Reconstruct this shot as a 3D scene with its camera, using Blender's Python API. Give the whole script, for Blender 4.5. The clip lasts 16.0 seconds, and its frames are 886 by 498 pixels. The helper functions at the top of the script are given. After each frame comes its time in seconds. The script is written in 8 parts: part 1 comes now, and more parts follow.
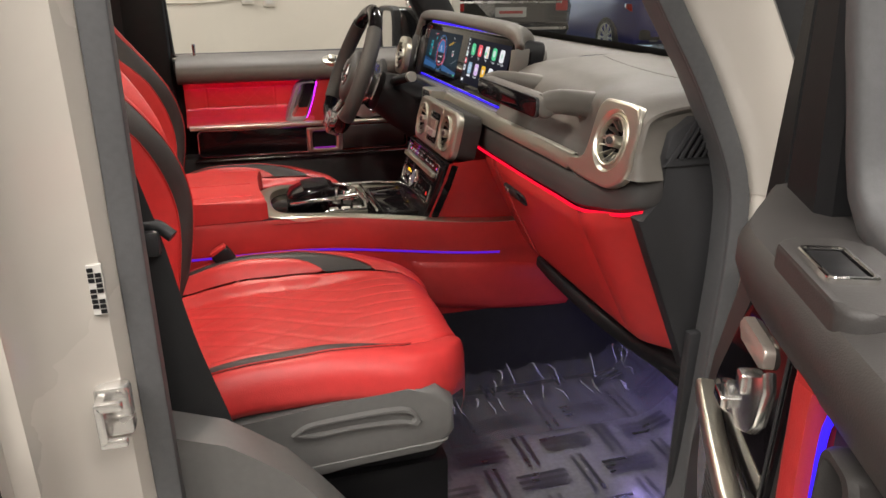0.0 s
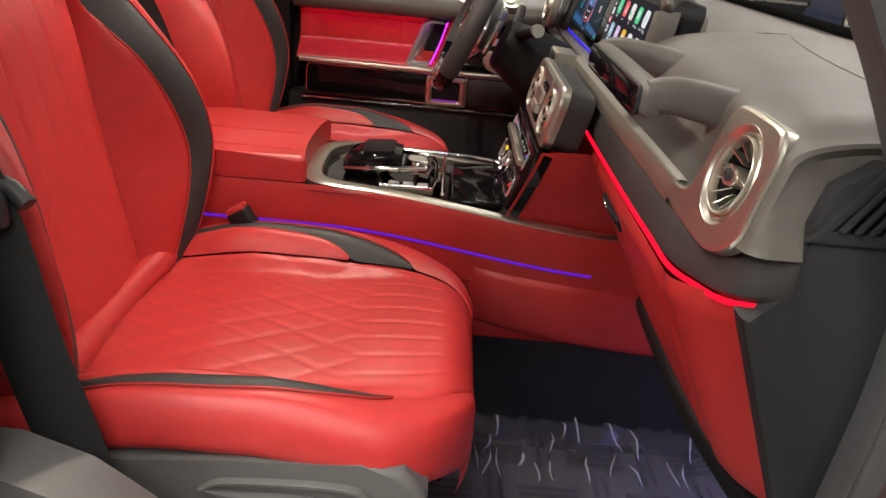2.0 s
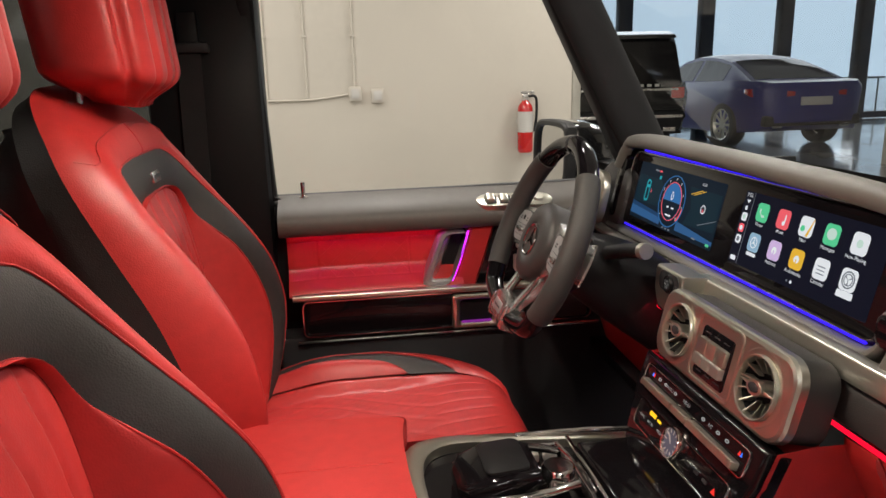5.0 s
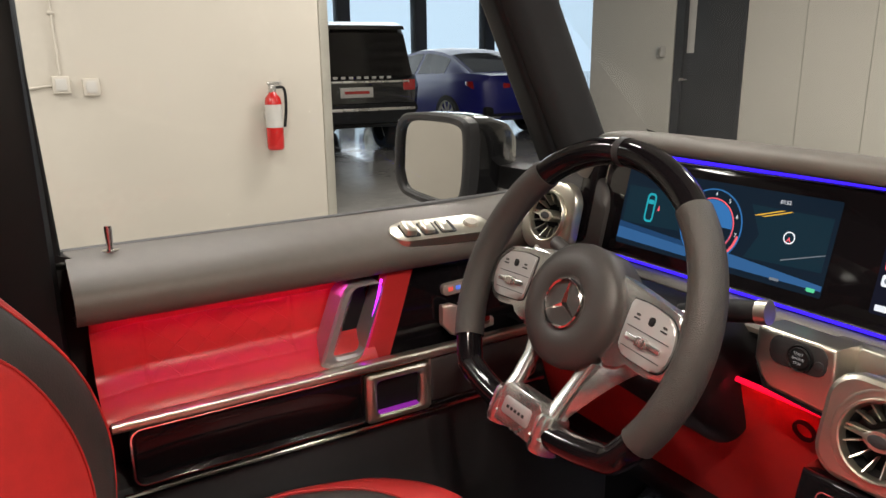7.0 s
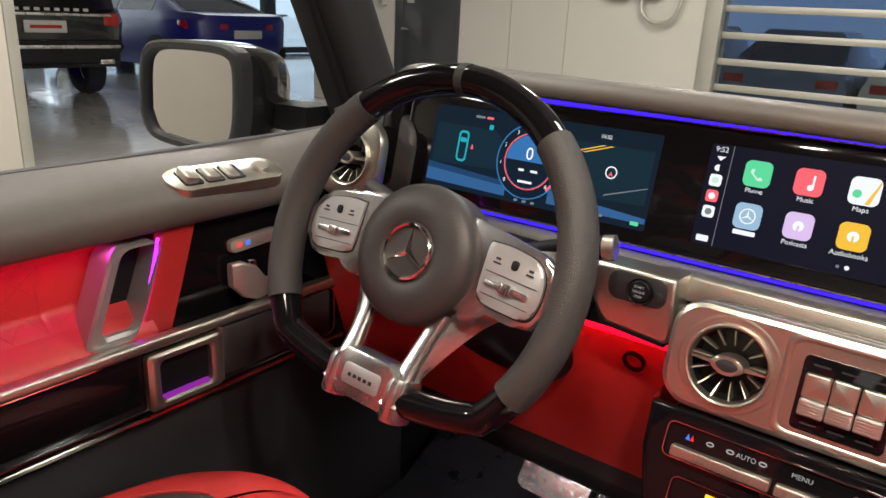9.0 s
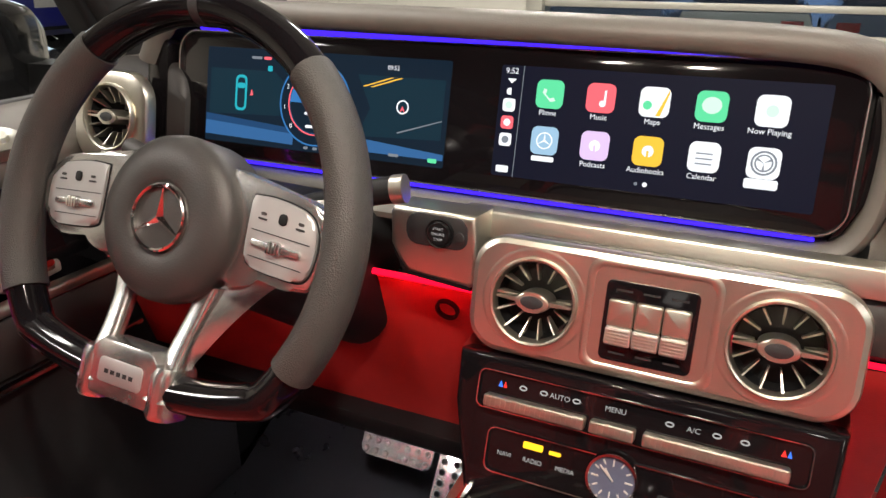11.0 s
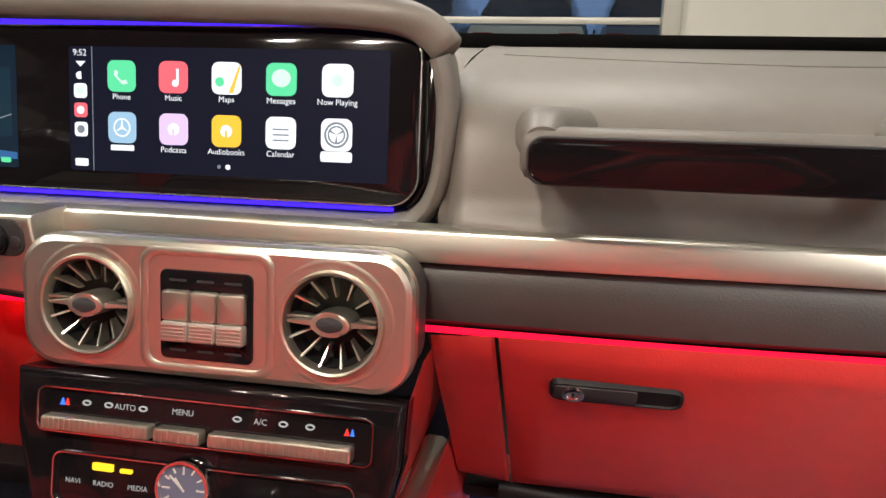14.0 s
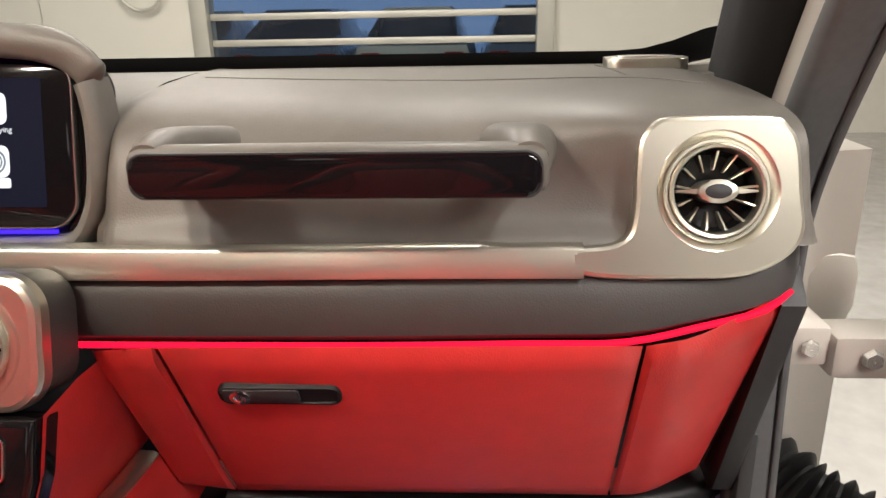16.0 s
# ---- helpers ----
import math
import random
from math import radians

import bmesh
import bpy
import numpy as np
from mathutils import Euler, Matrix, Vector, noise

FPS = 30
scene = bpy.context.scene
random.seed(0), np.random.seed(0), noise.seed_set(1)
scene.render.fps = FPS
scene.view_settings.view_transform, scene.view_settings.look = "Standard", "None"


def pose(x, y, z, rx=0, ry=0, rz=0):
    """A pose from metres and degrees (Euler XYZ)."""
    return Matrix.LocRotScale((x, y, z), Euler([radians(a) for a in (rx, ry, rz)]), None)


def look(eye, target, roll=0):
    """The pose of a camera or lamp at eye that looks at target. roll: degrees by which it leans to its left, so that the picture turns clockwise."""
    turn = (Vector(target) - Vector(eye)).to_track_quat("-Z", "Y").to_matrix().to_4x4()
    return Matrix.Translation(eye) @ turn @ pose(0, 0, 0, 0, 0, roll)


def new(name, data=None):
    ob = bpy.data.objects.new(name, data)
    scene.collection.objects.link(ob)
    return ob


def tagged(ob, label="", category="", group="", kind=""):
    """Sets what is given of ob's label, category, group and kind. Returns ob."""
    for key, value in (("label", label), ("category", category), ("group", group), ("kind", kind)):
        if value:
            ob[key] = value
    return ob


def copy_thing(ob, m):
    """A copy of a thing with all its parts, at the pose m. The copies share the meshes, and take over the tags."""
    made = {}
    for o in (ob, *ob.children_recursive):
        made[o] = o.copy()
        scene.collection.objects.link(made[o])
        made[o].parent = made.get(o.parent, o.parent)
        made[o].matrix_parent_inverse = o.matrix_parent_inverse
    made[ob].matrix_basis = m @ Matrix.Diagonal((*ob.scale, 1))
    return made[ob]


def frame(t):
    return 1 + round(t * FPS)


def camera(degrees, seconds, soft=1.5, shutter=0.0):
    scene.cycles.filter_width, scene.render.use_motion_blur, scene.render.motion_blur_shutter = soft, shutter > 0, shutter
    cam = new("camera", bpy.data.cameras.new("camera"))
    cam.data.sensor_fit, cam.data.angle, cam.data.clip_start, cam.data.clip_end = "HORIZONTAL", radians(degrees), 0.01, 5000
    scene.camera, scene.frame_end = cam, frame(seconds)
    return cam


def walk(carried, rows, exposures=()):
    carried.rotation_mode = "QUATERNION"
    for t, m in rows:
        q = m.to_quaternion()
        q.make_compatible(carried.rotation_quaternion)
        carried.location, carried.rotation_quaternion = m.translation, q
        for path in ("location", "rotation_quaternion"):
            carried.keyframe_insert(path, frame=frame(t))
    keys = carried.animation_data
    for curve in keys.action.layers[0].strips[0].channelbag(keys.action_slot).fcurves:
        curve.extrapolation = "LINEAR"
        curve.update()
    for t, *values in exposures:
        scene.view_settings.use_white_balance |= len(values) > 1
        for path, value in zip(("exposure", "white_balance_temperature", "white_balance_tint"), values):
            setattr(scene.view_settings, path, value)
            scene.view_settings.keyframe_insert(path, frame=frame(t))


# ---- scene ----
cam = camera(63.0, 16.0)
PATH = [
    (0, (0.099, -1.548, 1.54), (0.609, 0.258, 0.848), -0.2),
    (0.5, (0.14, -1.532, 1.54), (0.52, 0.309, 0.857), -0.6),
    (1, (0.219, -1.429, 1.53), (0.5, 0.397, 0.764), 1.9),
    (1.5, (0.306, -1.322, 1.517), (0.488, 0.484, 0.677), 5.0),
    (2, (0.352, -1.235, 1.508), (0.384, 0.583, 0.675), 5.7),
    (2.5, (0.355, -1.157, 1.511), (0.208, 0.677, 0.728), 5.2),
    (3, (0.313, -1.08, 1.514), (-0.015, 0.758, 0.799), 3.9),
    (3.5, (0.228, -1.005, 1.534), (-0.138, 0.867, 0.93), 2.9),
    (4, (0.126, -0.938, 1.557), (-0.07, 0.982, 1.034), 1.4),
    (4.5, (0.074, -0.893, 1.58), (0.166, 1.042, 1.084), -0.0),
    (5, (0.059, -0.786, 1.596), (0.346, 1.134, 1.117), -1.4),
    (5.2, (0.048, -0.716, 1.602), (0.419, 1.19, 1.124), -1.7),
    (7.3, (-0.124, -0.152, 1.565), (0.974, 1.44, 1.053), 0.1),
    (7.5, (-0.132, -0.13, 1.562), (1.037, 1.41, 1.049), 0.7),
    (8, (-0.131, -0.077, 1.546), (1.204, 1.308, 0.998), 2.5),
    (8.5, (-0.131, -0.054, 1.537), (1.315, 1.198, 0.951), 3.2),
    (8.7, (-0.127, -0.049, 1.537), (1.354, 1.154, 0.935), 3.1),
    (10.8, (-0.027, -0.06, 1.501), (1.646, 0.755, 0.766), 0.5),
    (11, (-0.015, -0.07, 1.503), (1.674, 0.717, 0.776), 0.3),
    (11.5, (0.009, -0.088, 1.494), (1.739, 0.604, 0.768), 0.4),
    (12, (0.026, -0.117, 1.488), (1.783, 0.487, 0.749), 0.3),
    (12.5, (0.053, -0.152, 1.479), (1.835, 0.378, 0.742), 0.0),
    (13, (0.07, -0.188, 1.473), (1.877, 0.278, 0.754), 0.1),
    (13.5, (0.074, -0.224, 1.467), (1.905, 0.185, 0.773), 0.1),
    (14, (0.08, -0.258, 1.462), (1.928, 0.092, 0.784), -0.1),
    (14.5, (0.089, -0.306, 1.459), (1.95, -0.018, 0.788), -0.4),
    (15, (0.087, -0.363, 1.463), (1.961, -0.137, 0.802), -0.9),
    (15.5, (0.082, -0.417, 1.462), (1.965, -0.248, 0.812), -1.1),
    (16, (0.069, -0.471, 1.463), (1.963, -0.354, 0.831), -1.2),
]
walk(cam, [(t, look(eye, target, roll)) for t, eye, target, roll in PATH],
     exposures=[(0.0, -0.26), (2.0, -0.28), (3.5, -0.14), (4.0, -0.12), (5.0, -0.38), (7.0, -0.06), (8.0, -0.08), (11.0, 0.26), (13.0, 0.31), (16.0, 0.34)])

# ---- world and lights ----
world = bpy.data.worlds.new("world")
scene.world = world
world.use_nodes = True
wn = world.node_tree.nodes
wn["Background"].inputs[0].default_value = (0.80, 0.88, 1.0, 1)
wn["Background"].inputs[1].default_value = 0.25


def area_lamp(name, eye, target, sx, sy, watts, colour):
    data = bpy.data.lights.new(name, "AREA")
    data.shape, data.size, data.size_y, data.energy, data.color = "RECTANGLE", sx, sy, watts, colour
    ob = new(name, data)
    ob.matrix_world = look(eye, target)
    return ob


WARM = (1.0, 0.945, 0.880)
# strip lamps under the garage ceiling, and the two reading lamps in the car's roof console
for lx, ly, w in ((-1.7, -2.4, 120), (0.3, -4.4, 95), (-0.2, -1.9, 70), (1.3, -3.2, 90), (2.8, -0.4, 45), (5.2, 1.6, 90), (0.3, 2.1, 84), (3.4, 4.4, 110), (-1.7, 3.6, 110)):
    area_lamp("ceiling_lamp", (lx, ly, 3.92), (lx, ly, 0), 1.2, 0.35, w, WARM)
# unseen fill light hung in mid-air to brighten the dash's passenger end
area_lamp("side_fill_light", (-2.7, -3.1, 3.55), (0.5, -0.6, 1.25), 1.5, 0.5, 78, WARM)
area_lamp("roof_reading_lamp", (0.11, 0.09, 1.845), (0.22, 0.14, 0), 0.04, 0.03, 3.5, (1.0, 0.87, 0.72))
area_lamp("roof_reading_lamp", (0.11, -0.09, 1.845), (0.36, -0.25, 0), 0.04, 0.03, 4.3, (1.0, 0.87, 0.72))
# added soft fill from the rear of the cabin to brighten dash and console
area_lamp("rear_fill_light", (-0.72, 0.0, 1.872), (0.35, 0.0, 1.0), 0.20, 0.40, 0.45, WARM)
area_lamp("footwell_lamp", (0.86, -0.42, 0.945), (0.80, -0.42, 0), 0.04, 0.02, 0.9, (0.42, 0.34, 1.0))
area_lamp("footwell_lamp", (0.70, 0.40, 0.962), (0.83, 0.37, 0.70), 0.04, 0.02, 0.55, (0.95, 0.85, 0.85))
area_lamp("door_ambient_lamp", (0.15, 0.722, 1.256), (0.15, 0.760, 1.20), 0.36, 0.006, 0.09, (1.0, 0.02, 0.45))
area_lamp("knee_ambient_lamp", (0.556, 0.300, 1.214), (0.600, 0.300, 1.12), 0.28, 0.006, 0.12, (1.0, 0.02, 0.05))
area_lamp("showroom_daylight", (8.0, 15.4, 2.2), (7.0, 8.0, 0.8), 9.0, 3.0, 170, (0.85, 0.93, 1.0))

# ---- materials ----
MATS = {}


def mat(name, col, rough=0.5, metal=0.0, var=0.12, vscale=5.0, bump=0.0, bscale=300.0, coat=0.0, stretch=(1, 1, 1), pattern="noise", rvar=0.06):
    """A procedural surface: colour varied at a large and a small scale, roughness wear and fine relief."""
    m = bpy.data.materials.new(name)
    m.use_nodes = True
    nt = m.node_tree
    N, L = nt.nodes, nt.links
    b = N["Principled BSDF"]
    tc = N.new("ShaderNodeTexCoord")
    mp = N.new("ShaderNodeMapping")
    mp.inputs["Scale"].default_value = stretch
    L.new(tc.outputs["Object"], mp.inputs[0])
    big = N.new("ShaderNodeTexNoise")
    big.inputs["Scale"].default_value, big.inputs["Detail"].default_value = vscale, 6
    L.new(mp.outputs[0], big.inputs["Vector"])
    fine = N.new("ShaderNodeTexNoise")
    fine.inputs["Scale"].default_value, fine.inputs["Detail"].default_value = vscale * 14, 3
    L.new(mp.outputs[0], fine.inputs["Vector"])
    mixn = N.new("ShaderNodeMath")
    mixn.operation = "MULTIPLY_ADD"
    mixn.inputs[1].default_value = 0.4
    L.new(fine.outputs[0], mixn.inputs[0])
    sc = N.new("ShaderNodeMath")
    sc.operation = "MULTIPLY"
    sc.inputs[1].default_value = 0.6
    L.new(big.outputs[0], sc.inputs[0])
    L.new(sc.outputs[0], mixn.inputs[2])
    ramp = N.new("ShaderNodeMapRange")
    ramp.inputs["From Min"].default_value, ramp.inputs["From Max"].default_value = 0.3, 0.7
    ramp.inputs["To Min"].default_value, ramp.inputs["To Max"].default_value = 1 - var, 1 + var
    L.new(mixn.outputs[0], ramp.inputs[0])
    mul = N.new("ShaderNodeVectorMath")
    mul.operation = "SCALE"
    mul.inputs[0].default_value = col
    L.new(ramp.outputs[0], mul.inputs["Scale"])
    L.new(mul.outputs[0], b.inputs["Base Color"])
    rr = N.new("ShaderNodeMapRange")
    rr.inputs["From Min"].default_value, rr.inputs["From Max"].default_value = 0.3, 0.7
    rr.inputs["To Min"].default_value, rr.inputs["To Max"].default_value = max(0.02, rough - rvar), rough + rvar
    L.new(big.outputs[0], rr.inputs[0])
    L.new(rr.outputs[0], b.inputs["Roughness"])
    b.inputs["Metallic"].default_value = metal
    b.inputs["Coat Weight"].default_value = coat
    b.inputs["Coat Roughness"].default_value = 0.04
    if bump:
        if pattern == "voronoi":
            t = N.new("ShaderNodeTexVoronoi")
            out = t.outputs["Distance"]
        else:
            t = N.new("ShaderNodeTexNoise")
            t.inputs["Detail"].default_value = 4
            out = t.outputs[0]
        t.inputs["Scale"].default_value = bscale
        L.new(mp.outputs[0], t.inputs["Vector"])
        bp = N.new("ShaderNodeBump")
        bp.inputs["Strength"].default_value, bp.inputs["Distance"].default_value = bump, 0.001
        L.new(out, bp.inputs["Height"])
        L.new(bp.outputs[0], b.inputs["Normal"])
    MATS[name] = m
    return m


def glow(name, col, strength):
    m = bpy.data.materials.new(name)
    m.use_nodes = True
    b = m.node_tree.nodes["Principled BSDF"]
    b.inputs["Base Color"].default_value = (0.003, 0.003, 0.003, 1)
    b.inputs["Roughness"].default_value = 0.5
    b.inputs["Specular IOR Level"].default_value = 0.06
    b.inputs["Emission Color"].default_value = (*col, 1)
    b.inputs["Emission Strength"].default_value = strength
    return m


def glass(name, tint, gloss=0.06):
    m = bpy.data.materials.new(name)
    m.use_nodes = True
    nt = m.node_tree
    N, L = nt.nodes, nt.links
    N.remove(N["Principled BSDF"])
    tr, gl, mx, fr = N.new("ShaderNodeBsdfTransparent"), N.new("ShaderNodeBsdfGlossy"), N.new("ShaderNodeMixShader"), N.new("ShaderNodeFresnel")
    tr.inputs[0].default_value = (*tint, 1)
    gl.inputs["Roughness"].default_value = 0.02
    fr.inputs["IOR"].default_value = 1.0 + gloss * 6
    L.new(fr.outputs[0], mx.inputs[0])
    L.new(tr.outputs[0], mx.inputs[1])
    L.new(gl.outputs[0], mx.inputs[2])
    L.new(mx.outputs[0], N["Material Output"].inputs[0])
    return m


def film(name, col=(0.42, 0.44, 0.50, 1), cover=0.35):
    m = bpy.data.materials.new(name)
    m.use_nodes = True
    nt = m.node_tree
    b = nt.nodes["Principled BSDF"]
    b.inputs["Base Color"].default_value = col
    b.inputs["Roughness"].default_value = 0.12
    tr, mx = nt.nodes.new("ShaderNodeBsdfTransparent"), nt.nodes.new("ShaderNodeMixShader")
    mx.inputs[0].default_value = cover
    nt.links.new(tr.outputs[0], mx.inputs[1])
    nt.links.new(b.outputs[0], mx.inputs[2])
    nt.links.new(mx.outputs[0], nt.nodes["Material Output"].inputs[0])
    return m


RED = mat("red_leather", (0.50, 0.034, 0.033), 0.40, var=0.16, vscale=4, bump=0.16, bscale=520, pattern="voronoi")
RED_D = mat("red_trim_leather", (0.48, 0.030, 0.028), 0.38, var=0.14, vscale=3, bump=0.18, bscale=620, pattern="voronoi")
GREY = mat("grey_leather", (0.036, 0.034, 0.033), 0.48, var=0.16, vscale=5, bump=0.25, bscale=520, pattern="voronoi")
DASH = mat("dash_leather", (0.112, 0.102, 0.090), 0.5, var=0.12, vscale=4, bump=0.10, bscale=600, pattern="voronoi")
PAD = mat("dark_soft_pad", (0.038, 0.035, 0.034), 0.5, var=0.12, vscale=4, bump=0.12, bscale=600, pattern="voronoi")
PLASTIC = mat("dark_grey_plastic", (0.026, 0.026, 0.028), 0.5, var=0.12, vscale=6, bump=0.3, bscale=900)
BLACKP = mat("black_plastic", (0.009, 0.009, 0.010), 0.5, var=0.15, vscale=6, bump=0.2, bscale=700)
GLOSS = mat("piano_black", (0.006, 0.005, 0.006), 0.07, var=0.1, vscale=3, coat=0.0, rvar=0.02)
GLOSS.node_tree.nodes["Principled BSDF"].inputs["Specular IOR Level"].default_value = 0.30
SILVER = mat("satin_silver", (0.62, 0.595, 0.515), 0.32, metal=0.95, var=0.06, vscale=3, bump=0.05, bscale=900, stretch=(1, 0.05, 1), rvar=0.05)
CHROME = mat("chrome", (0.82, 0.80, 0.78), 0.10, metal=1.0, var=0.05, vscale=5, rvar=0.03)
STEEL = mat("brushed_steel", (0.66, 0.64, 0.61), 0.28, metal=0.8, var=0.10, vscale=8, bump=0.1, bscale=400, stretch=(1, 0.1, 1))
WHEELL = mat("perforated_grey_leather", (0.040, 0.038, 0.036), 0.52, var=0.12, vscale=8, bump=0.45, bscale=900, pattern="voronoi")
for dull, gloss_level in ((PLASTIC, 0.35), (BLACKP, 0.22), (GREY, 0.40)):
    dull.node_tree.nodes["Principled BSDF"].inputs["Specular IOR Level"].default_value = gloss_level
RUBBER = mat("rubber_seal", (0.075, 0.075, 0.078), 0.6, var=0.15, vscale=9, bump=0.2, bscale=300)
BELT = mat("black_webbing", (0.012, 0.012, 0.013), 0.75, var=0.2, vscale=20, bump=0.8, bscale=900)
CARPET = mat("black_carpet", (0.005, 0.005, 0.006), 0.95, var=0.3, vscale=40, bump=1.0, bscale=1200)
MATF = mat("clear_film_on_grey_mat", (0.105, 0.105, 0.115), 0.22, var=0.25, vscale=9, bump=0.7, bscale=30, coat=0.5)
MATRIB = mat("black_mat_stripe", (0.022, 0.022, 0.026), 0.3, var=0.2, vscale=12, coat=0.4)
WHITE = mat("warm_white_car_paint", (0.50, 0.465, 0.42), 0.28, var=0.03, vscale=2, coat=0.7, rvar=0.03)
HEADL = mat("dark_headliner", (0.013, 0.013, 0.014), 0.9, var=0.1, vscale=10, bump=0.5, bscale=900)
WALL = mat("warm_grey_wall_paint", (0.60, 0.555, 0.485), 0.6, var=0.05, vscale=1.2, bump=0.15, bscale=60)
WALLF = mat("cream_wall_paint", (0.62, 0.59, 0.52), 0.55, var=0.05, vscale=0.8, bump=0.15, bscale=50)
CONC = mat("polished_concrete", (0.36, 0.35, 0.33), 0.16, var=0.22, vscale=0.7, coat=0.3)
CEIL = mat("ceiling_paint", (0.5, 0.49, 0.47), 0.8, var=0.05, vscale=1)
ALU = mat("aluminium_frame", (0.52, 0.50, 0.44), 0.45, metal=0.6, var=0.08, vscale=3)
DOORB = mat("charcoal_door_paint", (0.055, 0.058, 0.062), 0.4, var=0.1, vscale=2)
REDP = mat("red_enamel", (0.50, 0.012, 0.012), 0.25, var=0.05, vscale=4, coat=0.5)
NAVY = mat("navy_car_paint", (0.010, 0.012, 0.17), 0.34, var=0.08, vscale=3, coat=0.25)
BLACKC = mat("black_car_paint", (0.010, 0.010, 0.011), 0.16, var=0.08, vscale=3, coat=1.0)
TYRE = mat("tyre_rubber", (0.02, 0.02, 0.02), 0.8, var=0.2, vscale=12, bump=0.6, bscale=120)
LAMP = mat("red_tail_lamp", (0.40, 0.01, 0.01), 0.15, var=0.1, vscale=8, coat=0.8)
SKIN = mat("pale_plastic", (0.55, 0.53, 0.50), 0.4, var=0.05, vscale=6)
LEVER = mat("cream_switch", (0.42, 0.37, 0.33), 0.35, metal=0.5, var=0.06, vscale=8)
MIRROR = mat("mirror_silver", (0.60, 0.60, 0.59), 0.03, metal=1.0, var=0.01, vscale=3, rvar=0.01)
COVER = mat("grey_seat_plastic", (0.115, 0.112, 0.108), 0.45, var=0.1, vscale=6, bump=0.3, bscale=900)
ACC_BLUE = glow("blue_light_guide", (0.035, 0.012, 1.0), 2.2)
ACC_RED = glow("red_light_guide", (1.0, 0.004, 0.030), 1.7)
ACC_VIO = glow("violet_light_guide", (0.16, 0.015, 0.75), 0.9)
TRAYG = glow("purple_tray_glow", (0.36, 0.03, 0.46), 0.7)
ACC_MAG = glow("magenta_light_guide", (0.60, 0.02, 0.95), 4.0)
SATIN = mat("matt_wheel_silver", (0.46, 0.46, 0.46), 0.42, metal=0.7, var=0.05, vscale=5, bump=0.05, bscale=900)
WSILV = mat("wheel_silver", (0.62, 0.61, 0.60), 0.24, metal=0.95, var=0.06, vscale=4, bump=0.05, bscale=900)
FILM = film("crumpled_clear_film")
SHEET = film("thin_clear_film", (0.08, 0.08, 0.09, 1), 0.40)
G_CLEAR = glass("clear_glass", (0.97, 0.98, 0.97), 0.05)
G_TINT = glass("tinted_glass", (0.30, 0.31, 0.31), 0.06)
G_ROLL = glass("door_glass", (0.75, 0.82, 0.88), 0.05)

# ---- geometry helpers ----


def part(name, bm, material, parent=None, label="", sharp=38.0):
    """Links a bmesh as one mesh object, under a thing or under a part."""
    bm.normal_update()
    for f in bm.faces:
        f.smooth = True
    lim = radians(sharp)
    for e in bm.edges:
        if len(e.link_faces) == 2 and e.calc_face_angle(0) > lim:
            e.smooth = False
    me = bpy.data.meshes.new(name)
    bm.to_mesh(me)
    bm.free()
    me.materials.append(material)
    ob = new(name, me)
    if parent is not None:
        ob.parent = parent
        if parent.parent is None:
            ob.matrix_parent_inverse = Matrix.Translation(-parent.location)
    if label:
        ob["label"] = label
    return ob


def thing(name, at, label, category, group="", kind=""):
    ob = new(name)
    ob.location = at
    ob.empty_display_size = 0.05
    return tagged(ob, label, category, group, kind)


def solo(name, bm, material, label, category, group="", kind=""):
    return tagged(part(name, bm, material), label, category, group, kind)


def bevel(bm, r, seg=2, angle=40):
    edges = [e for e in bm.edges if len(e.link_faces) == 2 and e.calc_face_angle(0) > radians(angle)]
    if edges and r > 0:
        bmesh.ops.bevel(bm, geom=edges, offset=r, segments=seg, profile=0.5, affect="EDGES", clamp_overlap=True)
    return bm


def box(x0, x1, y0, y1, z0, z1, r=0.0, seg=2, m=None):
    bm = bmesh.new()
    bmesh.ops.create_cube(bm, size=1)
    bm.transform(Matrix.Translation(((x0 + x1) / 2, (y0 + y1) / 2, (z0 + z1) / 2)) @ Matrix.Diagonal((abs(x1 - x0), abs(y1 - y0), abs(z1 - z0), 1)))
    bevel(bm, r, seg)
    if m is not None:
        bm.transform(m)
    return bm


def rrect(w, h, r, n=5, cx=0.0, cy=0.0):
    """Outline of a rounded rectangle, anticlockwise."""
    r = min(r, w / 2 - 1e-5, h / 2 - 1e-5)
    pts = []
    for sx, sy, a0 in ((1, 1, 0), (-1, 1, 90), (-1, -1, 180), (1, -1, 270)):
        for k in range(n + 1):
            a = radians(a0 + 90 * k / n)
            pts.append((cx + sx * (w / 2 - r) + r * math.cos(a), cy + sy * (h / 2 - r) + r * math.sin(a)))
    return pts


def circle(r, n=32, cx=0.0, cy=0.0, ry=None):
    return [(cx + r * math.cos(2 * math.pi * k / n), cy + (ry or r) * math.sin(2 * math.pi * k / n)) for k in range(n)]


def prism(poly, z0, z1, r=0.0, seg=2, m=None):
    """A flat outline given depth from z0 to z1 (z1 the front), its front rim rounded."""
    bm = bmesh.new()
    lo = [bm.verts.new((x, y, z0)) for x, y in poly]
    hi = [bm.verts.new((x, y, z1)) for x, y in poly]
    n = len(poly)
    top = bm.faces.new(hi)
    bm.faces.new(lo[::-1])
    for k in range(n):
        bm.faces.new((lo[k], lo[(k + 1) % n], hi[(k + 1) % n], hi[k]))
    if r > 0:
        bmesh.ops.bevel(bm, geom=list(top.edges), offset=r, segments=seg, profile=0.5, affect="EDGES", clamp_overlap=True)
    if m is not None:
        bm.transform(m)
    return bm


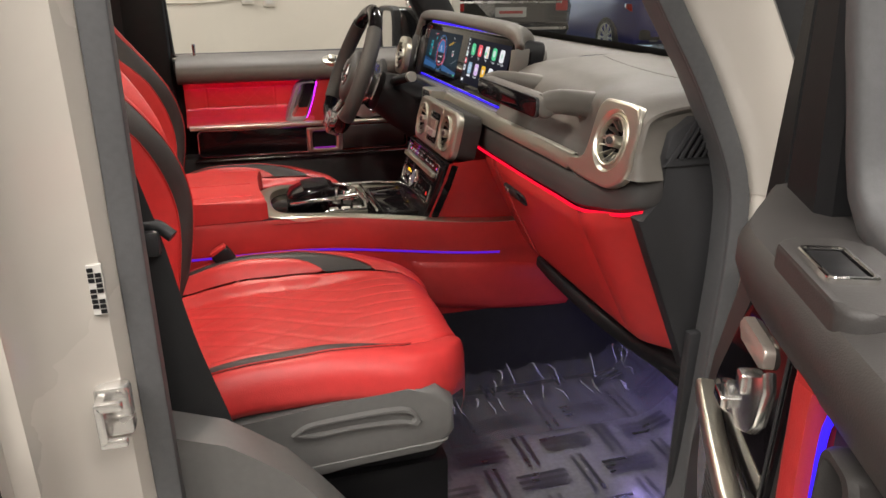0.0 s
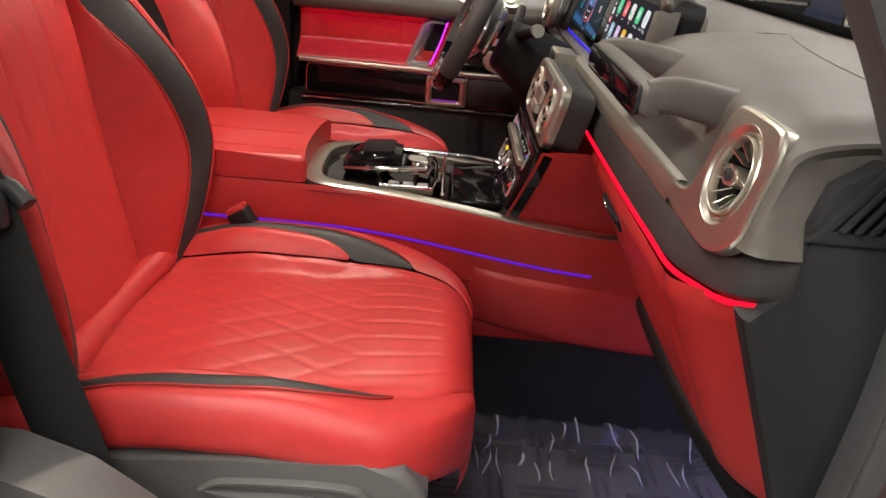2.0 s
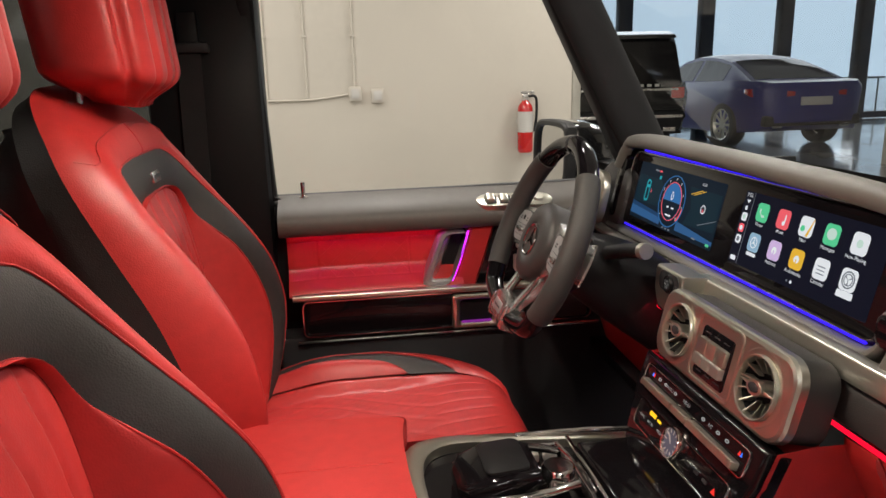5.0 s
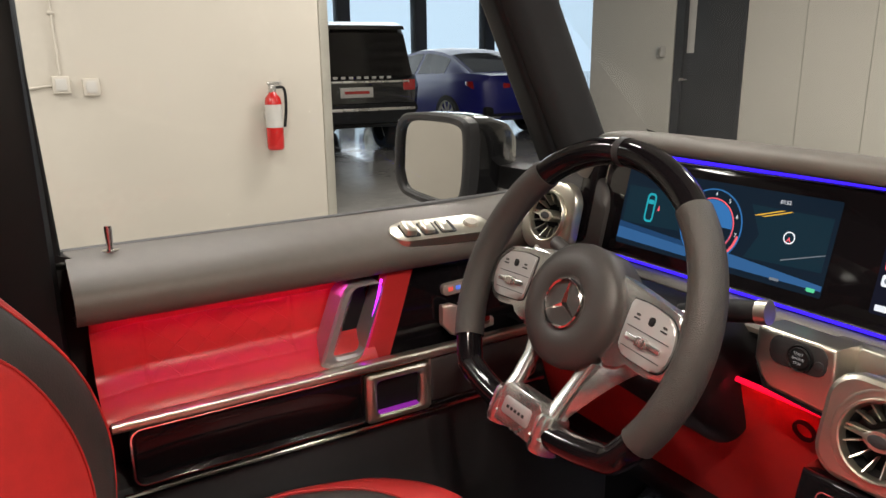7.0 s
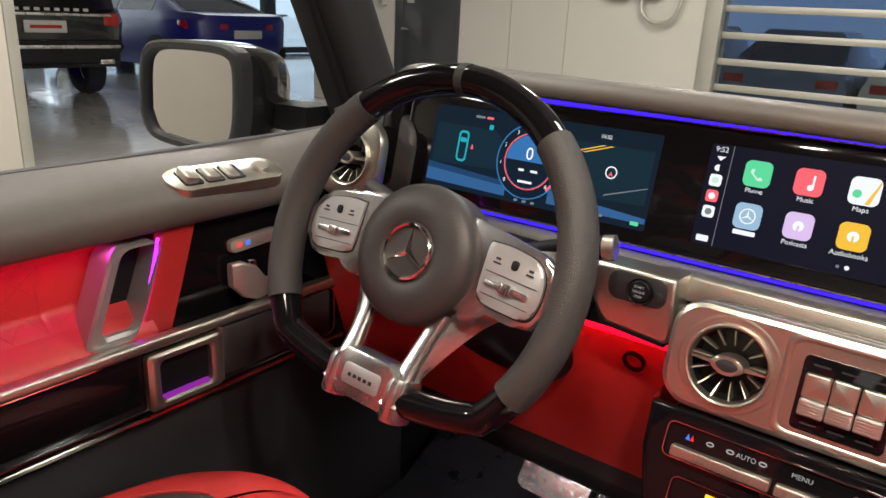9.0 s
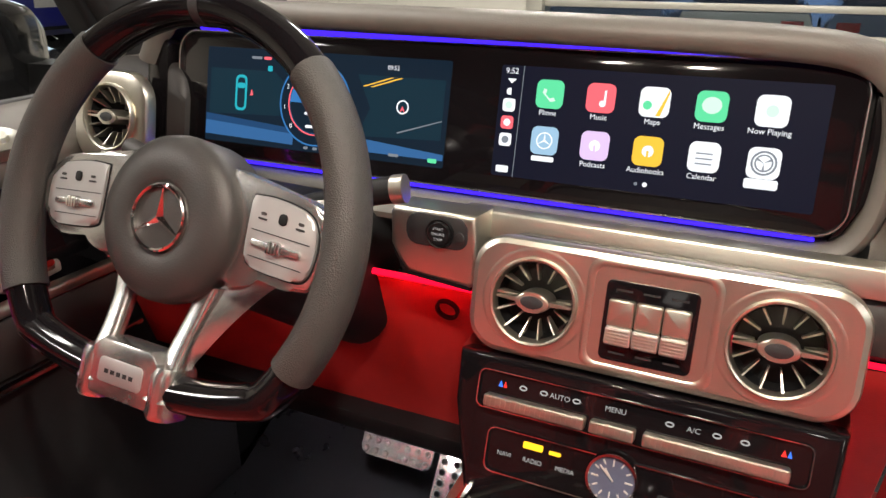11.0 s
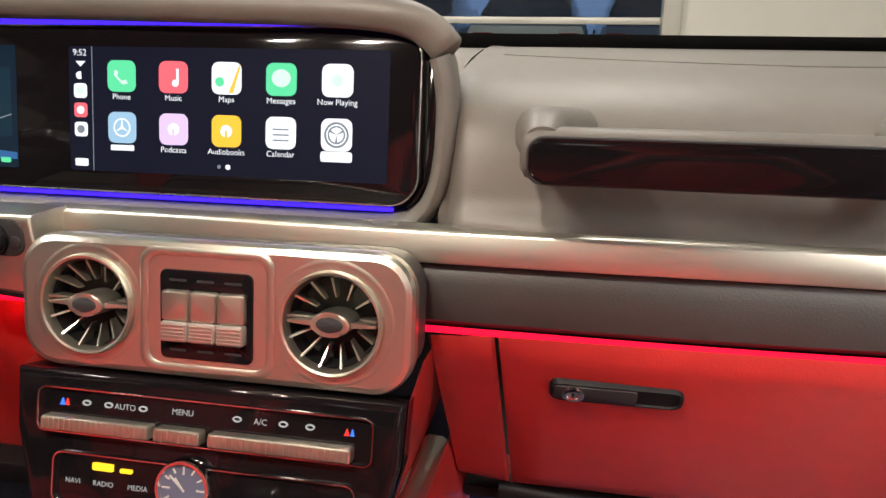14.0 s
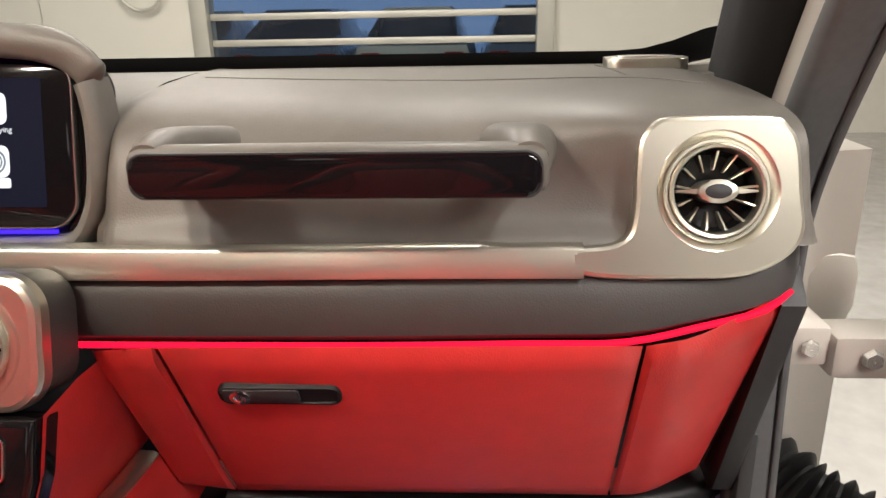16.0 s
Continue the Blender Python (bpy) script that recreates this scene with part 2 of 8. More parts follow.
def ring(outer, inner, z0, z1, r=0.0, m=None):
    """A frame between two outlines with the same count of points."""
    bm = bmesh.new()
    loops = [[bm.verts.new((x, y, z)) for x, y in poly] for poly, z in ((outer, z0), (outer, z1 - r), ([(o[0] + (i[0] - o[0]) * min(1, 0.25), o[1] + (i[1] - o[1]) * 0.25) for o, i in zip(outer, inner)], z1), ([(o[0] + (i[0] - o[0]) * 0.75, o[1] + (i[1] - o[1]) * 0.75) for o, i in zip(outer, inner)], z1), (inner, z1 - r), (inner, z0))]
    n = len(outer)
    for a, b in zip(loops, loops[1:] + loops[:1]):
        for k in range(n):
            bm.faces.new((a[k], a[(k + 1) % n], b[(k + 1) % n], b[k]))
    bmesh.ops.recalc_face_normals(bm, faces=bm.faces)
    if m is not None:
        bm.transform(m)
    return bm


def grid(rows, close_u=False, thick=0.0):
    """A sheet through rows of points."""
    bm = bmesh.new()
    vs = [[bm.verts.new(p) for p in row] for row in rows]
    for a, b in zip(vs, vs[1:]):
        n = len(a)
        for k in range(n if close_u else n - 1):
            try:
                bm.faces.new((a[k], a[(k + 1) % n], b[(k + 1) % n], b[k]))
            except ValueError:
                pass
    bmesh.ops.remove_doubles(bm, verts=bm.verts, dist=1e-5)
    if thick:
        bmesh.ops.recalc_face_normals(bm, faces=bm.faces)
        bmesh.ops.solidify(bm, geom=list(bm.faces), thickness=thick)
    return bm


def loft(rings, caps=True, m=None):
    """A closed skin through rings of points."""
    bm = bmesh.new()
    vs = [[bm.verts.new(p) for p in row] for row in rings]
    n = len(vs[0])
    for a, b in zip(vs, vs[1:]):
        for k in range(n):
            bm.faces.new((a[k], a[(k + 1) % n], b[(k + 1) % n], b[k]))
    if caps:
        bm.faces.new(vs[0][::-1])
        bm.faces.new(vs[-1])
    bmesh.ops.recalc_face_normals(bm, faces=bm.faces)
    if m is not None:
        bm.transform(m)
    return bm


def spline(pts, n):
    """n points along a smooth curve through pts."""
    P = [Vector(p) for p in pts]
    P = [2 * P[0] - P[1]] + P + [2 * P[-1] - P[-2]]
    cum = [0.0]
    for a, b in zip(P[1:-1], P[2:-1]):
        cum.append(cum[-1] + max(1e-6, (b - a).length))
    out = []
    for k in range(n):
        d = cum[-1] * k / (n - 1)
        i = max(j for j in range(len(cum) - 1) if cum[j] <= d + 1e-9)
        t = (d - cum[i]) / (cum[i + 1] - cum[i])
        a, b, c, e = P[i], P[i + 1], P[i + 2], P[i + 3]
        out.append(0.5 * ((2 * b) + (c - a) * t + (2 * a - 5 * b + 4 * c - e) * t * t + (3 * b - a - 3 * c + e) * t ** 3))
    return out


def sweep(path, profile, up=(0, 0, 1), closed=False, caps=True, scale=None):
    """A profile (side, up) carried along a path."""
    path = [Vector(p) for p in path]
    n, rings = len(path), []
    for k, p in enumerate(path):
        a = path[(k - 1) % n] if closed or k else path[0]
        b = path[(k + 1) % n] if closed or k < n - 1 else path[-1]
        d = (b - a).normalized()
        side = d.cross(Vector(up)).normalized()
        u = side.cross(d)
        s = scale[k] if scale else 1.0
        rings.append([p + side * (x * s) + u * (y * s) for x, y in profile])
    if closed:
        rings.append(rings[0])
        bm = loft(rings, caps=False)
        bmesh.ops.remove_doubles(bm, verts=bm.verts, dist=1e-5)
        return bm
    return loft(rings, caps)


def tube(path, r, n=10, closed=False, up=(0, 0, 1)):
    return sweep(path, circle(r, n), up, closed)


def lathe(profile, n=40, m=None):
    """A profile (radius, height) turned round z."""
    rows = []
    for k in range(n):
        a = 2 * math.pi * k / n
        rows.append([(r * math.cos(a), r * math.sin(a), z) for r, z in profile])
    rows.append(rows[0])
    bm = grid(rows)
    bmesh.ops.recalc_face_normals(bm, faces=bm.faces)
    if m is not None:
        bm.transform(m)
    return bm


def join(*bms):
    out = bmesh.new()
    for b in bms:
        me = bpy.data.meshes.new("tmp")
        b.to_mesh(me)
        b.free()
        out.from_mesh(me)
        bpy.data.meshes.remove(me)
    return out


def text_bm(words, size, m, depth=0.0):
    """Flat letters as a mesh, centred, reading along local x."""
    cu = bpy.data.curves.new("letters", "FONT")
    cu.body, cu.size, cu.align_x, cu.align_y, cu.extrude = words, size, "CENTER", "CENTER", depth
    cu.resolution_u = 3
    ob = bpy.data.objects.new("letters", cu)
    scene.collection.objects.link(ob)
    bpy.context.view_layer.update()
    me = bpy.data.meshes.new_from_object(ob.evaluated_get(bpy.context.evaluated_depsgraph_get()))
    bm = bmesh.new()
    bm.from_mesh(me)
    bpy.data.objects.remove(ob)
    bpy.data.meshes.remove(me)
    bpy.data.curves.remove(cu)
    bm.transform(m)
    return bm


def face_fwd(x, y, z, tilt=0.0):
    """Local right, up and towards the seats for something set in the dash; tilt: its top leans forward."""
    s, c = math.sin(radians(tilt)), math.cos(radians(tilt))
    return Matrix(((0, s, -c, x), (-1, 0, 0, y), (0, c, s, z), (0, 0, 0, 1)))


def face_left(x, y, z):
    """Local right (ahead), up and towards the cabin for something on the driver's door."""
    return Matrix(((1, 0, 0, x), (0, 0, -1, y), (0, 1, 0, z), (0, 0, 0, 1)))


def face_up(x, y, z):
    return Matrix.Translation((x, y, z))


def smooth(a, b, x):
    t = min(1.0, max(0.0, (x - a) / (b - a)))
    return t * t * (3 - 2 * t)

# ---- front seats ----
SEAT_Y = 0.393


def quilt(y, s, size, depth, width):
    """Depth of stitched diamond seams."""
    g = 0.0
    for v in (y + 0.62 * s, y - 0.62 * s):
        d = abs((v / size) % 1.0 - 0.5) * size
        g = max(g, math.exp(-(d / width) ** 2))
    return -depth * g


def back_point(y, s, n):
    """A place on the reclined backrest: across, up along it, and out of its face."""
    s -= 0.013 * smooth(0.30, 0.50, s)
    return Vector((-0.068 - 0.200 * s + 0.980 * n, y, 0.954 + 0.980 * s + 0.200 * n))


def half_arch(ctrl, n=46):
    return spline([(a, b, c) for a, b, c in ctrl], n)


def mirrored(half):
    return [Vector(p) for p in half] + [Vector((-p[0], p[1], p[2])) for p in half[-2::-1]]


def band(inner, outer, bulge, cols=9):
    rows = []
    for a, b in zip(inner, outer):
        row = []
        for k in range(cols):
            t = k / (cols - 1)
            p = a.lerp(b, t)
            p.z += bulge * math.sin(math.pi * t) ** 0.7
            row.append(back_point(p.x, p.y, p.z))
        rows.append(row)
    return rows


def make_seat():
    root = thing("front_seat", (0.1, -SEAT_Y, 0.66), "red leather front seat with grey bands, quilting and a fluted headrest", "seat", "front seats")
    oy = Vector((0, -SEAT_Y, 0))

    def put(name, bm, material, label="", parent=None, sharp=38.0):
        bm.transform(Matrix.Translation(oy))
        return part(name, bm, material, parent or root, label, sharp)

    A0 = half_arch([(0.118, 0.0, 0.0), (0.120, 0.10, 0.0), (0.128, 0.25, 0.0), (0.140, 0.36, 0.0), (0.143, 0.42, 0.0), (0.133, 0.455, 0), (0.111, 0.475, 0), (0.07, 0.486, 0), (0, 0.488, 0)])
    A1 = half_arch([(0.142, 0.0, 0.020), (0.165, 0.06, 0.046), (0.190, 0.13, 0.070), (0.204, 0.19, 0.080), (0.190, 0.26, 0.078), (0.168, 0.33, 0.062), (0.156, 0.38, 0.034), (0.148, 0.425, 0.006), (0.136, 0.458, 0.001), (0.113, 0.4775, 0), (0.07, 0.4885, 0), (0, 0.4905, 0)])
    A2 = half_arch([(0.190, 0.0, 0.030), (0.212, 0.09, 0.076), (0.233, 0.17, 0.104), (0.235, 0.23, 0.110), (0.223, 0.29, 0.104), (0.205, 0.354, 0.084), (0.192, 0.41, 0.060), (0.180, 0.48, 0.026), (0.163, 0.522, 0.008), (0.137, 0.542, 0.0), (0.08, 0.550, 0), (0, 0.551, 0)])
    A3 = half_arch([(0.205, 0.0, -0.040), (0.240, 0.09, -0.005), (0.260, 0.17, 0.025), (0.262, 0.24, 0.030), (0.252, 0.34, 0.015), (0.240, 0.44, -0.012), (0.226, 0.54, -0.040), (0.203, 0.595, -0.054), (0.163, 0.642, -0.070), (0.10, 0.668, -0.082), (0, 0.674, -0.085)])
    A4 = half_arch([(0.207, 0.0, -0.085), (0.238, 0.09, -0.058), (0.256, 0.17, -0.036), (0.258, 0.24, -0.032), (0.248, 0.34, -0.042), (0.236, 0.44, -0.062), (0.220, 0.54, -0.082), (0.196, 0.592, -0.092), (0.156, 0.634, -0.100), (0.095, 0.656, -0.106), (0, 0.661, -0.108)])
    A5 = half_arch([(0.19, 0.0, -0.130), (0.215, 0.09, -0.130), (0.226, 0.17, -0.130), (0.228, 0.24, -0.132), (0.218, 0.34, -0.134), (0.205, 0.44, -0.136), (0.186, 0.54, -0.138), (0.160, 0.58, -0.138), (0.12, 0.61, -0.138), (0.07, 0.625, -0.138), (0, 0.63, -0.138)])
    # centre panel: flutes above, diamonds below
    rows, nr, nc = [], 150, 84
    edge = spline([tuple(p) for p in A0], nr)
    for e in edge:
        row = []
        for k in range(nc):
            y = e.x * (1 - 2 * k / (nc - 1))
            s = e.y
            up = smooth(0.20, 0.30, s)
            seam = max(math.exp(-(((y / 0.050 + 0.5) % 1.0 - 0.5) * 0.050 / 0.0035) ** 2), 0)
            flute = -0.0030 * seam
            rim = math.exp(-((e.x - abs(y)) / 0.006) ** 2)
            n = up * flute + (1 - up) * quilt(y, s, 0.052, 0.0011, 0.0030) - 0.004 * rim + 0.010 * (1 - (y / 0.145) ** 2) * smooth(0.49, 0.40, s)
            row.append(back_point(y, s, n))
        rows.append(row)
    put("backrest_panel", grid(rows), RED, "red perforated leather with vertical flutes and diamond quilting")
    for sgn in (1, -1):
        keep = [k for k in range(len(A0)) if (A0[k] - A1[k]).length > 0.004]
        ia = [Vector((sgn * A0[k].x, A0[k].y, A0[k].z - 0.003)) for k in keep]
        ob = [Vector((sgn * A1[k].x, A1[k].y, A1[k].z - 0.001)) for k in keep]
        put("backrest_bolster", grid(band(ia, ob, 0.010, 12)), RED)
    put("backrest_band", grid(band(mirrored(A1), mirrored(A2), 0.006, 9)), GREY, "grey leather band round the backrest")
    put("backrest_rim", grid(band(mirrored(A2), mirrored(A3), 0.022, 16)), RED, "red leather shoulder and outer edge")
    shell = [a + b[1:] for a, b in zip([u + v[1:] for u, v in zip(band(mirrored(A3), mirrored(A4), 0.004, 5), band(mirrored(A4), mirrored(A5), 0.010, 5))], band(mirrored(A5), [Vector((0, p.y, -0.18)) for p in mirrored(A5)], 0.0, 4))]
    put("backrest_shell", grid(shell), GREY, "dark grey leather back")
    # seam piping round the band
    for arch, dn in ((A1, 0.0005), (A2, 0.0005)):
        put("seam", tube([back_point(p.x, p.y, p.z + dn) for p in mirrored(arch)], 0.0014, 6, up=(1, 0, 0.3)), RED_D)
    over = band(mirrored(A2), mirrored(A3), 0.0225, 16)
    mid = len(over) // 2
    put("seam", tube([over[mid][c] for c in range(0, 7)], 0.0010, 6, up=(0, 1, 0)), RED_D)
    put("seam", tube(spline([over[mid - 13][13], over[mid - 12][9], over[mid - 9][7], over[mid][6], over[mid + 9][7], over[mid + 12][9], over[mid + 13][13]], 40), 0.0010, 6, up=(1, 0, 0)), RED_D)
    # badge
    bm = prism(rrect(0.046, 0.017, 0.005), 0, 0.0035, 0.0015)
    b0 = back_point(0, 0.513, 0.006)
    rot = Matrix(((0, -0.200, 0.980), (1, 0, 0), (0, 0.980, 0.200))).to_4x4()
    bm.transform(Matrix.Translation(b0) @ rot)
    badge = put("badge", bm, WSILV, "small silver badge")
    for k in range(5):
        bm = box(-0.0165 + k * 0.0072, -0.0115 + k * 0.0072, -0.003, 0.003, 0.004, 0.0048)
        bm.transform(Matrix.Translation(b0) @ rot)
        put("badge_mark", bm, PLASTIC, parent=badge)
    # headrest: fluted pad on two posts
    rows = []
    for j in range(35):
        v = j / 34
        hgt = 1.562 + 0.215 * v
        pinch = (1 - 0.60 * smooth(0.66, 1.0, v) ** 2.2) * (1 - 0.55 * smooth(0.30, 0.0, v) ** 2.4)
        w, dep = 0.138 * pinch, 0.094 * pinch
        xc = -0.192 - 0.022 * v
        row = []
        for k in range(120):
            a = 2 * math.pi * k / 120
            ca, sa = math.cos(a), math.sin(a)
            y = w * math.copysign(abs(sa) ** 0.78, sa)
            x = dep * math.copysign(abs(ca) ** 0.86, ca)
            g = max(math.exp(-((abs(y) - q * pinch) / 0.005) ** 2) for q in (0.026, 0.078, 0.124)) if ca > -0.1 else 0.0
            x -= 0.011 * g * max(0.0, ca) ** 0.6
            y *= 1 - 0.05 * g
            x -= 0.016 * max(0.0, ca) * (1 - (y / max(w, 1e-3)) ** 2)
            row.append((xc + x, y, hgt + 0.012 * (1 - ca) * (0.5 - v)))
        rows.append(row)
    put("headrest", loft(rows, m=Matrix.Translation((0.002, 0, -0.012))), RED, "red leather headrest with vertical flutes", sharp=60)
    for y in (-0.055, 0.055):
        put("headrest_post", tube([(-0.246, y, 1.52), (-0.240, y, 1.56), (-0.230, y, 1.62)], 0.007, 12, up=(1, 0, 0)), CHROME, "chrome post")
    # cushion
    xs = [(-0.125 + 0.49 * k / 60, 0.0) for k in range(61)]
    xs += [(0.365 + 0.058 * math.sin(radians(a)), 0.0) for a in range(6, 91, 7)] + [(0.423, 0.012), (0.419, 0.028), (0.410, 0.040)]

    def cz(x, y, drop=0.0):
        a = abs(y)
        z = 0.990 - 0.016 * smooth(0.10, -0.05, x) + 0.012 * smooth(0.20, 0.34, x)
        z += (0.050 * smooth(0.40, 0.18, x) + 0.002) * smooth(0.150, 0.225, a) * (1 - 0.25 * smooth(0.05, -0.07, x))
        if a > 0.236:
            d = min(a - 0.236, 0.0449)
            z -= 0.045 - math.sqrt(0.045 ** 2 - d * d)
        if x > 0.365:
            d = min(x - 0.365, 0.0579)
            z -= (0.058 - math.sqrt(0.058 ** 2 - d * d)) * (0.9 - 0.3 * smooth(0.1, 0.25, a))
        return z - drop

    PW = 0.187

    def y1(x):
        return PW + 0.040 * max(0.0, 1 - ((x - 0.035) / 0.194) ** 2) ** 0.6 if -0.159 < x < 0.229 else PW

    def y2(x):
        return PW + 0.062 * max(0.0, 1 - ((x - 0.065) / 0.262) ** 2) ** 0.55 if x < 0.327 else PW

    def plan(bm):
        """Narrows the cushion to its width and rounds its front corners."""
        for v in bm.verts:
            f = min(1.0, max(0.0, (v.co.x - 0.29) / 0.150))
            v.co.y *= 0.890 * (1 - f ** 2.4) ** 0.42
        return bm

    rows = []
    for x, drop in xs:
        row = []
        for k in range(120):
            y = PW * (1 - 2 * k / 119)
            q = quilt(y, x + 0.3, 0.060, 0.0016, 0.0036) * smooth(0.30, 0.24, x)
            fl = -0.0012 * math.exp(-(((y / 0.044 + 0.5) % 1.0 - 0.5) * 0.044 / 0.0035) ** 2) * smooth(0.24, 0.30, x) * smooth(0.40, 0.36, x)
            rim = -0.005 * math.exp(-((PW - abs(y)) / 0.006) ** 2)
            row.append((x, y, cz(x, y, drop) + q + fl + rim + 0.008 * (1 - (y / PW) ** 2)))
        rows.append(row)
    cushion = put("cushion_panel", plan(grid(rows)), RED, "red quilted leather seat panel")
    for sgn in (1, -1):
        def sheet(f0, f1, cols, bulge, lim, extra=False):
            rows = []
            for x, drop in xs:
                if x > lim:
                    break
                a, b = f0(x), f1(x)
                row = []
                for k in range(cols):
                    t = k / (cols - 1)
                    y = a + (b - a) * t
                    row.append((x, sgn * y, cz(x, y, drop) + bulge * math.sin(math.pi * t) ** 0.7 - 0.002))
                if extra:
                    z = cz(x, 0.2809, drop)
                    row += [(x - 0.001, sgn * 0.2825, min(z, row[-1][2]) - 0.010), (x - 0.003, sgn * 0.280, z - 0.020), (x - 0.006, sgn * 0.270, z - 0.030)]
                rows.append(row)
            return plan(grid(rows))

        put("cushion_bolster", sheet(lambda x: PW, y1, 10, 0.004, 0.2295), RED)
        put("cushion_band", sheet(y1, y2, 10, 0.003, 0.3275), GREY, "grey leather band on the bolster")
        put("cushion_rim", sheet(lambda x: y2(x), lambda x: 0.2809, 22, 0.003, 1.0, True), RED)
        crest = [(x, sgn * (y2(x) + 0.0006), cz(x, y2(x)) + 0.0008) for x, d in xs if x < 0.327]
        put("seam", plan(tube(crest, 0.0013, 6)), RED_D)
    # padded roll where the backrest meets the cushion
    put("lumbar_roll", sweep(spline([(-0.070 + 0.020 * (abs(y) / 0.2) ** 2, y, 0.985 + 0.016 * (abs(y) / 0.2) ** 2) for y in (-0.205, -0.15, -0.07, 0.0, 0.07, 0.15, 0.205)], 30), circle(0.020, 14)), RED)
    # frame and covers
    put("seat_pan", box(-0.09, 0.37, -0.19, 0.19, 0.80, 0.945, 0.02), BLACKP)
    for sgn in (1, -1):
        outline = [(-0.16, 0.90), (-0.10, 0.955), (0.00, 0.962), (0.06, 0.962), (0.16, 0.972), (0.30, 0.980), (0.345, 0.976), (0.372, 0.948), (0.374, 0.895), (0.352, 0.868), (0.15, 0.856), (0.03, 0.86), (-0.08, 0.865), (-0.16, 0.87)]
        m = Matrix(((1, 0, 0, 0), (0, 0, sgn, sgn * 0.184), (0, 1, 0, 0), (0, 0, 0, 1)))
        pts = outline if sgn < 0 else outline
        bm = prism(pts, 0.0, 0.068, 0.012, 3)
        bm.transform(m)
        bmesh.ops.recalc_face_normals(bm, faces=bm.faces)
        cover = put("side_cover", bm, COVER, "grey plastic side cover")
        lip = [(p.x, p.y) for p in spline([(x, z, 0) for x, z in ((0.128, 0.934), (0.150, 0.948), (0.20, 0.953), (0.26, 0.955), (0.300, 0.950), (0.318, 0.928), (0.312, 0.918), (0.290, 0.926), (0.22, 0.930), (0.16, 0.926), (0.128, 0.934))], 44)[:-1]]
        bm = ring(lip, [(0.222 + (x - 0.222) * 0.90, 0.939 + (z - 0.939) * 0.55) for x, z in lip], 0.060, 0.076, 0.004)
        bm.transform(m)
        bmesh.ops.recalc_face_normals(bm, faces=bm.faces)
        put("recline_grip", bm, COVER, parent=cover)
        bm = prism([(0.10, 0.868), (0.15, 0.860), (0.34, 0.870), (0.362, 0.884), (0.15, 0.874)], 0.064, 0.070, 0.002)
        bm.transform(m)
        bmesh.ops.recalc_face_normals(bm, faces=bm.faces)
        put("lower_lip", bm, COVER, parent=cover)
        put("seat_rail", box(-0.15, 0.38, sgn * 0.17 - 0.02, sgn * 0.17 + 0.02, 0.668, 0.80, 0.004), BLACKP)
    return root


seat = make_seat()
copy_thing(seat, Matrix.Translation((0.1 - 0.050, 0.372, 0.66 + 0.004)))

# ---- dashboard ----
dash = thing("dashboard", (0.75, 0, 0.9), "grey leather dashboard with satin silver trim and red leather lower panels", "dashboard")


def dash_section(y):
    """The upper dash from the silver strip to the windscreen, at one place across the car."""
    end = smooth(-0.650, -0.715, y) + smooth(0.66, 0.745, y)
    low, high = smooth(-0.572, -0.592, y), smooth(-0.44, -0.600, y)
    drop, dx = 0.010 * end ** 1.5, 0.004 * end ** 2
    plain = [(0.597, 1.262), (0.600, 1.290), (0.614, 1.305), (0.626, 1.330), (0.638, 1.352), (0.658, 1.372), (0.690, 1.386), (0.73, 1.393), (0.80, 1.398), (0.88, 1.400), (0.96, 1.396), (0.99, 1.37)]
    full = [(0.590, 1.262), (0.592, 1.290), (0.595, 1.310), (0.6005, 1.333), (0.6065, 1.358), (0.614, 1.378), (0.640, 1.390), (0.69, 1.396), (0.79, 1.400), (0.88, 1.400), (0.96, 1.396), (0.99, 1.37)]
    out = []
    for k, ((a, b), (c, d)) in enumerate(zip(plain, full)):
        f = low + (high - low) * smooth(2.0, 5.0, k) + 0.27 * smooth(-0.270, -0.165, y) * smooth(0.5, 2.5, k) * smooth(9.0, 5.5, k)
        out.append((a + (c - a) * f + dx * (k < 8), b + (d - b) * f - drop * min(1.0, k / 6)))
    return out


ys = [-0.152 - 0.551 * k / 110 for k in range(111)]
rows = []
for y in ys:
    sec = spline([(x, 0, z) for x, z in dash_section(y)], 70)
    foot = 1.262 + 0.028 * smooth(-0.58, -0.70, y)
    rows.append([(p.x + 0.045 * smooth(0.0505, 0.0465, math.hypot(y + 0.643, p.z - 1.331)) * (p.x < 0.66) + 0.020 * smooth(-0.172, -0.154, y), y, max(foot, p.z)) for p in sec])
last = rows[-1]
for dx, y, dz in ((0.001, -0.709, -0.001), (0.004, -0.715, -0.004), (0.009, -0.7195, -0.010), (0.018, -0.7225, -0.018), (0.040, -0.7215, -0.024), (0.070, -0.7215, -0.028)):
    rows.append([(p[0] + dx, y + 0.17 * (max(p[2], 1.290) - 1.300) * smooth(0.0, 0.01, dx), max(1.290, p[2] + dz * smooth(1.285, 1.345, p[2]))) for p in last])
part("top_pad", grid(rows), DASH, dash, "grey leather upper pad")
rows = []
for k in range(40):
    y = 0.775 - 0.925 * k / 39
    rows.append([(0.690, y, 1.290), (0.690, y, 1.380), (0.72, y, 1.389), (0.80, y, 1.398), (0.88, y, 1.400), (0.96, y, 1.396), (0.99, y, 1.37)])
part("rear_pad", grid(rows), DASH, dash, "grey leather top behind the display")
rows = []
for k in range(30):
    y = 0.70 - 0.87 * k / 29
    rows.append([(0.70, y, 1.276), (0.640, y, 1.2755), (0.612, y, 1.275), (0.602, y, 1.272), (0.599, y, 1.268), (0.600, y, 1.262)])
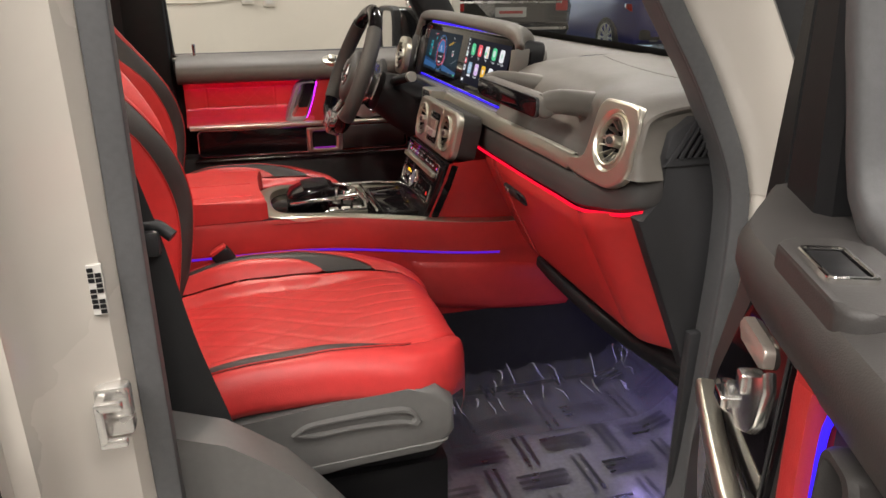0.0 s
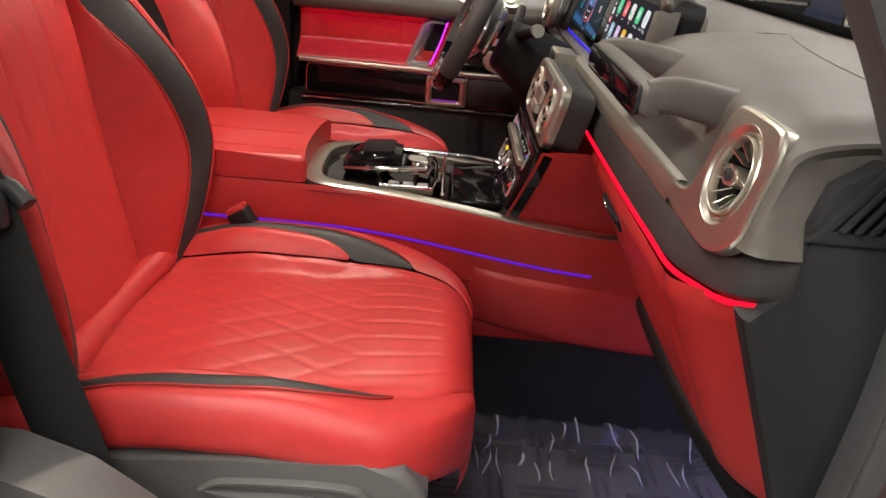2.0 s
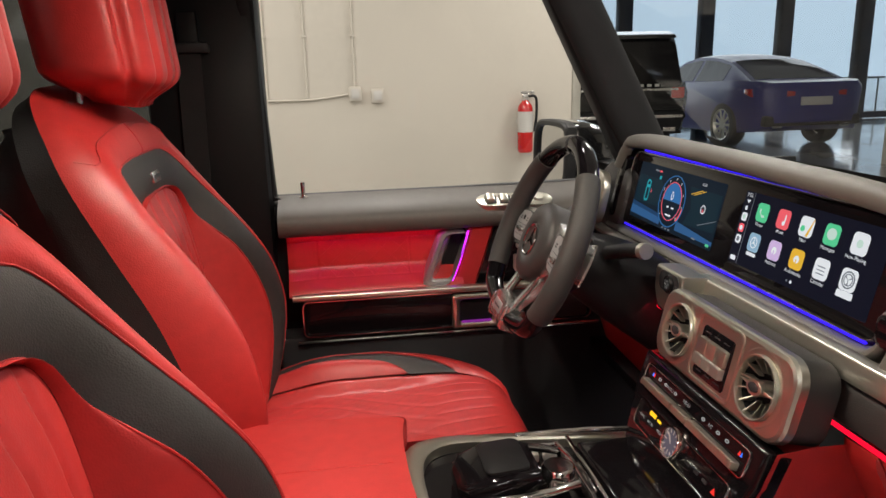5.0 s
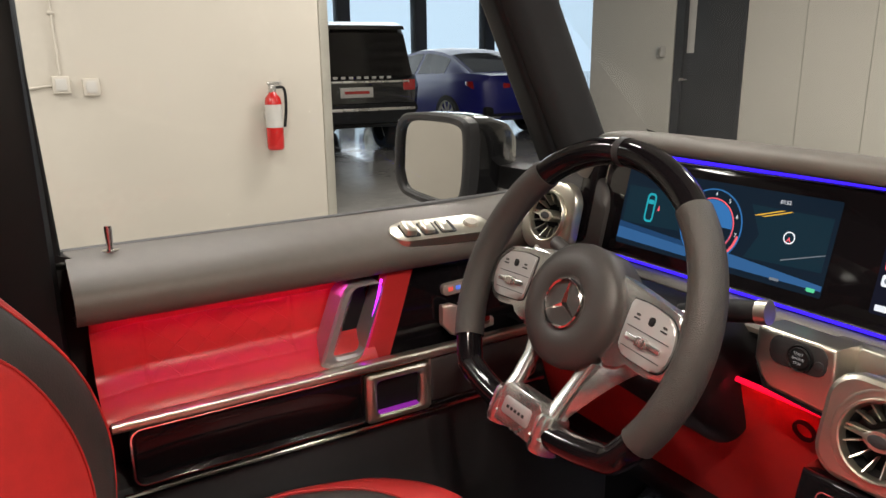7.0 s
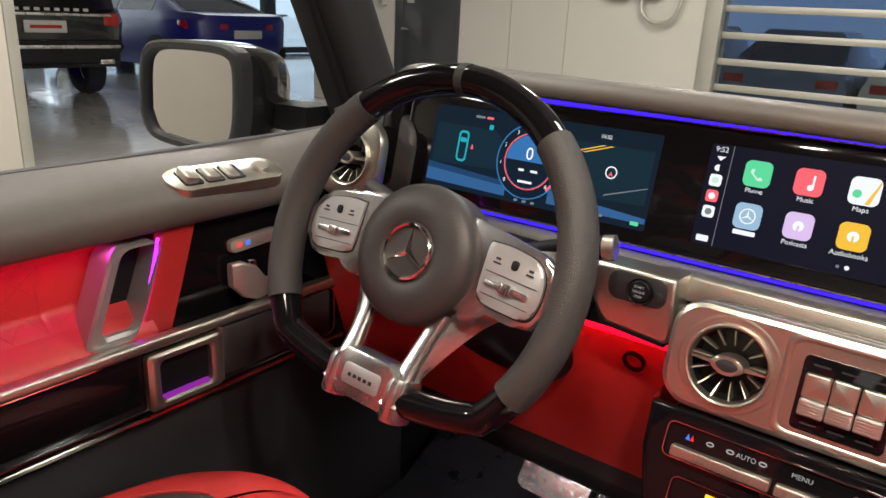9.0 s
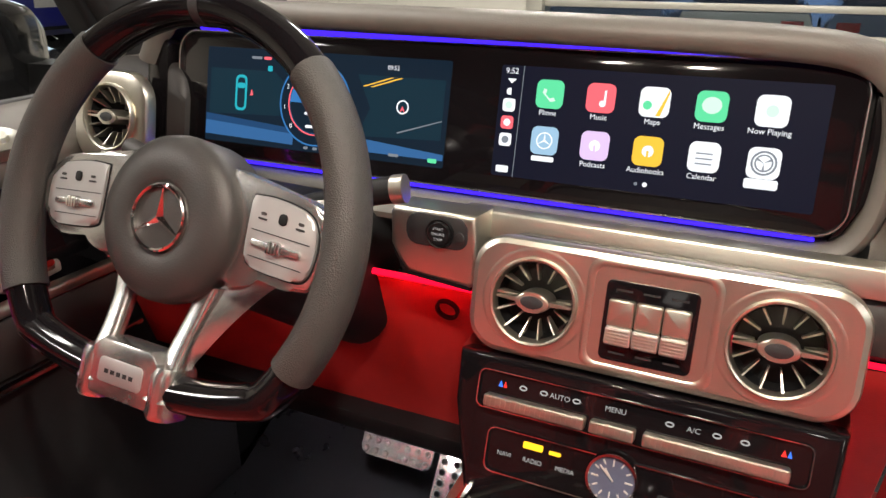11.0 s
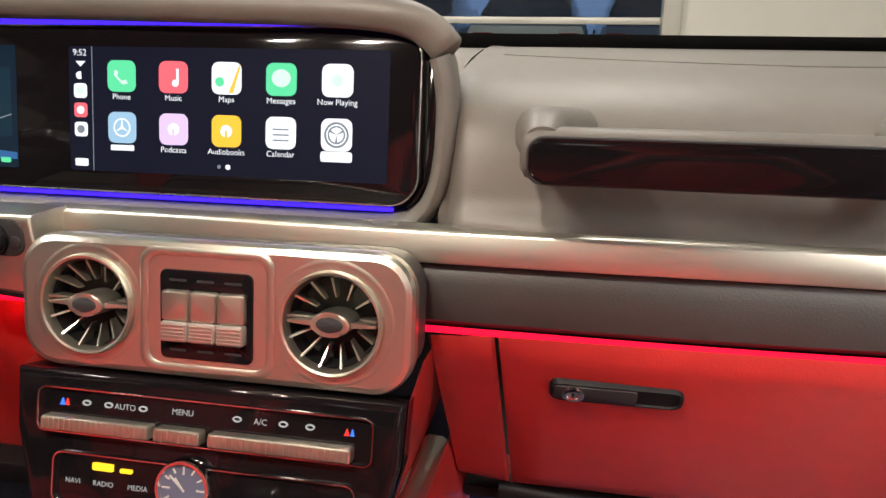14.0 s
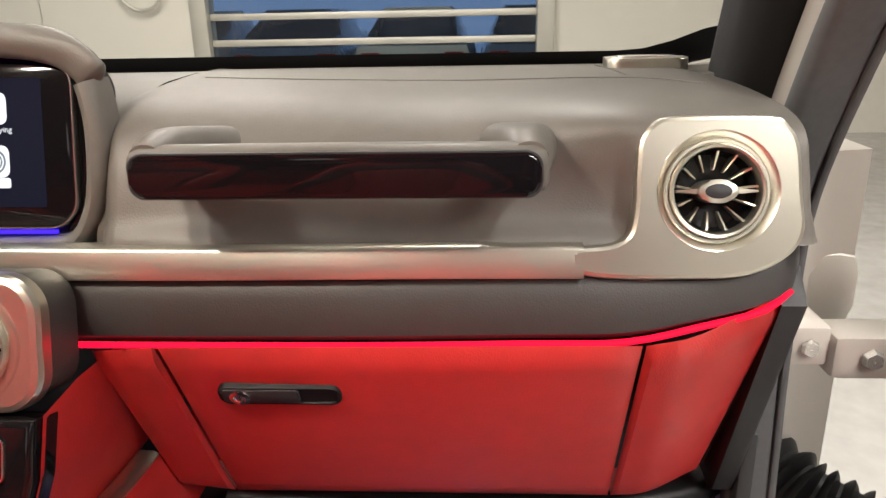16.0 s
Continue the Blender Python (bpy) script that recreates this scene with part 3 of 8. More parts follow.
part("lower_ledge", grid(rows), DASH, dash, "grey leather ledge under the display")
# stitched seam where the face rolls into the top


def on_dash(x, y):
    sec = spline([(px, 0, pz) for px, pz in dash_section(y)], 70)
    return min(sec, key=lambda p: abs(p.x - x)).z + 0.0003


for run in (((0.826, -0.18), (0.806, -0.26), (0.788, -0.36), (0.776, -0.46), (0.764, -0.56), (0.750, -0.62), (0.715, -0.66)), ((0.755, -0.605), (0.82, -0.600), (0.90, -0.592))):
    part("seam", tube(spline([(x, y, on_dash(x, y)) for x, y in run], 24), 0.0007, 6), DASH, dash)
# silver strip across the passenger side, swelling into the outer vent plate


def silver_run():
    up, lo = [], []
    for k in range(60):
        y = 0.19 - 0.735 * k / 59
        lo.append((y, 1.2645 + 0.002 * smooth(-0.2, -0.5, y)))
        up.append((y, 1.2895 + 0.0015 * smooth(-0.2, -0.5, y)))
    rows = []
    for (y, z0), (_, z1) in zip(lo, up):
        x = 0.5868
        rows.append([(x + dx, y, z) for dx, z in ((0.02, z1), (0.0055, z1), (0.0034, z1 - 0.0012), (0.0024, z1 - 0.003), (-0.0005, (z0 + z1) / 2), (-0.0034, z0 + 0.003), (-0.0034, z0 + 0.0012), (-0.001, z0), (0.02, z0))])
    return grid(rows)


part("silver_strip", silver_run(), SILVER, dash, "satin silver trim strip")

VENT_R = 0.0345


def pierced(poly, holes, z0, z1, r, m):
    """A plate with a rounded rim and round holes right through."""
    bm = bmesh.new()
    cx, cy = sum(p[0] for p in poly) / len(poly), sum(p[1] for p in poly) / len(poly)
    n = len(poly)
    inset = []
    for k in range(n):
        a, b = Vector(poly[k - 1]), Vector(poly[(k + 1) % n])
        d = (b - a).normalized()
        inset.append((poly[k][0] - d.y * r, poly[k][1] + d.x * r))
    mid = [((p[0] * 0.7 + q[0] * 0.3), (p[1] * 0.7 + q[1] * 0.3)) for p, q in zip(poly, inset)]
    loops = [[bm.verts.new((x, y, z)) for x, y in ps] for ps, z in ((poly, z0), (poly, z1 - r), (mid, z1 - r * 0.3), (inset, z1))]
    for a, b in zip(loops, loops[1:]):
        for k in range(n):
            bm.faces.new((a[k], a[(k + 1) % n], b[(k + 1) % n], b[k]))
    edges = [bm.edges.get((loops[-1][k], loops[-1][(k + 1) % n])) for k in range(n)]
    for hx, hy, hr in holes:
        top = [bm.verts.new((x, y, z1)) for x, y in circle(hr, 40, hx, hy)]
        low = [bm.verts.new((x, y, z0)) for x, y in circle(hr, 40, hx, hy)]
        for k in range(40):
            bm.faces.new((top[k], top[(k + 1) % 40], low[(k + 1) % 40], low[k]))
            edges.append(bm.edges.get((top[k], top[(k + 1) % 40])))
    bmesh.ops.triangle_fill(bm, edges=edges, use_beauty=True)
    bmesh.ops.recalc_face_normals(bm, faces=bm.faces)
    bm.transform(m)
    return bm


def vent(parent, m, r=VENT_R, plate=None):
    """A round air vent: chrome ring, dark throat, twelve blades and an oval centre knob."""
    v = part("air_vent", lathe([(r + 0.0032, -0.004), (r + 0.0034, 0.002), (r + 0.0022, 0.0040), (r + 0.0004, 0.0032), (r - 0.001, -0.002), (r - 0.0015, -0.022)], 48, m), SILVER, parent, "round air vent with chrome rim")
    part("throat", lathe([(r - 0.002, -0.004), (r - 0.004, -0.020), (0.012, -0.026), (0.0005, -0.026)], 40, m), BLACKP, v)
    for k in range(13):
        a = 2 * math.pi * (k + 0.25) / 13
        bm = loft([[(r * 0.50, -0.0006, -0.016), (r * 0.50, 0.0006, -0.016), (r * 0.50, 0.0005, -0.010), (r * 0.50, -0.0005, -0.010)],
                   [(r - 0.002, -0.0009, -0.014), (r - 0.002, 0.0009, -0.014), (r - 0.002, 0.0009, 0.0005), (r - 0.002, -0.0009, 0.0005)]])
        bm.transform(m @ Matrix.Rotation(a, 4, "Z"))
        part("blade", bm, SILVER, v)
    part("bridge", prism([(-r + 0.002, -0.0010), (-0.012, -0.0022), (0.012, -0.0022), (r - 0.002, -0.0010), (r - 0.002, 0.0010), (0.012, 0.0022), (-0.012, 0.0022), (-r + 0.002, 0.0010)], -0.008, 0.0005, 0.0006, 2, m), SILVER, v)
    part("knob", prism(circle(0.0150, 28, ry=0.0088), -0.02, 0.004, 0.002, 2, m), SILVER, v)
    part("knob_inlay", prism(circle(0.0100, 24, ry=0.0055), 0.0, 0.0046, 0.0008, 2, m), PLASTIC, v)
    return v


# centre vent panel
VT = 13.0
VM = face_fwd(0.5155, -0.0018, 1.2422, VT)
outer = rrect(0.306, 0.102, 0.030, 8)
plate = part("vent_panel", pierced(outer, [(-0.0950, -0.001, VENT_R + 0.003), (0.0945, -0.001, VENT_R + 0.003)], -0.016, 0.0, 0.006, VM), SILVER, dash, "satin silver panel with two round vents", 20.0)
part("panel_body", pierced(rrect(0.300, 0.097, 0.028, 8), [(-0.0950, -0.001, VENT_R + 0.003), (0.0945, -0.001, VENT_R + 0.003)], -0.056, -0.012, 0.004, VM), PAD, dash, "dark body behind the vent panel", 20.0)
bm = ring(rrect(0.104, 0.092, 0.012, 6, 0.0), rrect(0.092, 0.080, 0.010, 6, 0.0), -0.004, 0.0018, 0.001, VM)
part("panel_fold", bm, SILVER, plate)
for y in (0.0932, -0.0963):
    vent(dash, face_fwd(0.5155, y, 1.2415, VT) @ Matrix.Translation((0, 0, 0.0015)))
    part("dished_ring", lathe([(0.047, -0.0004), (0.0445, 0.0006), (0.042, 0.0004)], 48, face_fwd(0.5155, y, 1.2415, VT)), SILVER, dash)
part("switch_bay", prism(rrect(0.072, 0.066, 0.005, 4, 0.0, -0.003), -0.006, 0.0016, 0.001, 2, VM), GLOSS, dash, "black bay with three switches")
for k in (-1, 0, 1):
    sw = part("rocker_switch", prism(rrect(0.0206, 0.0220, 0.002, 3, k * 0.0214, 0.0045), 0, 0.0075, 0.002, 2, VM), SILVER, dash, "silver rocker switch")
    part("ribbed_lip", prism(rrect(0.0206, 0.0150, 0.002, 3, k * 0.0214, -0.0142), 0, 0.0095, 0.003, 2, VM), STEEL, sw)
    for j in range(5):
        part("rib", box(k * 0.0214 - 0.009, k * 0.0214 + 0.009, -0.0200 + j * 0.0026, -0.0190 + j * 0.0026, 0.0092, 0.0104, m=VM), SILVER, sw)
    part("switch_mark", prism(rrect(0.013, 0.0016, 0.0004, 2, k * 0.0214, 0.0225), 0.0012, 0.0022, m=VM), PLASTIC, dash)
    part("switch_mark", prism(rrect(0.013, 0.0016, 0.0004, 2, k * 0.0214, -0.029), 0.0012, 0.0022, m=VM), PLASTIC, dash)

# lower stack: piano black slab with climate and radio rows
SM = face_fwd(0.4835, 0.0, 1.150, 19.0)
slab = [(-0.152, 0.045), (-0.150, 0.0), (-0.132, -0.075), (-0.115, -0.10), (0.115, -0.10), (0.132, -0.075), (0.150, 0.0), (0.152, 0.045)]
stack = part("control_panel", prism(slab[::-1], -0.03, 0.0, 0.006, 3, SM), GLOSS, dash, "piano black control panel")


def outline_frame(w, h, r, cx, cy, t, m, parent, name="chrome_outline"):
    return part(name, ring(rrect(w, h, r, 6, cx, cy), rrect(w - 2 * t, h - 2 * t, max(0.001, r - t), 6, cx, cy), -0.002, 0.003, 0.001, m), CHROME, parent)


outline_frame(0.262, 0.0345, 0.007, 0.001, 0.0165, 0.0016, SM, dash)
outline_frame(0.236, 0.040, 0.008, 0.003, -0.034, 0.0016, SM, dash)
for x0, x1 in ((-0.121, -0.034), (-0.030, 0.006), (0.012, 0.118)):
    key = part("climate_key", prism(rrect(x1 - x0, 0.0105, 0.002, 3, (x0 + x1) / 2, 0.008), 0, 0.010, 0.002, 2, SM), SILVER, dash, "knurled silver key row")
    n = int((x1 - x0) / 0.0042)
    for j in range(n):
        xx = x0 + 0.002 + j * (x1 - x0 - 0.004) / max(1, n - 1)
        part("knurl", box(xx - 0.0007, xx + 0.0007, 0.004, 0.012, 0.0095, 0.0108, m=SM), SILVER, key)
LEGEND = glow("white_legend", (0.9, 0.88, 0.85), 0.45)
AMBER = glow("amber_legend", (1.0, 0.55, 0.02), 1.6)
BLUEL = glow("blue_legend", (0.05, 0.2, 1.0), 1.2)
REDL = glow("red_legend", (1.0, 0.04, 0.03), 1.2)
for xx, w, mt in ((-0.110, 0.004, BLUEL), (-0.106, 0.003, REDL), (0.112, 0.004, REDL), (0.116, 0.003, BLUEL)):
    part("legend", prism([(xx - w / 2, 0.020), (xx + w / 2, 0.020), (xx, 0.025)], 0, 0.0012, m=SM), mt, dash)
for xx in (-0.090, -0.072, -0.044, 0.030, 0.065, 0.085):
    part("legend", ring(circle(0.0035, 12, xx, 0.023, 0.0022), circle(0.0024, 12, xx, 0.023, 0.0012), 0, 0.0012, 0.0002, SM), LEGEND, dash)
part("legend", text_bm("AUTO", 0.0062, SM @ Matrix.Translation((-0.058, 0.0228, 0.0012))), LEGEND, dash)
part("legend", text_bm("MENU", 0.0062, SM @ Matrix.Translation((-0.012, 0.0235, 0.0012))), LEGEND, dash)
part("legend", text_bm("A/C", 0.0062, SM @ Matrix.Translation((0.048, 0.0228, 0.0012))), LEGEND, dash)
part("legend", text_bm("NAVI", 0.0055, SM @ Matrix.Translation((-0.098, -0.036, 0.0012))), LEGEND, dash)
part("legend", text_bm("RADIO", 0.0055, SM @ Matrix.Translation((-0.073, -0.036, 0.0012))), LEGEND, dash)
part("legend", text_bm("MEDIA", 0.0055, SM @ Matrix.Translation((-0.045, -0.036, 0.0012))), LEGEND, dash)
part("legend", prism(rrect(0.017, 0.0055, 0.001, 2, -0.074, -0.0235), 0, 0.0012, m=SM), AMBER, dash)
part("legend", prism(rrect(0.010, 0.0030, 0.001, 2, -0.055, -0.0245), 0, 0.0012, m=SM), AMBER, dash)
part("legend", prism([(0.092, -0.040), (0.100, -0.040), (0.096, -0.033)], 0, 0.0012, m=SM), REDL, dash)
for xx in (0.035, 0.055, 0.075):
    part("legend", prism(rrect(0.010, 0.004, 0.001, 2, xx, -0.036), 0, 0.001, m=SM), PLASTIC, dash)
# clock
CM = SM @ Matrix.Translation((-0.006, -0.030, 0.0))
clock = part("clock", lathe([(0.0215, -0.004), (0.0215, 0.007), (0.0205, 0.009), (0.0185, 0.009), (0.0175, 0.006)], 40, CM), CHROME, dash, "small round analogue clock")
part("clock_face", prism(circle(0.0180, 32), 0, 0.006, m=CM), mat("clock_face_blue", (0.10, 0.11, 0.17), 0.35, var=0.08, vscale=30), clock)
for k in range(12):
    part("hour_mark", box(-0.0006, 0.0006, 0.0125 if k % 3 else 0.0105, 0.0165, 0.006, 0.0068, m=CM @ Matrix.Rotation(k * math.pi / 6, 4, "Z")), SKIN, clock)
for ang, ln in ((38, 0.010), (48, 0.014)):
    part("clock_hand", box(-0.0006, 0.0006, -0.002, ln, 0.0068, 0.0075, m=CM @ Matrix.Rotation(radians(ang), 4, "Z")), SKIN, clock)

# outer vent, passenger end: silver plate with a lobe
OM = face_fwd(0.598, -0.641, 1.330, 14)


def outer_plate(m, z0=-0.014, z1=-0.001, r=0.004):
    pts = [(-0.060, -0.0652), (-0.02, -0.0650), (0.022, -0.0630), (0.052, -0.050), (0.066, -0.030), (0.064, 0.0), (0.061, 0.034), (0.052, 0.050), (0.038, 0.0565), (-0.030, 0.0565), (-0.046, 0.052), (-0.056, 0.040), (-0.058, 0.020), (-0.059, -0.010), (-0.063, -0.030), (-0.076, -0.038), (-0.102, -0.0415), (-0.106, -0.051), (-0.102, -0.0600), (-0.085, -0.0638)]
    pts = [tuple(p[:2]) for p in spline([(x, y, 0) for x, y in pts + pts[:1]], 96)][:-1]
    return pierced(pts, [(0.002, 0.001, 0.0450)], z0, z1, r, m)


op = part("outer_vent_plate", outer_plate(OM), SILVER, dash, "satin silver plate round the outer vent", 20.0)
VO = OM @ Matrix.Translation((0.002, 0.001, -0.004))
part("vent_dish", lathe([(0.0460, 0.0022), (0.0450, 0.0034), (0.0440, 0.0028), (0.0398, -0.0030), (0.0380, -0.0034)], 48, VO), SILVER, op, "dished surround of the vent")
vent(dash, VO, 0.0320)
part("knurled_ring", ring(circle(0.0392, 40), circle(0.0355, 40), -0.006, 0.0005, 0.0012, VO), SILVER, dash)
# outer vent, driver end
OL = face_fwd(0.588, 0.643, 1.336, 12)
part("outer_vent_plate", pierced(rrect(0.116, 0.110, 0.035, 6, -0.004, 0), [(0.0, 0.001, 0.039)], -0.016, 0.0, 0.006, OL), SILVER, dash)
vent(dash, OL @ Matrix.Translation((0, 0.001, 0.003)), 0.036)
part("vent_surround", prism(rrect(0.15, 0.150, 0.045, 6, 0.0, 0.0), -0.12, -0.040, 0.012, 3, OL), PAD, dash)

# soft dark pad under the strip with the rounded passenger end
def pad_path(z_off, x_off, tail=True):
    w = 0.86
    more = [(0.655 + x_off * 0.4, -0.7235, 1.288 + z_off * w), (0.71, -0.7235, 1.292 + z_off * w)] if tail else []
    return [(0.592 + x_off, 0.20, 1.250 + z_off), (0.592 + x_off, -0.30, 1.250 + z_off), (0.592 + x_off, -0.50, 1.253 + z_off), (0.593 + x_off, -0.58, 1.2545 + z_off), (0.598 + x_off, -0.640, 1.260 + z_off * w), (0.606 + x_off, -0.688, 1.270 + z_off * w), (0.622 + x_off, -0.714, 1.280 + z_off * w)] + more


def pad_sheet():
    secs = [(0.004, 0.016), (-0.001, 0.012), (-0.006, -0.002), (-0.010, -0.018), (-0.008, -0.032), (0.004, -0.041), (0.03, -0.043)]
    rows = []
    for dx, dz in secs:
        rows.append([Vector(p) for p in spline(pad_path(dz, dx), 60)])
    return grid(rows)


part("lower_pad", pad_sheet(), PAD, dash, "dark grey soft pad under the strip")
part("light_guide", tube(spline(pad_path(-0.0425, -0.003, False), 60), 0.0028, 8), ACC_RED, dash, "glowing ambient light strip")
# body of the dash behind, closes the end
part("end_cheek", prism([(0.606, 1.236), (0.644, 1.262), (0.636, 1.320), (0.646, 1.352), (0.676, 1.372), (0.98, 1.362), (0.98, 0.965), (0.742, 0.965), (0.710, 0.988)][::-1], 0.703, 0.725, 0.005, 2, Matrix(((1, 0, 0, 0), (0, 0, -1, 0), (0, 1, 0, 0), (0, 0, 0, 1)))), PLASTIC, dash, "dark grey plastic end panel")
part("end_cheek", box(0.64, 0.98, 0.735, 0.75, 1.02, 1.345, 0.006), PLASTIC, dash)
# side demister slot: frame with seven slats
em = Matrix(((1.18, 0, 0, 0.697), (0, 0, -1, -0.7245), (0, 1.05, 0, 1.340), (0, 0, 0, 1)))
slot = part("side_vent", ring([(-0.052, -0.030), (0.040, -0.030), (0.040, 0.036), (-0.015, 0.032)], [(-0.038, -0.020), (0.032, -0.020), (0.032, 0.028), (-0.010, 0.024)], -0.004, 0.0035, 0.001, em), PLASTIC, dash, "slotted side air outlet")
part("slot_back", prism([(-0.038, -0.020), (0.032, -0.020), (0.032, 0.028), (-0.010, 0.024)], -0.004, 0.001, m=em), BLACKP, slot)
for k in range(7):
    x0 = -0.034 + k * 0.0095
    part("slat", loft([[(x0, -0.019, 0.001), (x0 + 0.003, -0.019, 0.001), (x0 + 0.003, -0.019, 0.006), (x0, -0.019, 0.006)], [(x0 + 0.022, 0.024, 0.001), (x0 + 0.025, 0.024, 0.001), (x0 + 0.025, 0.024, 0.006), (x0 + 0.022, 0.024, 0.006)]], m=em), PLASTIC, slot)

# red lower panels: glovebox, side piece and knee panels
def slope(y, z):
    """The red face under the dash leans forward towards the floor."""
    return 0.578 + (1.208 - z) * 0.50 + 0.046 * smooth(-0.615, -0.715, y)


def red_face(corners, name, label="", bulge=0.006, parent=dash, material=RED_D):
    (y0, z0), (y1, z1), (y2, z2), (y3, z3) = corners
    rows = []
    for j in range(18):
        v = j / 17
        row = []
        for k in range(24):
            u = k / 23
            ya, za = y0 + (y1 - y0) * u, z0 + (z1 - z0) * u
            yb, zb = y3 + (y2 - y3) * u, z3 + (z2 - z3) * u
            y, z = ya + (yb - ya) * v, za + (zb - za) * v
            rim = min(u, 1 - u, v, 1 - v)
            x = slope(y, z) - bulge * math.sin(math.pi * u) ** 0.5 * math.sin(math.pi * v) ** 0.5 + 0.006 * (1 - smooth(0.0, 0.04, rim))
            row.append((x, y, z))
        rows.append(row)
    rows.append([(p[0] + 0.05, p[1], p[2] - 0.004) for p in rows[-1]])
    return part(name, grid(rows), material, parent, label)


glove = red_face([(-0.206, 1.207), (-0.592, 1.213), (-0.594, 0.993), (-0.213, 0.990)], "glovebox_lid", "red leather glovebox lid")
red_face([(-0.595, 1.213), (-0.710, 1.242), (-0.690, 1.000), (-0.597, 0.993)], "side_panel", "red leather panel beside the glovebox", 0.002)
red_face([(-0.150, 1.203), (-0.203, 1.207), (-0.210, 0.990), (-0.158, 1.000)], "inner_panel", "", 0.001)
part("side_return", grid([[(slope(y, z) + 0.002, y - 0.0005, z), (slope(y, z) + 0.018, y - 0.010, z), (slope(y, z) + 0.05, -0.722, z)] for y, z in ((-0.710, 1.242), (-0.700, 1.12), (-0.690, 1.0))]), RED_D, dash, "red leather edge of the side panel")
part("under_edge", sweep(spline([(0.715, -0.20, 0.972), (0.712, -0.30, 0.968), (0.712, -0.5, 0.968), (0.735, -0.66, 0.966), (0.76, -0.712, 0.972)], 30), rrect(0.05, 0.03, 0.01, 3)), BLACKP, dash, "black edge under the glovebox")
part("under_tray", box(0.71, 1.05, -0.71, -0.16, 0.952, 0.966, 0.004), BLACKP, dash)
LM = face_fwd(slope(-0.31, 1.158) - 0.0065, -0.299, 1.159, -26.5)
latch = part("glovebox_latch", ring(rrect(0.104, 0.0240, 0.009, 6), rrect(0.098, 0.0190, 0.007, 6), -0.010, 0.0025, 0.001, LM), BLACKP, glove, "black latch with a keyhole")
part("latch_well", prism(rrect(0.102, 0.0225, 0.008, 6), -0.012, 0.0008, m=LM), BLACKP, latch)
part("latch_paddle", prism(rrect(0.066, 0.0185, 0.004, 4, -0.016, 0), -0.004, 0.0035, 0.002, 2, LM), PLASTIC, latch)
part("lock_cylinder", lathe([(0.0045, 0.0046), (0.0055, 0.0054), (0.0088, 0.0050), (0.0092, 0.0030)], 28, LM @ Matrix.Translation((-0.033, 0, 0))), CHROME, latch, "chrome lock ring")
part("lock_face", prism(circle(0.0047, 20, -0.033, 0.0), 0.0, 0.0044, m=LM), STEEL, latch)
part("key_slot", box(-0.0337, -0.0323, -0.0024, 0.0024, 0.0040, 0.0049, m=LM), BLACKP, latch)
# knee panel, driver's side
rows = []
for j in range(10):
    z = 1.212 - 0.22 * j / 9
    rows.append([(0.585 + (1.21 - z) * 0.32 - 0.004 * math.sin(math.pi * k / 19), 0.150 + 0.55 * k / 19, z) for k in range(20)])
part("knee_panel", grid(rows), RED_D, dash, "red leather knee panel")
part("light_guide", tube([(0.577, 0.165, 1.211), (0.577, 0.29, 1.211)], 0.0035, 8), ACC_RED, dash)
part("knee_underside", box(0.62, 1.05, 0.15, 0.73, 0.97, 0.995, 0.004), BLACKP, dash)
part("knee_socket", lathe([(0.013, -0.002), (0.013, 0.003), (0.010, 0.003), (0.009, -0.006), (0.0005, -0.006)], 24, face_fwd(0.5935, 0.208, 1.176, -18)), BLACKP, dash, "black round socket cover")
# start button pod
PM = face_fwd(0.550, 0.206, 1.261, 4)
pod = part("start_pod", prism([(0.045, 0.034), (-0.040, 0.034), (-0.044, 0.028), (-0.043, -0.004), (-0.034, -0.020), (-0.024, -0.031), (0.040, -0.036), (0.048, -0.030)], -0.04, 0.0, 0.006, 3, PM), SILVER, dash, "silver pod with start button")
part("pod_base", prism([(0.046, -0.005), (-0.042, -0.010), (-0.030, -0.034), (0.04, -0.040)], -0.04, -0.002, 0.004, 2, PM), BLACKP, pod)
part("button_bay", prism(rrect(0.062, 0.030, 0.011, 6, 0.006, 0.015), -0.004, 0.0015, 0.001, 2, PM), PLASTIC, pod)
part("start_button", lathe([(0.0001, 0.006), (0.0105, 0.006), (0.0118, 0.004), (0.0135, 0.005), (0.0140, 0.001)], 32, PM @ Matrix.Translation((0.010, 0.014, 0))), BLACKP, pod, "round start stop button")
for j, w in enumerate(("START", "ENGINE", "STOP")):
    part("legend", text_bm(w, 0.0036, PM @ Matrix.Translation((0.010, 0.019 - j * 0.005, 0.0066))), LEGEND, pod)
part("small_button", prism(circle(0.0050, 16, 0.030, 0.012), 0, 0.003, 0.001, 2, PM), PLASTIC, pod)

# grab handle over the glovebox
BAR = ((-0.2205, 0.016, 0.020), (-0.2235, 0.024, 0.031), (-0.231, 0.030, 0.0365), (-0.30, 0.030, 0.037), (-0.44, 0.030, 0.037), (-0.504, 0.030, 0.0365), (-0.5115, 0.024, 0.031), (-0.5145, 0.016, 0.020))


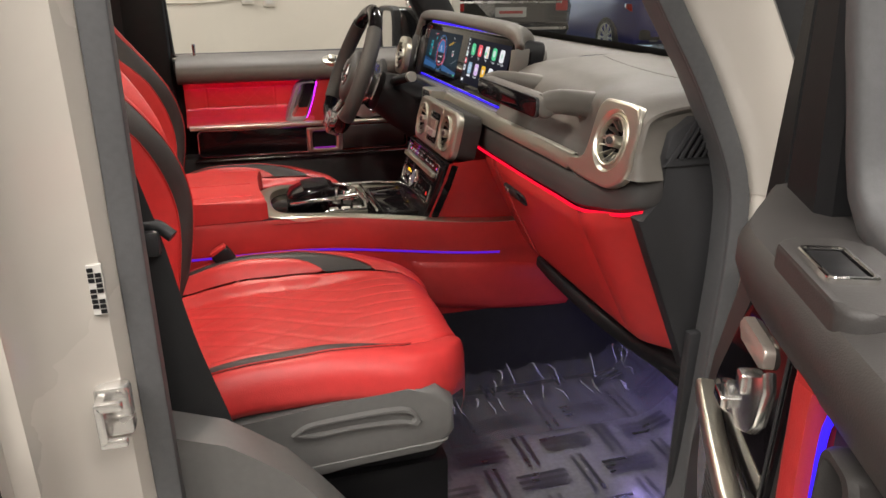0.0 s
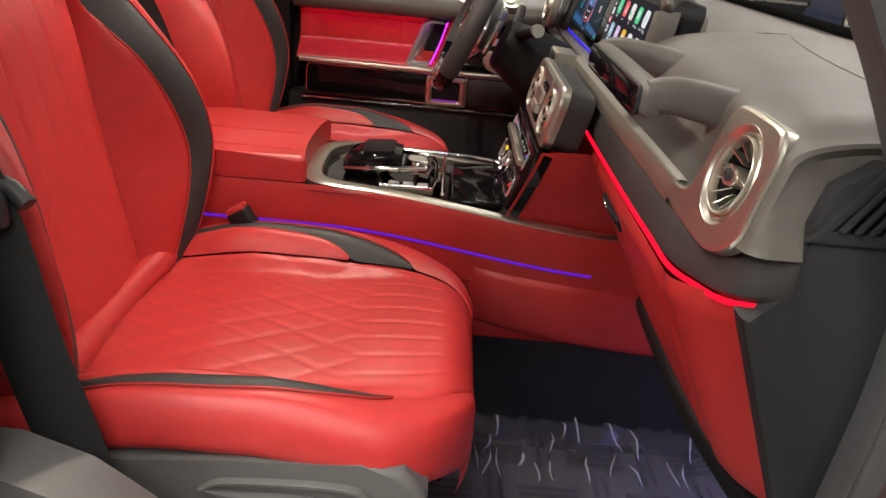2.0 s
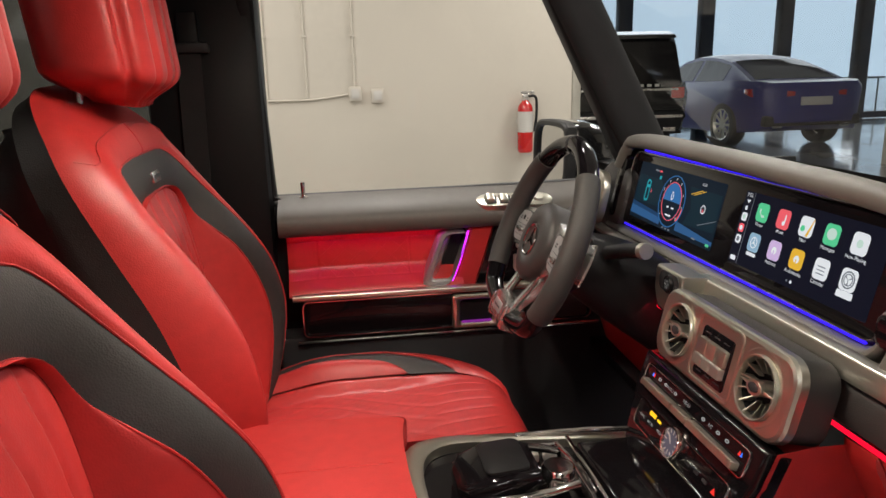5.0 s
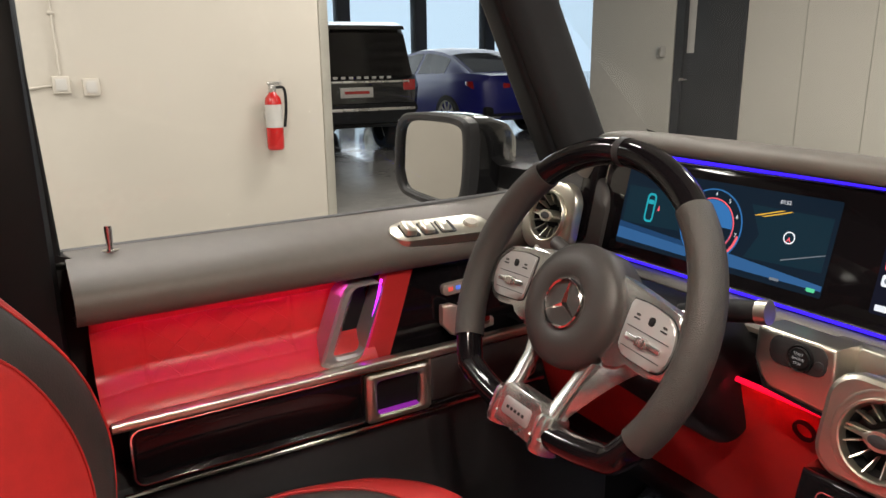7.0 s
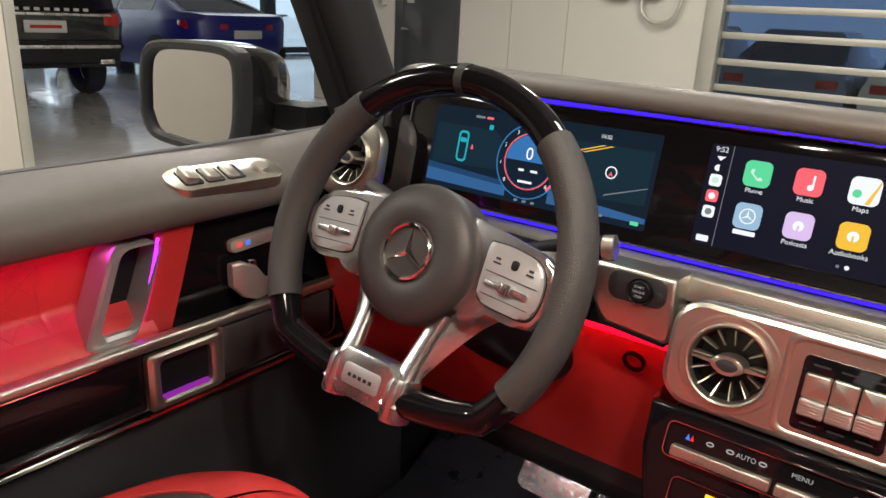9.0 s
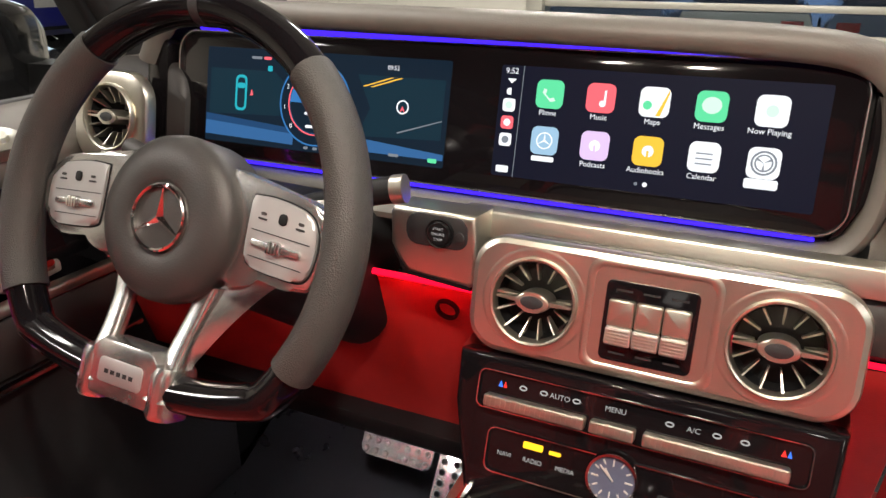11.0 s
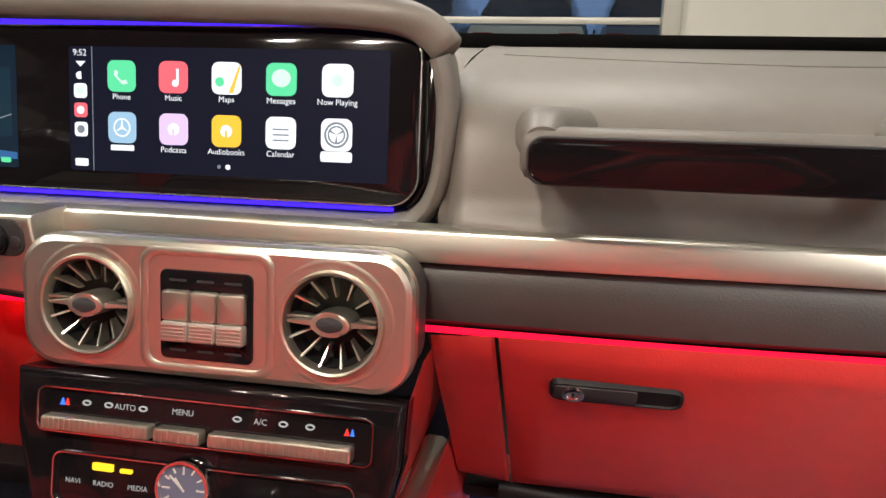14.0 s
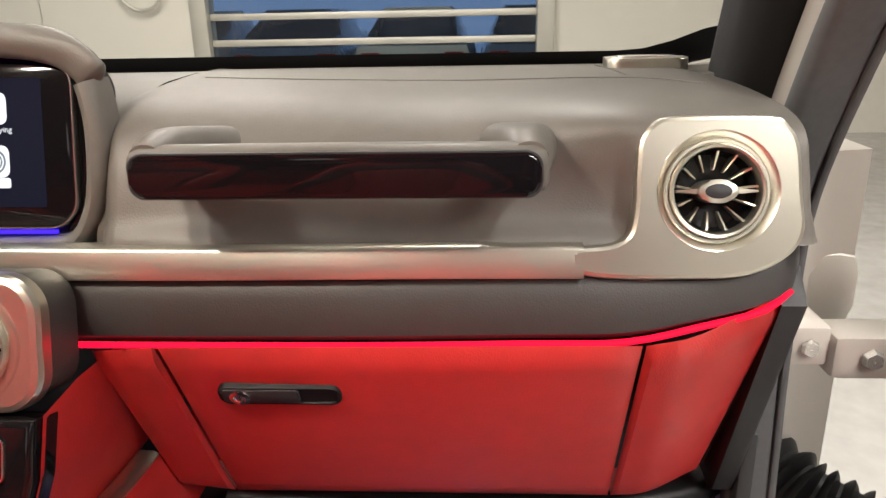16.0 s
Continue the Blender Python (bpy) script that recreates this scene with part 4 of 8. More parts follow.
def handle_post(y0, lean):
    """A leather post, narrow at the bar and spreading into the dash."""
    return loft([[(x, y + y0 + lean * f, z + zc) for y, z in rrect(w, h, r, 6)] for x, w, h, r, zc, f in ((0.553, 0.026, 0.030, 0.012, 1.3625, 0.0), (0.566, 0.033, 0.036, 0.015, 1.3640, 0.1), (0.585, 0.038, 0.038, 0.016, 1.3645, 0.2), (0.612, 0.048, 0.040, 0.017, 1.3610, 0.5), (0.640, 0.062, 0.046, 0.020, 1.3540, 0.8), (0.668, 0.080, 0.054, 0.024, 1.3460, 1.0))])


gh = part("grab_handle", join(loft([[(0.560 + u, y, 1.358 + v) for u, v in rrect(w, h, min(w, h) * 0.45, 5)] for y, w, h in BAR]), handle_post(-0.235, -0.006), handle_post(-0.501, 0.004)), DASH, dash, "grey leather grab handle with a gloss black face")
GM = face_fwd(0.5432, -0.3675, 1.3570, 4)
part("gloss_face", prism(rrect(0.282, 0.0295, 0.010, 6), -0.006, 0.0015, 0.003, 3, GM), GLOSS, gh, "piano black face")
part("chrome_edge", ring(rrect(0.2845, 0.0320, 0.011, 6), rrect(0.281, 0.0285, 0.010, 6), -0.004, 0.0005, 0.0005, GM), PLASTIC, gh)
# small loudspeaker plate on the dash corner
sp = part("corner_speaker", prism(rrect(0.085, 0.045, 0.012, 5), -0.01, 0.010, 0.004, 2, face_up(0.870, -0.640, 1.400) @ Matrix.Rotation(radians(90), 4, "Z")), SILVER, dash, "silver loudspeaker grille")
part("grille_inlay", prism(rrect(0.060, 0.024, 0.006, 5), 0, 0.0115, 0.001, 2, face_up(0.870, -0.640, 1.400) @ Matrix.Rotation(radians(90), 4, "Z")), STEEL, sp)

# ---- wide display ----
display = thing("wide_display", (0.66, 0.22, 1.29), "wide glass dashboard display with lit instrument and app screens", "display")
DM = face_fwd(0.644, 0.223, 1.364, 13.0)
part("glass_panel", prism(rrect(0.718, 0.139, 0.024, 8, -0.004, 0.0), -0.012, 0.0, 0.002, 2, DM), GLOSS, display, "black glass panel")
part("bezel_edge", ring(rrect(0.7215, 0.1425, 0.0255, 8, -0.004, 0.0), rrect(0.718, 0.139, 0.024, 8, -0.004, 0.0), -0.012, 0.0012, 0.0006, DM), WSILV, display, "thin bright bezel")
part("screen_back", prism(rrect(0.74, 0.150, 0.028, 8, -0.008, 0), -0.06, -0.012, 0.004, 2, DM), BLACKP, display)
# made taller than the strip itself to take in glow on the hood's recess
part("light_guide", sweep([DM @ Vector((x, 0.0768, -0.010)) for x in (-0.34, 0.0, 0.335)], rrect(0.010, 0.0075, 0.002, 2)), ACC_BLUE, display, "glowing ambient strip above the screen")
part("light_guide", sweep([DM @ Vector((x, -0.0738, -0.004)) for x in (-0.34, 0.0, 0.335)], rrect(0.004, 0.003, 0.001, 2)), ACC_BLUE, display)
# leather hood round the top and the passenger end
prof_l = [tuple(p[:2]) for p in spline([(x, y, 0) for x, y in ((0.0, -0.010), (-0.012, -0.006), (-0.016, 0.004), (-0.010, 0.014), (0.010, 0.018), (0.040, 0.014), (0.068, -0.002), (0.080, -0.028), (0.082, -0.060))], 26)]
path = [(0.62, 1.395), (0.600, 1.430), (0.56, 1.4445), (0.3, 1.4445), (0.0, 1.4405), (-0.08, 1.4375), (-0.110, 1.4340), (-0.128, 1.4285), (-0.140, 1.4205), (-0.1465, 1.4130)]
rows = []
sp_path = spline([(0, y, z) for y, z in path], 110)
for k, p in enumerate(sp_path):
    a, b = sp_path[max(0, k - 1)], sp_path[min(109, k + 1)]
    d = (b - a).normalized()
    nrm = Vector((0, d.z, -d.y))
    flat = 0.35 * smooth(0.05, -0.10, p.y) + 0.62 * smooth(-0.10, -0.145, p.y)
    rows.append([Vector((0.655 + (p.z - 1.44) * 0.19 + dx * (1 - 0.80 * flat), p.y, p.z)) + nrm * (dz * (1 - 0.65 * flat * (dz < -0.011)) + 0.004) for dx, dz in prof_l])
mid = sum(rows[-1], Vector()) / len(rows[-1])
for f, adv in ((0.96, 0.0015), (0.84, 0.0035), (0.60, 0.0055), (0.30, 0.0066), (0.02, 0.0070)):
    rows.append([mid + (p - mid) * f + Vector((0.001, -0.62 * adv, -0.78 * adv)) for p in rows[109]])
part("hood", grid(rows), DASH, display, "grey leather hood over the display", 60.0)
# leather collar that wraps the passenger end and runs under the glass
col = spline([(0, -0.1475, 1.412), (0, -0.151, 1.400), (0, -0.1545, 1.375), (0, -0.1535, 1.335), (0, -0.148, 1.308), (0, -0.134, 1.287), (0, -0.105, 1.2790), (0, 0.0, 1.2785), (0, 0.30, 1.2785), (0, 0.62, 1.2785)], 90)
rows = []
for k, p in enumerate(col):
    a, b = col[max(0, k - 1)], col[min(89, k + 1)]
    d = (b - a).normalized()
    out = Vector((0, d.z, -d.y))
    x0 = 0.634 + (p.z - 1.357) * 0.19
    rows.append([Vector((x0 + dx, p.y, p.z)) + out * dz for dx, dz in ((0.030, -0.009), (0.006, -0.0085), (-0.001, -0.007), (-0.005, -0.004), (-0.0065, 0.0), (-0.005, 0.004), (-0.001, 0.007), (0.006, 0.0085), (0.016, 0.009), (0.030, 0.008))])
part("collar", grid(rows), DASH, display, "grey leather collar round the glass")
part("end_cap", prism([(0.360, 0.050), (0.364, 0.050), (0.3705, 0.030), (0.3715, -0.005), (0.3670, -0.040), (0.355, -0.066), (0.345, -0.074), (0.345, -0.070), (0.362, -0.050)][::-1], -0.03, -0.004, 0.003, 2, DM), GLOSS, display, "gloss black end cap")
part("end_cap", prism(rrect(0.030, 0.13, 0.012, 5, -0.388, -0.004), -0.02, 0.010, 0.004, 2, DM), GLOSS, display)
part("recess_wall", prism(rrect(0.716, 0.140, 0.030, 6, 0.0, -0.006), -0.07, -0.058, m=DM), DASH, display)

S_NAVY = glow("screen_navy", (0.010, 0.014, 0.045), 0.35)
S_DARK = glow("screen_blue_black", (0.006, 0.024, 0.050), 0.5)
S_TEAL = glow("screen_teal", (0.008, 0.045, 0.075), 0.5)
S_HORIZ = glow("screen_horizon_blue", (0.045, 0.17, 0.42), 0.7)
S_HORIZ_D = glow("screen_horizon_deep_blue", (0.02, 0.09, 0.24), 0.6)
S_SKY = glow("screen_sky_blue", (0.05, 0.25, 0.65), 0.7)
S_WHITE = glow("screen_white", (0.85, 0.88, 0.92), 1.1)
S_GREEN = glow("screen_green", (0.10, 0.62, 0.30), 1.15)
S_RED = glow("screen_red", (0.95, 0.13, 0.16), 1.1)
S_PALE = glow("screen_pale_green", (0.65, 0.85, 0.75), 1.0)
S_STEEL = glow("screen_steel_blue", (0.30, 0.48, 0.64), 1.1)
S_PURP = glow("screen_purple", (0.68, 0.50, 0.80), 1.1)
S_ORNG = glow("screen_orange", (0.95, 0.55, 0.05), 1.0)
S_CYAN = glow("screen_cyan", (0.02, 0.45, 0.55), 0.9)
S_GREY = glow("screen_grey", (0.25, 0.28, 0.32), 0.8)


def ui(name, poly, z, material, parent, m=DM):
    return part(name, prism(poly, 0.0, z, m=m), material, parent)


# app screen, 292 by 108 mm
AX, AY = 0.1865, 0.0
app = ui("app_screen", rrect(0.287, 0.106, 0.002, 2, AX, AY), 0.0004, S_NAVY, display)
app["label"] = "navy app screen with two rows of icons"
ui("sidebar_line", rrect(0.0006, 0.106, 0.0002, 1, AX - 0.121, AY), 0.0007, S_GREY, app)
cols = [AX - 0.093 + 0.0483 * k for k in range(5)]
names = (("Phone", S_GREEN, S_PALE), ("Music", S_RED, S_WHITE), ("Maps", S_WHITE, S_PALE), ("Messages", S_GREEN, S_PALE), ("Now Playing", S_WHITE, S_WHITE)), (("", S_STEEL, S_WHITE), ("Podcasts", S_PURP, S_WHITE), ("Audiobooks", S_ORNG, S_WHITE), ("Calendar", S_WHITE, S_GREY), ("", S_WHITE, S_GREY))
for r, rowd in enumerate(names):
    for k, (word, mt, inner) in enumerate(rowd):
        cx, cy = cols[k], AY + 0.0285 - 0.0435 * r
        ic = ui("app_icon", rrect(0.0265, 0.0265, 0.0062, 5, cx, cy), 0.0008, mt, app)
        if r == 0 and k == 0:
            ui("icon_mark", [(cx - 0.006, cy + 0.005), (cx - 0.007, cy + 0.001), (cx + 0.001, cy - 0.007), (cx + 0.006, cy - 0.006), (cx + 0.004, cy - 0.003), (cx, cy - 0.004), (cx - 0.004, cy), (cx - 0.003, cy + 0.004)], 0.0012, inner, ic)
        elif r == 0 and k == 1:
            ui("icon_mark", rrect(0.002, 0.012, 0.0005, 2, cx + 0.004, cy + 0.001), 0.0012, inner, ic)
            ui("icon_mark", circle(0.003, 14, cx + 0.002, cy - 0.005), 0.0012, inner, ic)
        elif r == 0 and k == 2:
            ui("icon_mark", circle(0.004, 14, cx - 0.006, cy - 0.003), 0.0012, S_GREEN, ic)
            ui("icon_mark", [(cx + 0.002, cy - 0.012), (cx + 0.006, cy - 0.012), (cx + 0.012, cy + 0.008), (cx + 0.012, cy + 0.012)], 0.0012, S_ORNG, ic)
        elif r == 0 and k == 3:
            ui("icon_mark", circle(0.0082, 20, cx, cy + 0.001, 0.0072), 0.0012, inner, ic)
        elif r == 0:
            ui("icon_mark", circle(0.005, 16, cx, cy), 0.0012, S_PALE, ic)
        elif k == 0:
            part("icon_mark", ring(circle(0.008, 24, cx, cy), circle(0.0068, 24, cx, cy), 0, 0.0012, 0.0001, DM), inner, ic)
            for q in range(3):
                a = radians(90 + 120 * q)
                ui("icon_mark", [(cx + 0.0075 * math.cos(a), cy + 0.0075 * math.sin(a)), (cx + 0.001 * math.cos(a + 1.57), cy + 0.001 * math.sin(a + 1.57)), (cx - 0.001 * math.cos(a + 1.57), cy - 0.001 * math.sin(a + 1.57))], 0.0012, inner, ic)
        elif k == 4:
            for ro, ri in ((0.0105, 0.0088), (0.0075, 0.0062)):
                part("icon_mark", ring(circle(ro, 24, cx, cy), circle(ri, 24, cx, cy), 0, 0.0012, 0.0001, DM), inner, ic)
            for q in range(3):
                a = radians(30 + 120 * q)
                ui("icon_mark", [(cx + 0.0065 * math.cos(a - 0.15), cy + 0.0065 * math.sin(a - 0.15)), (cx + 0.0065 * math.cos(a + 0.15), cy + 0.0065 * math.sin(a + 0.15)), (cx, cy)], 0.0012, inner, ic)
        elif k == 3:
            for q in range(3):
                ui("icon_mark", rrect(0.014, 0.0012, 0.0003, 1, cx, cy + 0.003 - 0.0045 * q), 0.0012, inner, ic)
        else:
            ui("icon_mark", circle(0.0052, 16, cx, cy), 0.0012, inner, ic)
            ui("icon_mark", rrect(0.002, 0.009, 0.0005, 1, cx, cy - 0.004), 0.0014, mt, ic)
        if word:
            part("caption", text_bm(word, 0.0068, DM @ Matrix.Translation((cx, cy - 0.0175, 0.0009))), S_WHITE, app)
        elif k == 4:
            ui("caption_bar", rrect(0.027, 0.0085, 0.002, 3, cx, cy - 0.0178), 0.0009, S_WHITE, app)
        else:
            ui("caption_bar", rrect(0.022, 0.0048, 0.001, 2, cx, cy - 0.0172), 0.0009, S_WHITE, app)
ui("page_dot", circle(0.0016, 12, AX - 0.003, AY - 0.045), 0.0008, S_GREY, app)
ui("page_dot", circle(0.0022, 12, AX + 0.005, AY - 0.045), 0.0008, S_WHITE, app)
part("caption", text_bm("9:52", 0.0078, DM @ Matrix.Translation((AX - 0.1325, AY + 0.0475, 0.0009))), S_WHITE, app)
ui("wifi_mark", [(AX - 0.1320, AY + 0.0360), (AX - 0.1275, AY + 0.0405), (AX - 0.1365, AY + 0.0405)], 0.0009, S_WHITE, app)
ui("moon_mark", [(AX - 0.133 + 0.0035 * math.cos(a), AY + 0.0285 + 0.0035 * math.sin(a)) for a in (1.2, 2.0, 2.8, 3.6, 4.4, 5.2)], 0.0009, S_WHITE, app)
for k, (mt, inner) in enumerate(((S_WHITE, S_PALE), (S_RED, S_WHITE), (S_WHITE, S_GREY))):
    ic = ui("dock_icon", rrect(0.0125, 0.0125, 0.003, 4, AX - 0.1325, AY + 0.0155 - 0.0165 * k), 0.0008, mt, app)
    ui("icon_mark", circle(0.0035, 14, AX - 0.1325, AY + 0.0155 - 0.0165 * k), 0.0012, inner, ic)
ui("dock_grid", rrect(0.0125, 0.0065, 0.001, 2, AX - 0.1325, AY - 0.046), 0.0008, S_WHITE, app)

# instrument screen
IX = -0.1650
ins = ui("instrument_screen", rrect(0.311, 0.107, 0.002, 2, IX, 0), 0.0004, S_DARK, display)
ins["label"] = "blue instrument screen with a round gauge"
ui("horizon_glow", [(IX - 0.1545, -0.030), (IX - 0.03, -0.036), (IX - 0.03, -0.048), (IX - 0.1545, -0.046)], 0.0006, S_HORIZ, ins)
ui("horizon_glow", [(IX - 0.1545, -0.022), (IX - 0.03, -0.030), (IX - 0.03, -0.036), (IX - 0.1545, -0.030)], 0.0006, S_HORIZ_D, ins)
ui("horizon_glow", [(IX + 0.03, -0.030), (IX + 0.1545, -0.040), (IX + 0.1545, -0.046), (IX + 0.03, -0.046)], 0.0006, S_HORIZ, ins)
ui("left_panel", [(IX - 0.150, 0.030), (IX - 0.060, 0.030), (IX - 0.045, 0.018), (IX - 0.050, -0.018), (IX - 0.150, -0.022)], 0.0006, S_TEAL, ins)
ui("map_panel", [(IX + 0.048, 0.034), (IX + 0.150, 0.034), (IX + 0.150, -0.026), (IX + 0.052, -0.030), (IX + 0.066, 0.0)], 0.0006, S_TEAL, ins)
for dx in (0.0, 0.010):
    ui("map_road", [(IX + 0.054 + dx, 0.022), (IX + 0.058 + dx, 0.022), (IX + 0.092 + dx, 0.033), (IX + 0.088 + dx, 0.033)], 0.0008, S_ORNG, ins)
ui("map_road", [(IX + 0.10, -0.022), (IX + 0.15, -0.006), (IX + 0.15, -0.007), (IX + 0.10, -0.0235)], 0.0008, S_GREY, ins)
part("map_marker", ring(circle(0.0072, 24, IX + 0.104, 0.004), circle(0.0058, 24, IX + 0.104, 0.004), 0, 0.001, 0.0001, DM), S_WHITE, ins)
ui("map_arrow", [(IX + 0.104, 0.0015), (IX + 0.1072, -0.002), (IX + 0.104, 0.005), (IX + 0.1008, -0.002)][::-1], 0.0011, S_RED, ins)
part("car_outline", ring(rrect(0.016, 0.040, 0.006, 5, IX - 0.105, 0.004), rrect(0.011, 0.034, 0.004, 5, IX - 0.105, 0.004), 0, 0.001, 0.0001, DM), S_CYAN, ins)
ui("car_window", rrect(0.010, 0.006, 0.002, 3, IX - 0.105, 0.012), 0.0009, S_CYAN, ins)
ui("warning_mark", [(IX - 0.092, 0.002), (IX - 0.088, 0.002), (IX - 0.090, 0.009)], 0.0009, S_RED, ins)
part("gauge_ring", ring(circle(0.0460, 48, IX - 0.004, -0.001), circle(0.0445, 48, IX - 0.004, -0.001), 0, 0.0012, 0.0001, DM), S_SKY, ins)
ui("gauge_back", circle(0.0443, 48, IX - 0.004, -0.001), 0.0008, S_DARK, ins)
part("gauge_red", ring(circle(0.0345, 48, IX - 0.004, -0.001), circle(0.0332, 48, IX - 0.004, -0.001), 0, 0.0013, 0.0001, DM), S_RED, ins)
ui("gauge_core", circle(0.0325, 48, IX - 0.004, -0.001), 0.0010, S_HORIZ, ins)
ui("gauge_core_top", [(IX - 0.004 + 0.032 * math.cos(radians(a)), -0.001 + 0.032 * math.sin(radians(a))) for a in range(0, 181, 12)], 0.0012, S_SKY, ins)
ui("gauge_core_low", [(IX - 0.004 + 0.032 * math.cos(radians(a)), -0.001 + 0.032 * math.sin(radians(a))) for a in range(180, 361, 12)], 0.0012, S_DARK, ins)
part("speed_digit", text_bm("0", 0.022, DM @ Matrix.Translation((IX - 0.004, 0.008, 0.0015))), S_WHITE, ins)
for k in range(9):
    a = radians(222 - 33 * k)
    part("gauge_number", text_bm(str(k), 0.007, DM @ Matrix.Translation((IX - 0.004 + 0.0395 * math.cos(a), -0.001 + 0.0395 * math.sin(a), 0.0012))), S_WHITE, ins)
ui("gauge_redzone", [(IX - 0.004 + r_ * math.cos(radians(a)), -0.001 + r_ * math.sin(radians(a))) for r_, seq in ((0.0443, range(-45, -8, 6)), (0.0415, range(-9, -46, -6))) for a in seq], 0.0014, S_RED, ins)
for px, py, w in ((-0.012, -0.012, 0.008), (0.006, -0.012, 0.010), (-0.004, -0.026, 0.020)):
    ui("gauge_text_bar", rrect(w, 0.003, 0.001, 2, IX + px, py), 0.0015, S_WHITE, ins)
part("caption", text_bm("09:52", 0.0062, DM @ Matrix.Translation((IX + 0.090, 0.0425, 0.0008))), S_WHITE, ins)
ui("caption_bar", rrect(0.014, 0.003, 0.001, 2, IX - 0.085, 0.044), 0.0008, S_GREY, ins)
ui("caption_bar", rrect(0.010, 0.003, 0.001, 2, IX - 0.070, 0.044), 0.0008, S_RED, ins)
ui("caption_bar", rrect(0.012, 0.003, 0.001, 2, IX + 0.098, -0.046), 0.0008, S_GREY, ins)
for k in (-1, 0, 1):
    ui("caption_bar", rrect(0.005, 0.003, 0.001, 2, IX + 0.012 * k, -0.0495), 0.0014, S_GREY, ins)
ui("lamp_mark", rrect(0.010, 0.0045, 0.001, 2, IX + 0.143, -0.047), 0.0008, S_GREEN, ins)
ui("box_mark", rrect(0.006, 0.006, 0.001, 2, IX - 0.066, 0.033), 0.0009, S_CYAN, ins)

# ---- steering wheel and column ----
wheel = thing("steering_wheel", (0.60, 0.365, 1.20), "flat-bottomed steering wheel in perforated grey leather, gloss black and silver", "steering wheel")
WM = face_fwd(0.3997, 0.362, 1.3094, 22.5) @ Matrix.Rotation(radians(-2), 4, "Z")


def rim_path(a):
    x, y = 0.1670 * math.sin(a), 0.1715 * math.cos(a)
    if y < -0.116:
        y = -0.116 - (abs(y) - 0.116) * 0.32
    return Vector((x, y, 0.012))


for name, a0, a1, material, fat in (("rim_top", -41, 41, GLOSS, 1.0), ("rim_grip", 41, 121, WHEELL, 1.12), ("rim_lower", 121, 239, GLOSS, 0.98), ("rim_grip", 239, 319, WHEELL, 1.12)):
    rings = []
    steps = 30
    for k in range(steps + 1):
        a = radians(a0 + (a1 - a0) * k / steps)
        p = rim_path(a)
        d = (rim_path(a + 0.01) - rim_path(a - 0.01)).normalized()
        out = Vector((d.y, -d.x, 0)) * -1
        rings.append([p + out * (u * fat) + Vector((0, 0, v * fat)) for u, v in circle(0.0150, 16, ry=0.0175)])
    part(name, loft(rings, m=WM), material, wheel, "piano black rim section" if material is GLOSS else "perforated grey leather rim section")
part("rim_mark", loft([[Vector((rim_path(radians(a)).x * (1 + u), rim_path(radians(a)).y * (1 + u), 0.012 + v)) for u, v in circle(0.092, 14, ry=0.0182)] for a in (-1.6, 1.6)], m=WM), PLASTIC, wheel)
hub = part("hub_pad", lathe([(0.0005, 0.0205), (0.0285, 0.0195), (0.0305, 0.0212), (0.0330, 0.0228), (0.05, 0.0215), (0.062, 0.018), (0.0675, 0.012), (0.0690, 0.004), (0.067, -0.03), (0.05, -0.05)], 56, WM), PAD, wheel, "round dark grey hub pad")
part("emblem_ring", lathe([(0.0245, 0.0195), (0.0245, 0.0230), (0.0262, 0.0242), (0.0275, 0.0230), (0.0275, 0.0195)], 40, WM), CHROME, wheel, "chrome emblem ring")
for q in range(3):
    bm = loft([[(-0.0038, 0.0, 0.0200), (0.0038, 0.0, 0.0200), (0, 0.0, 0.0242)], [(-0.0006, 0.0245, 0.0200), (0.0006, 0.0245, 0.0200), (0, 0.0245, 0.0226)]])
    bm.transform(WM @ Matrix.Rotation(radians(120 * q), 4, "Z"))
    part("emblem_arm", bm, CHROME, wheel)
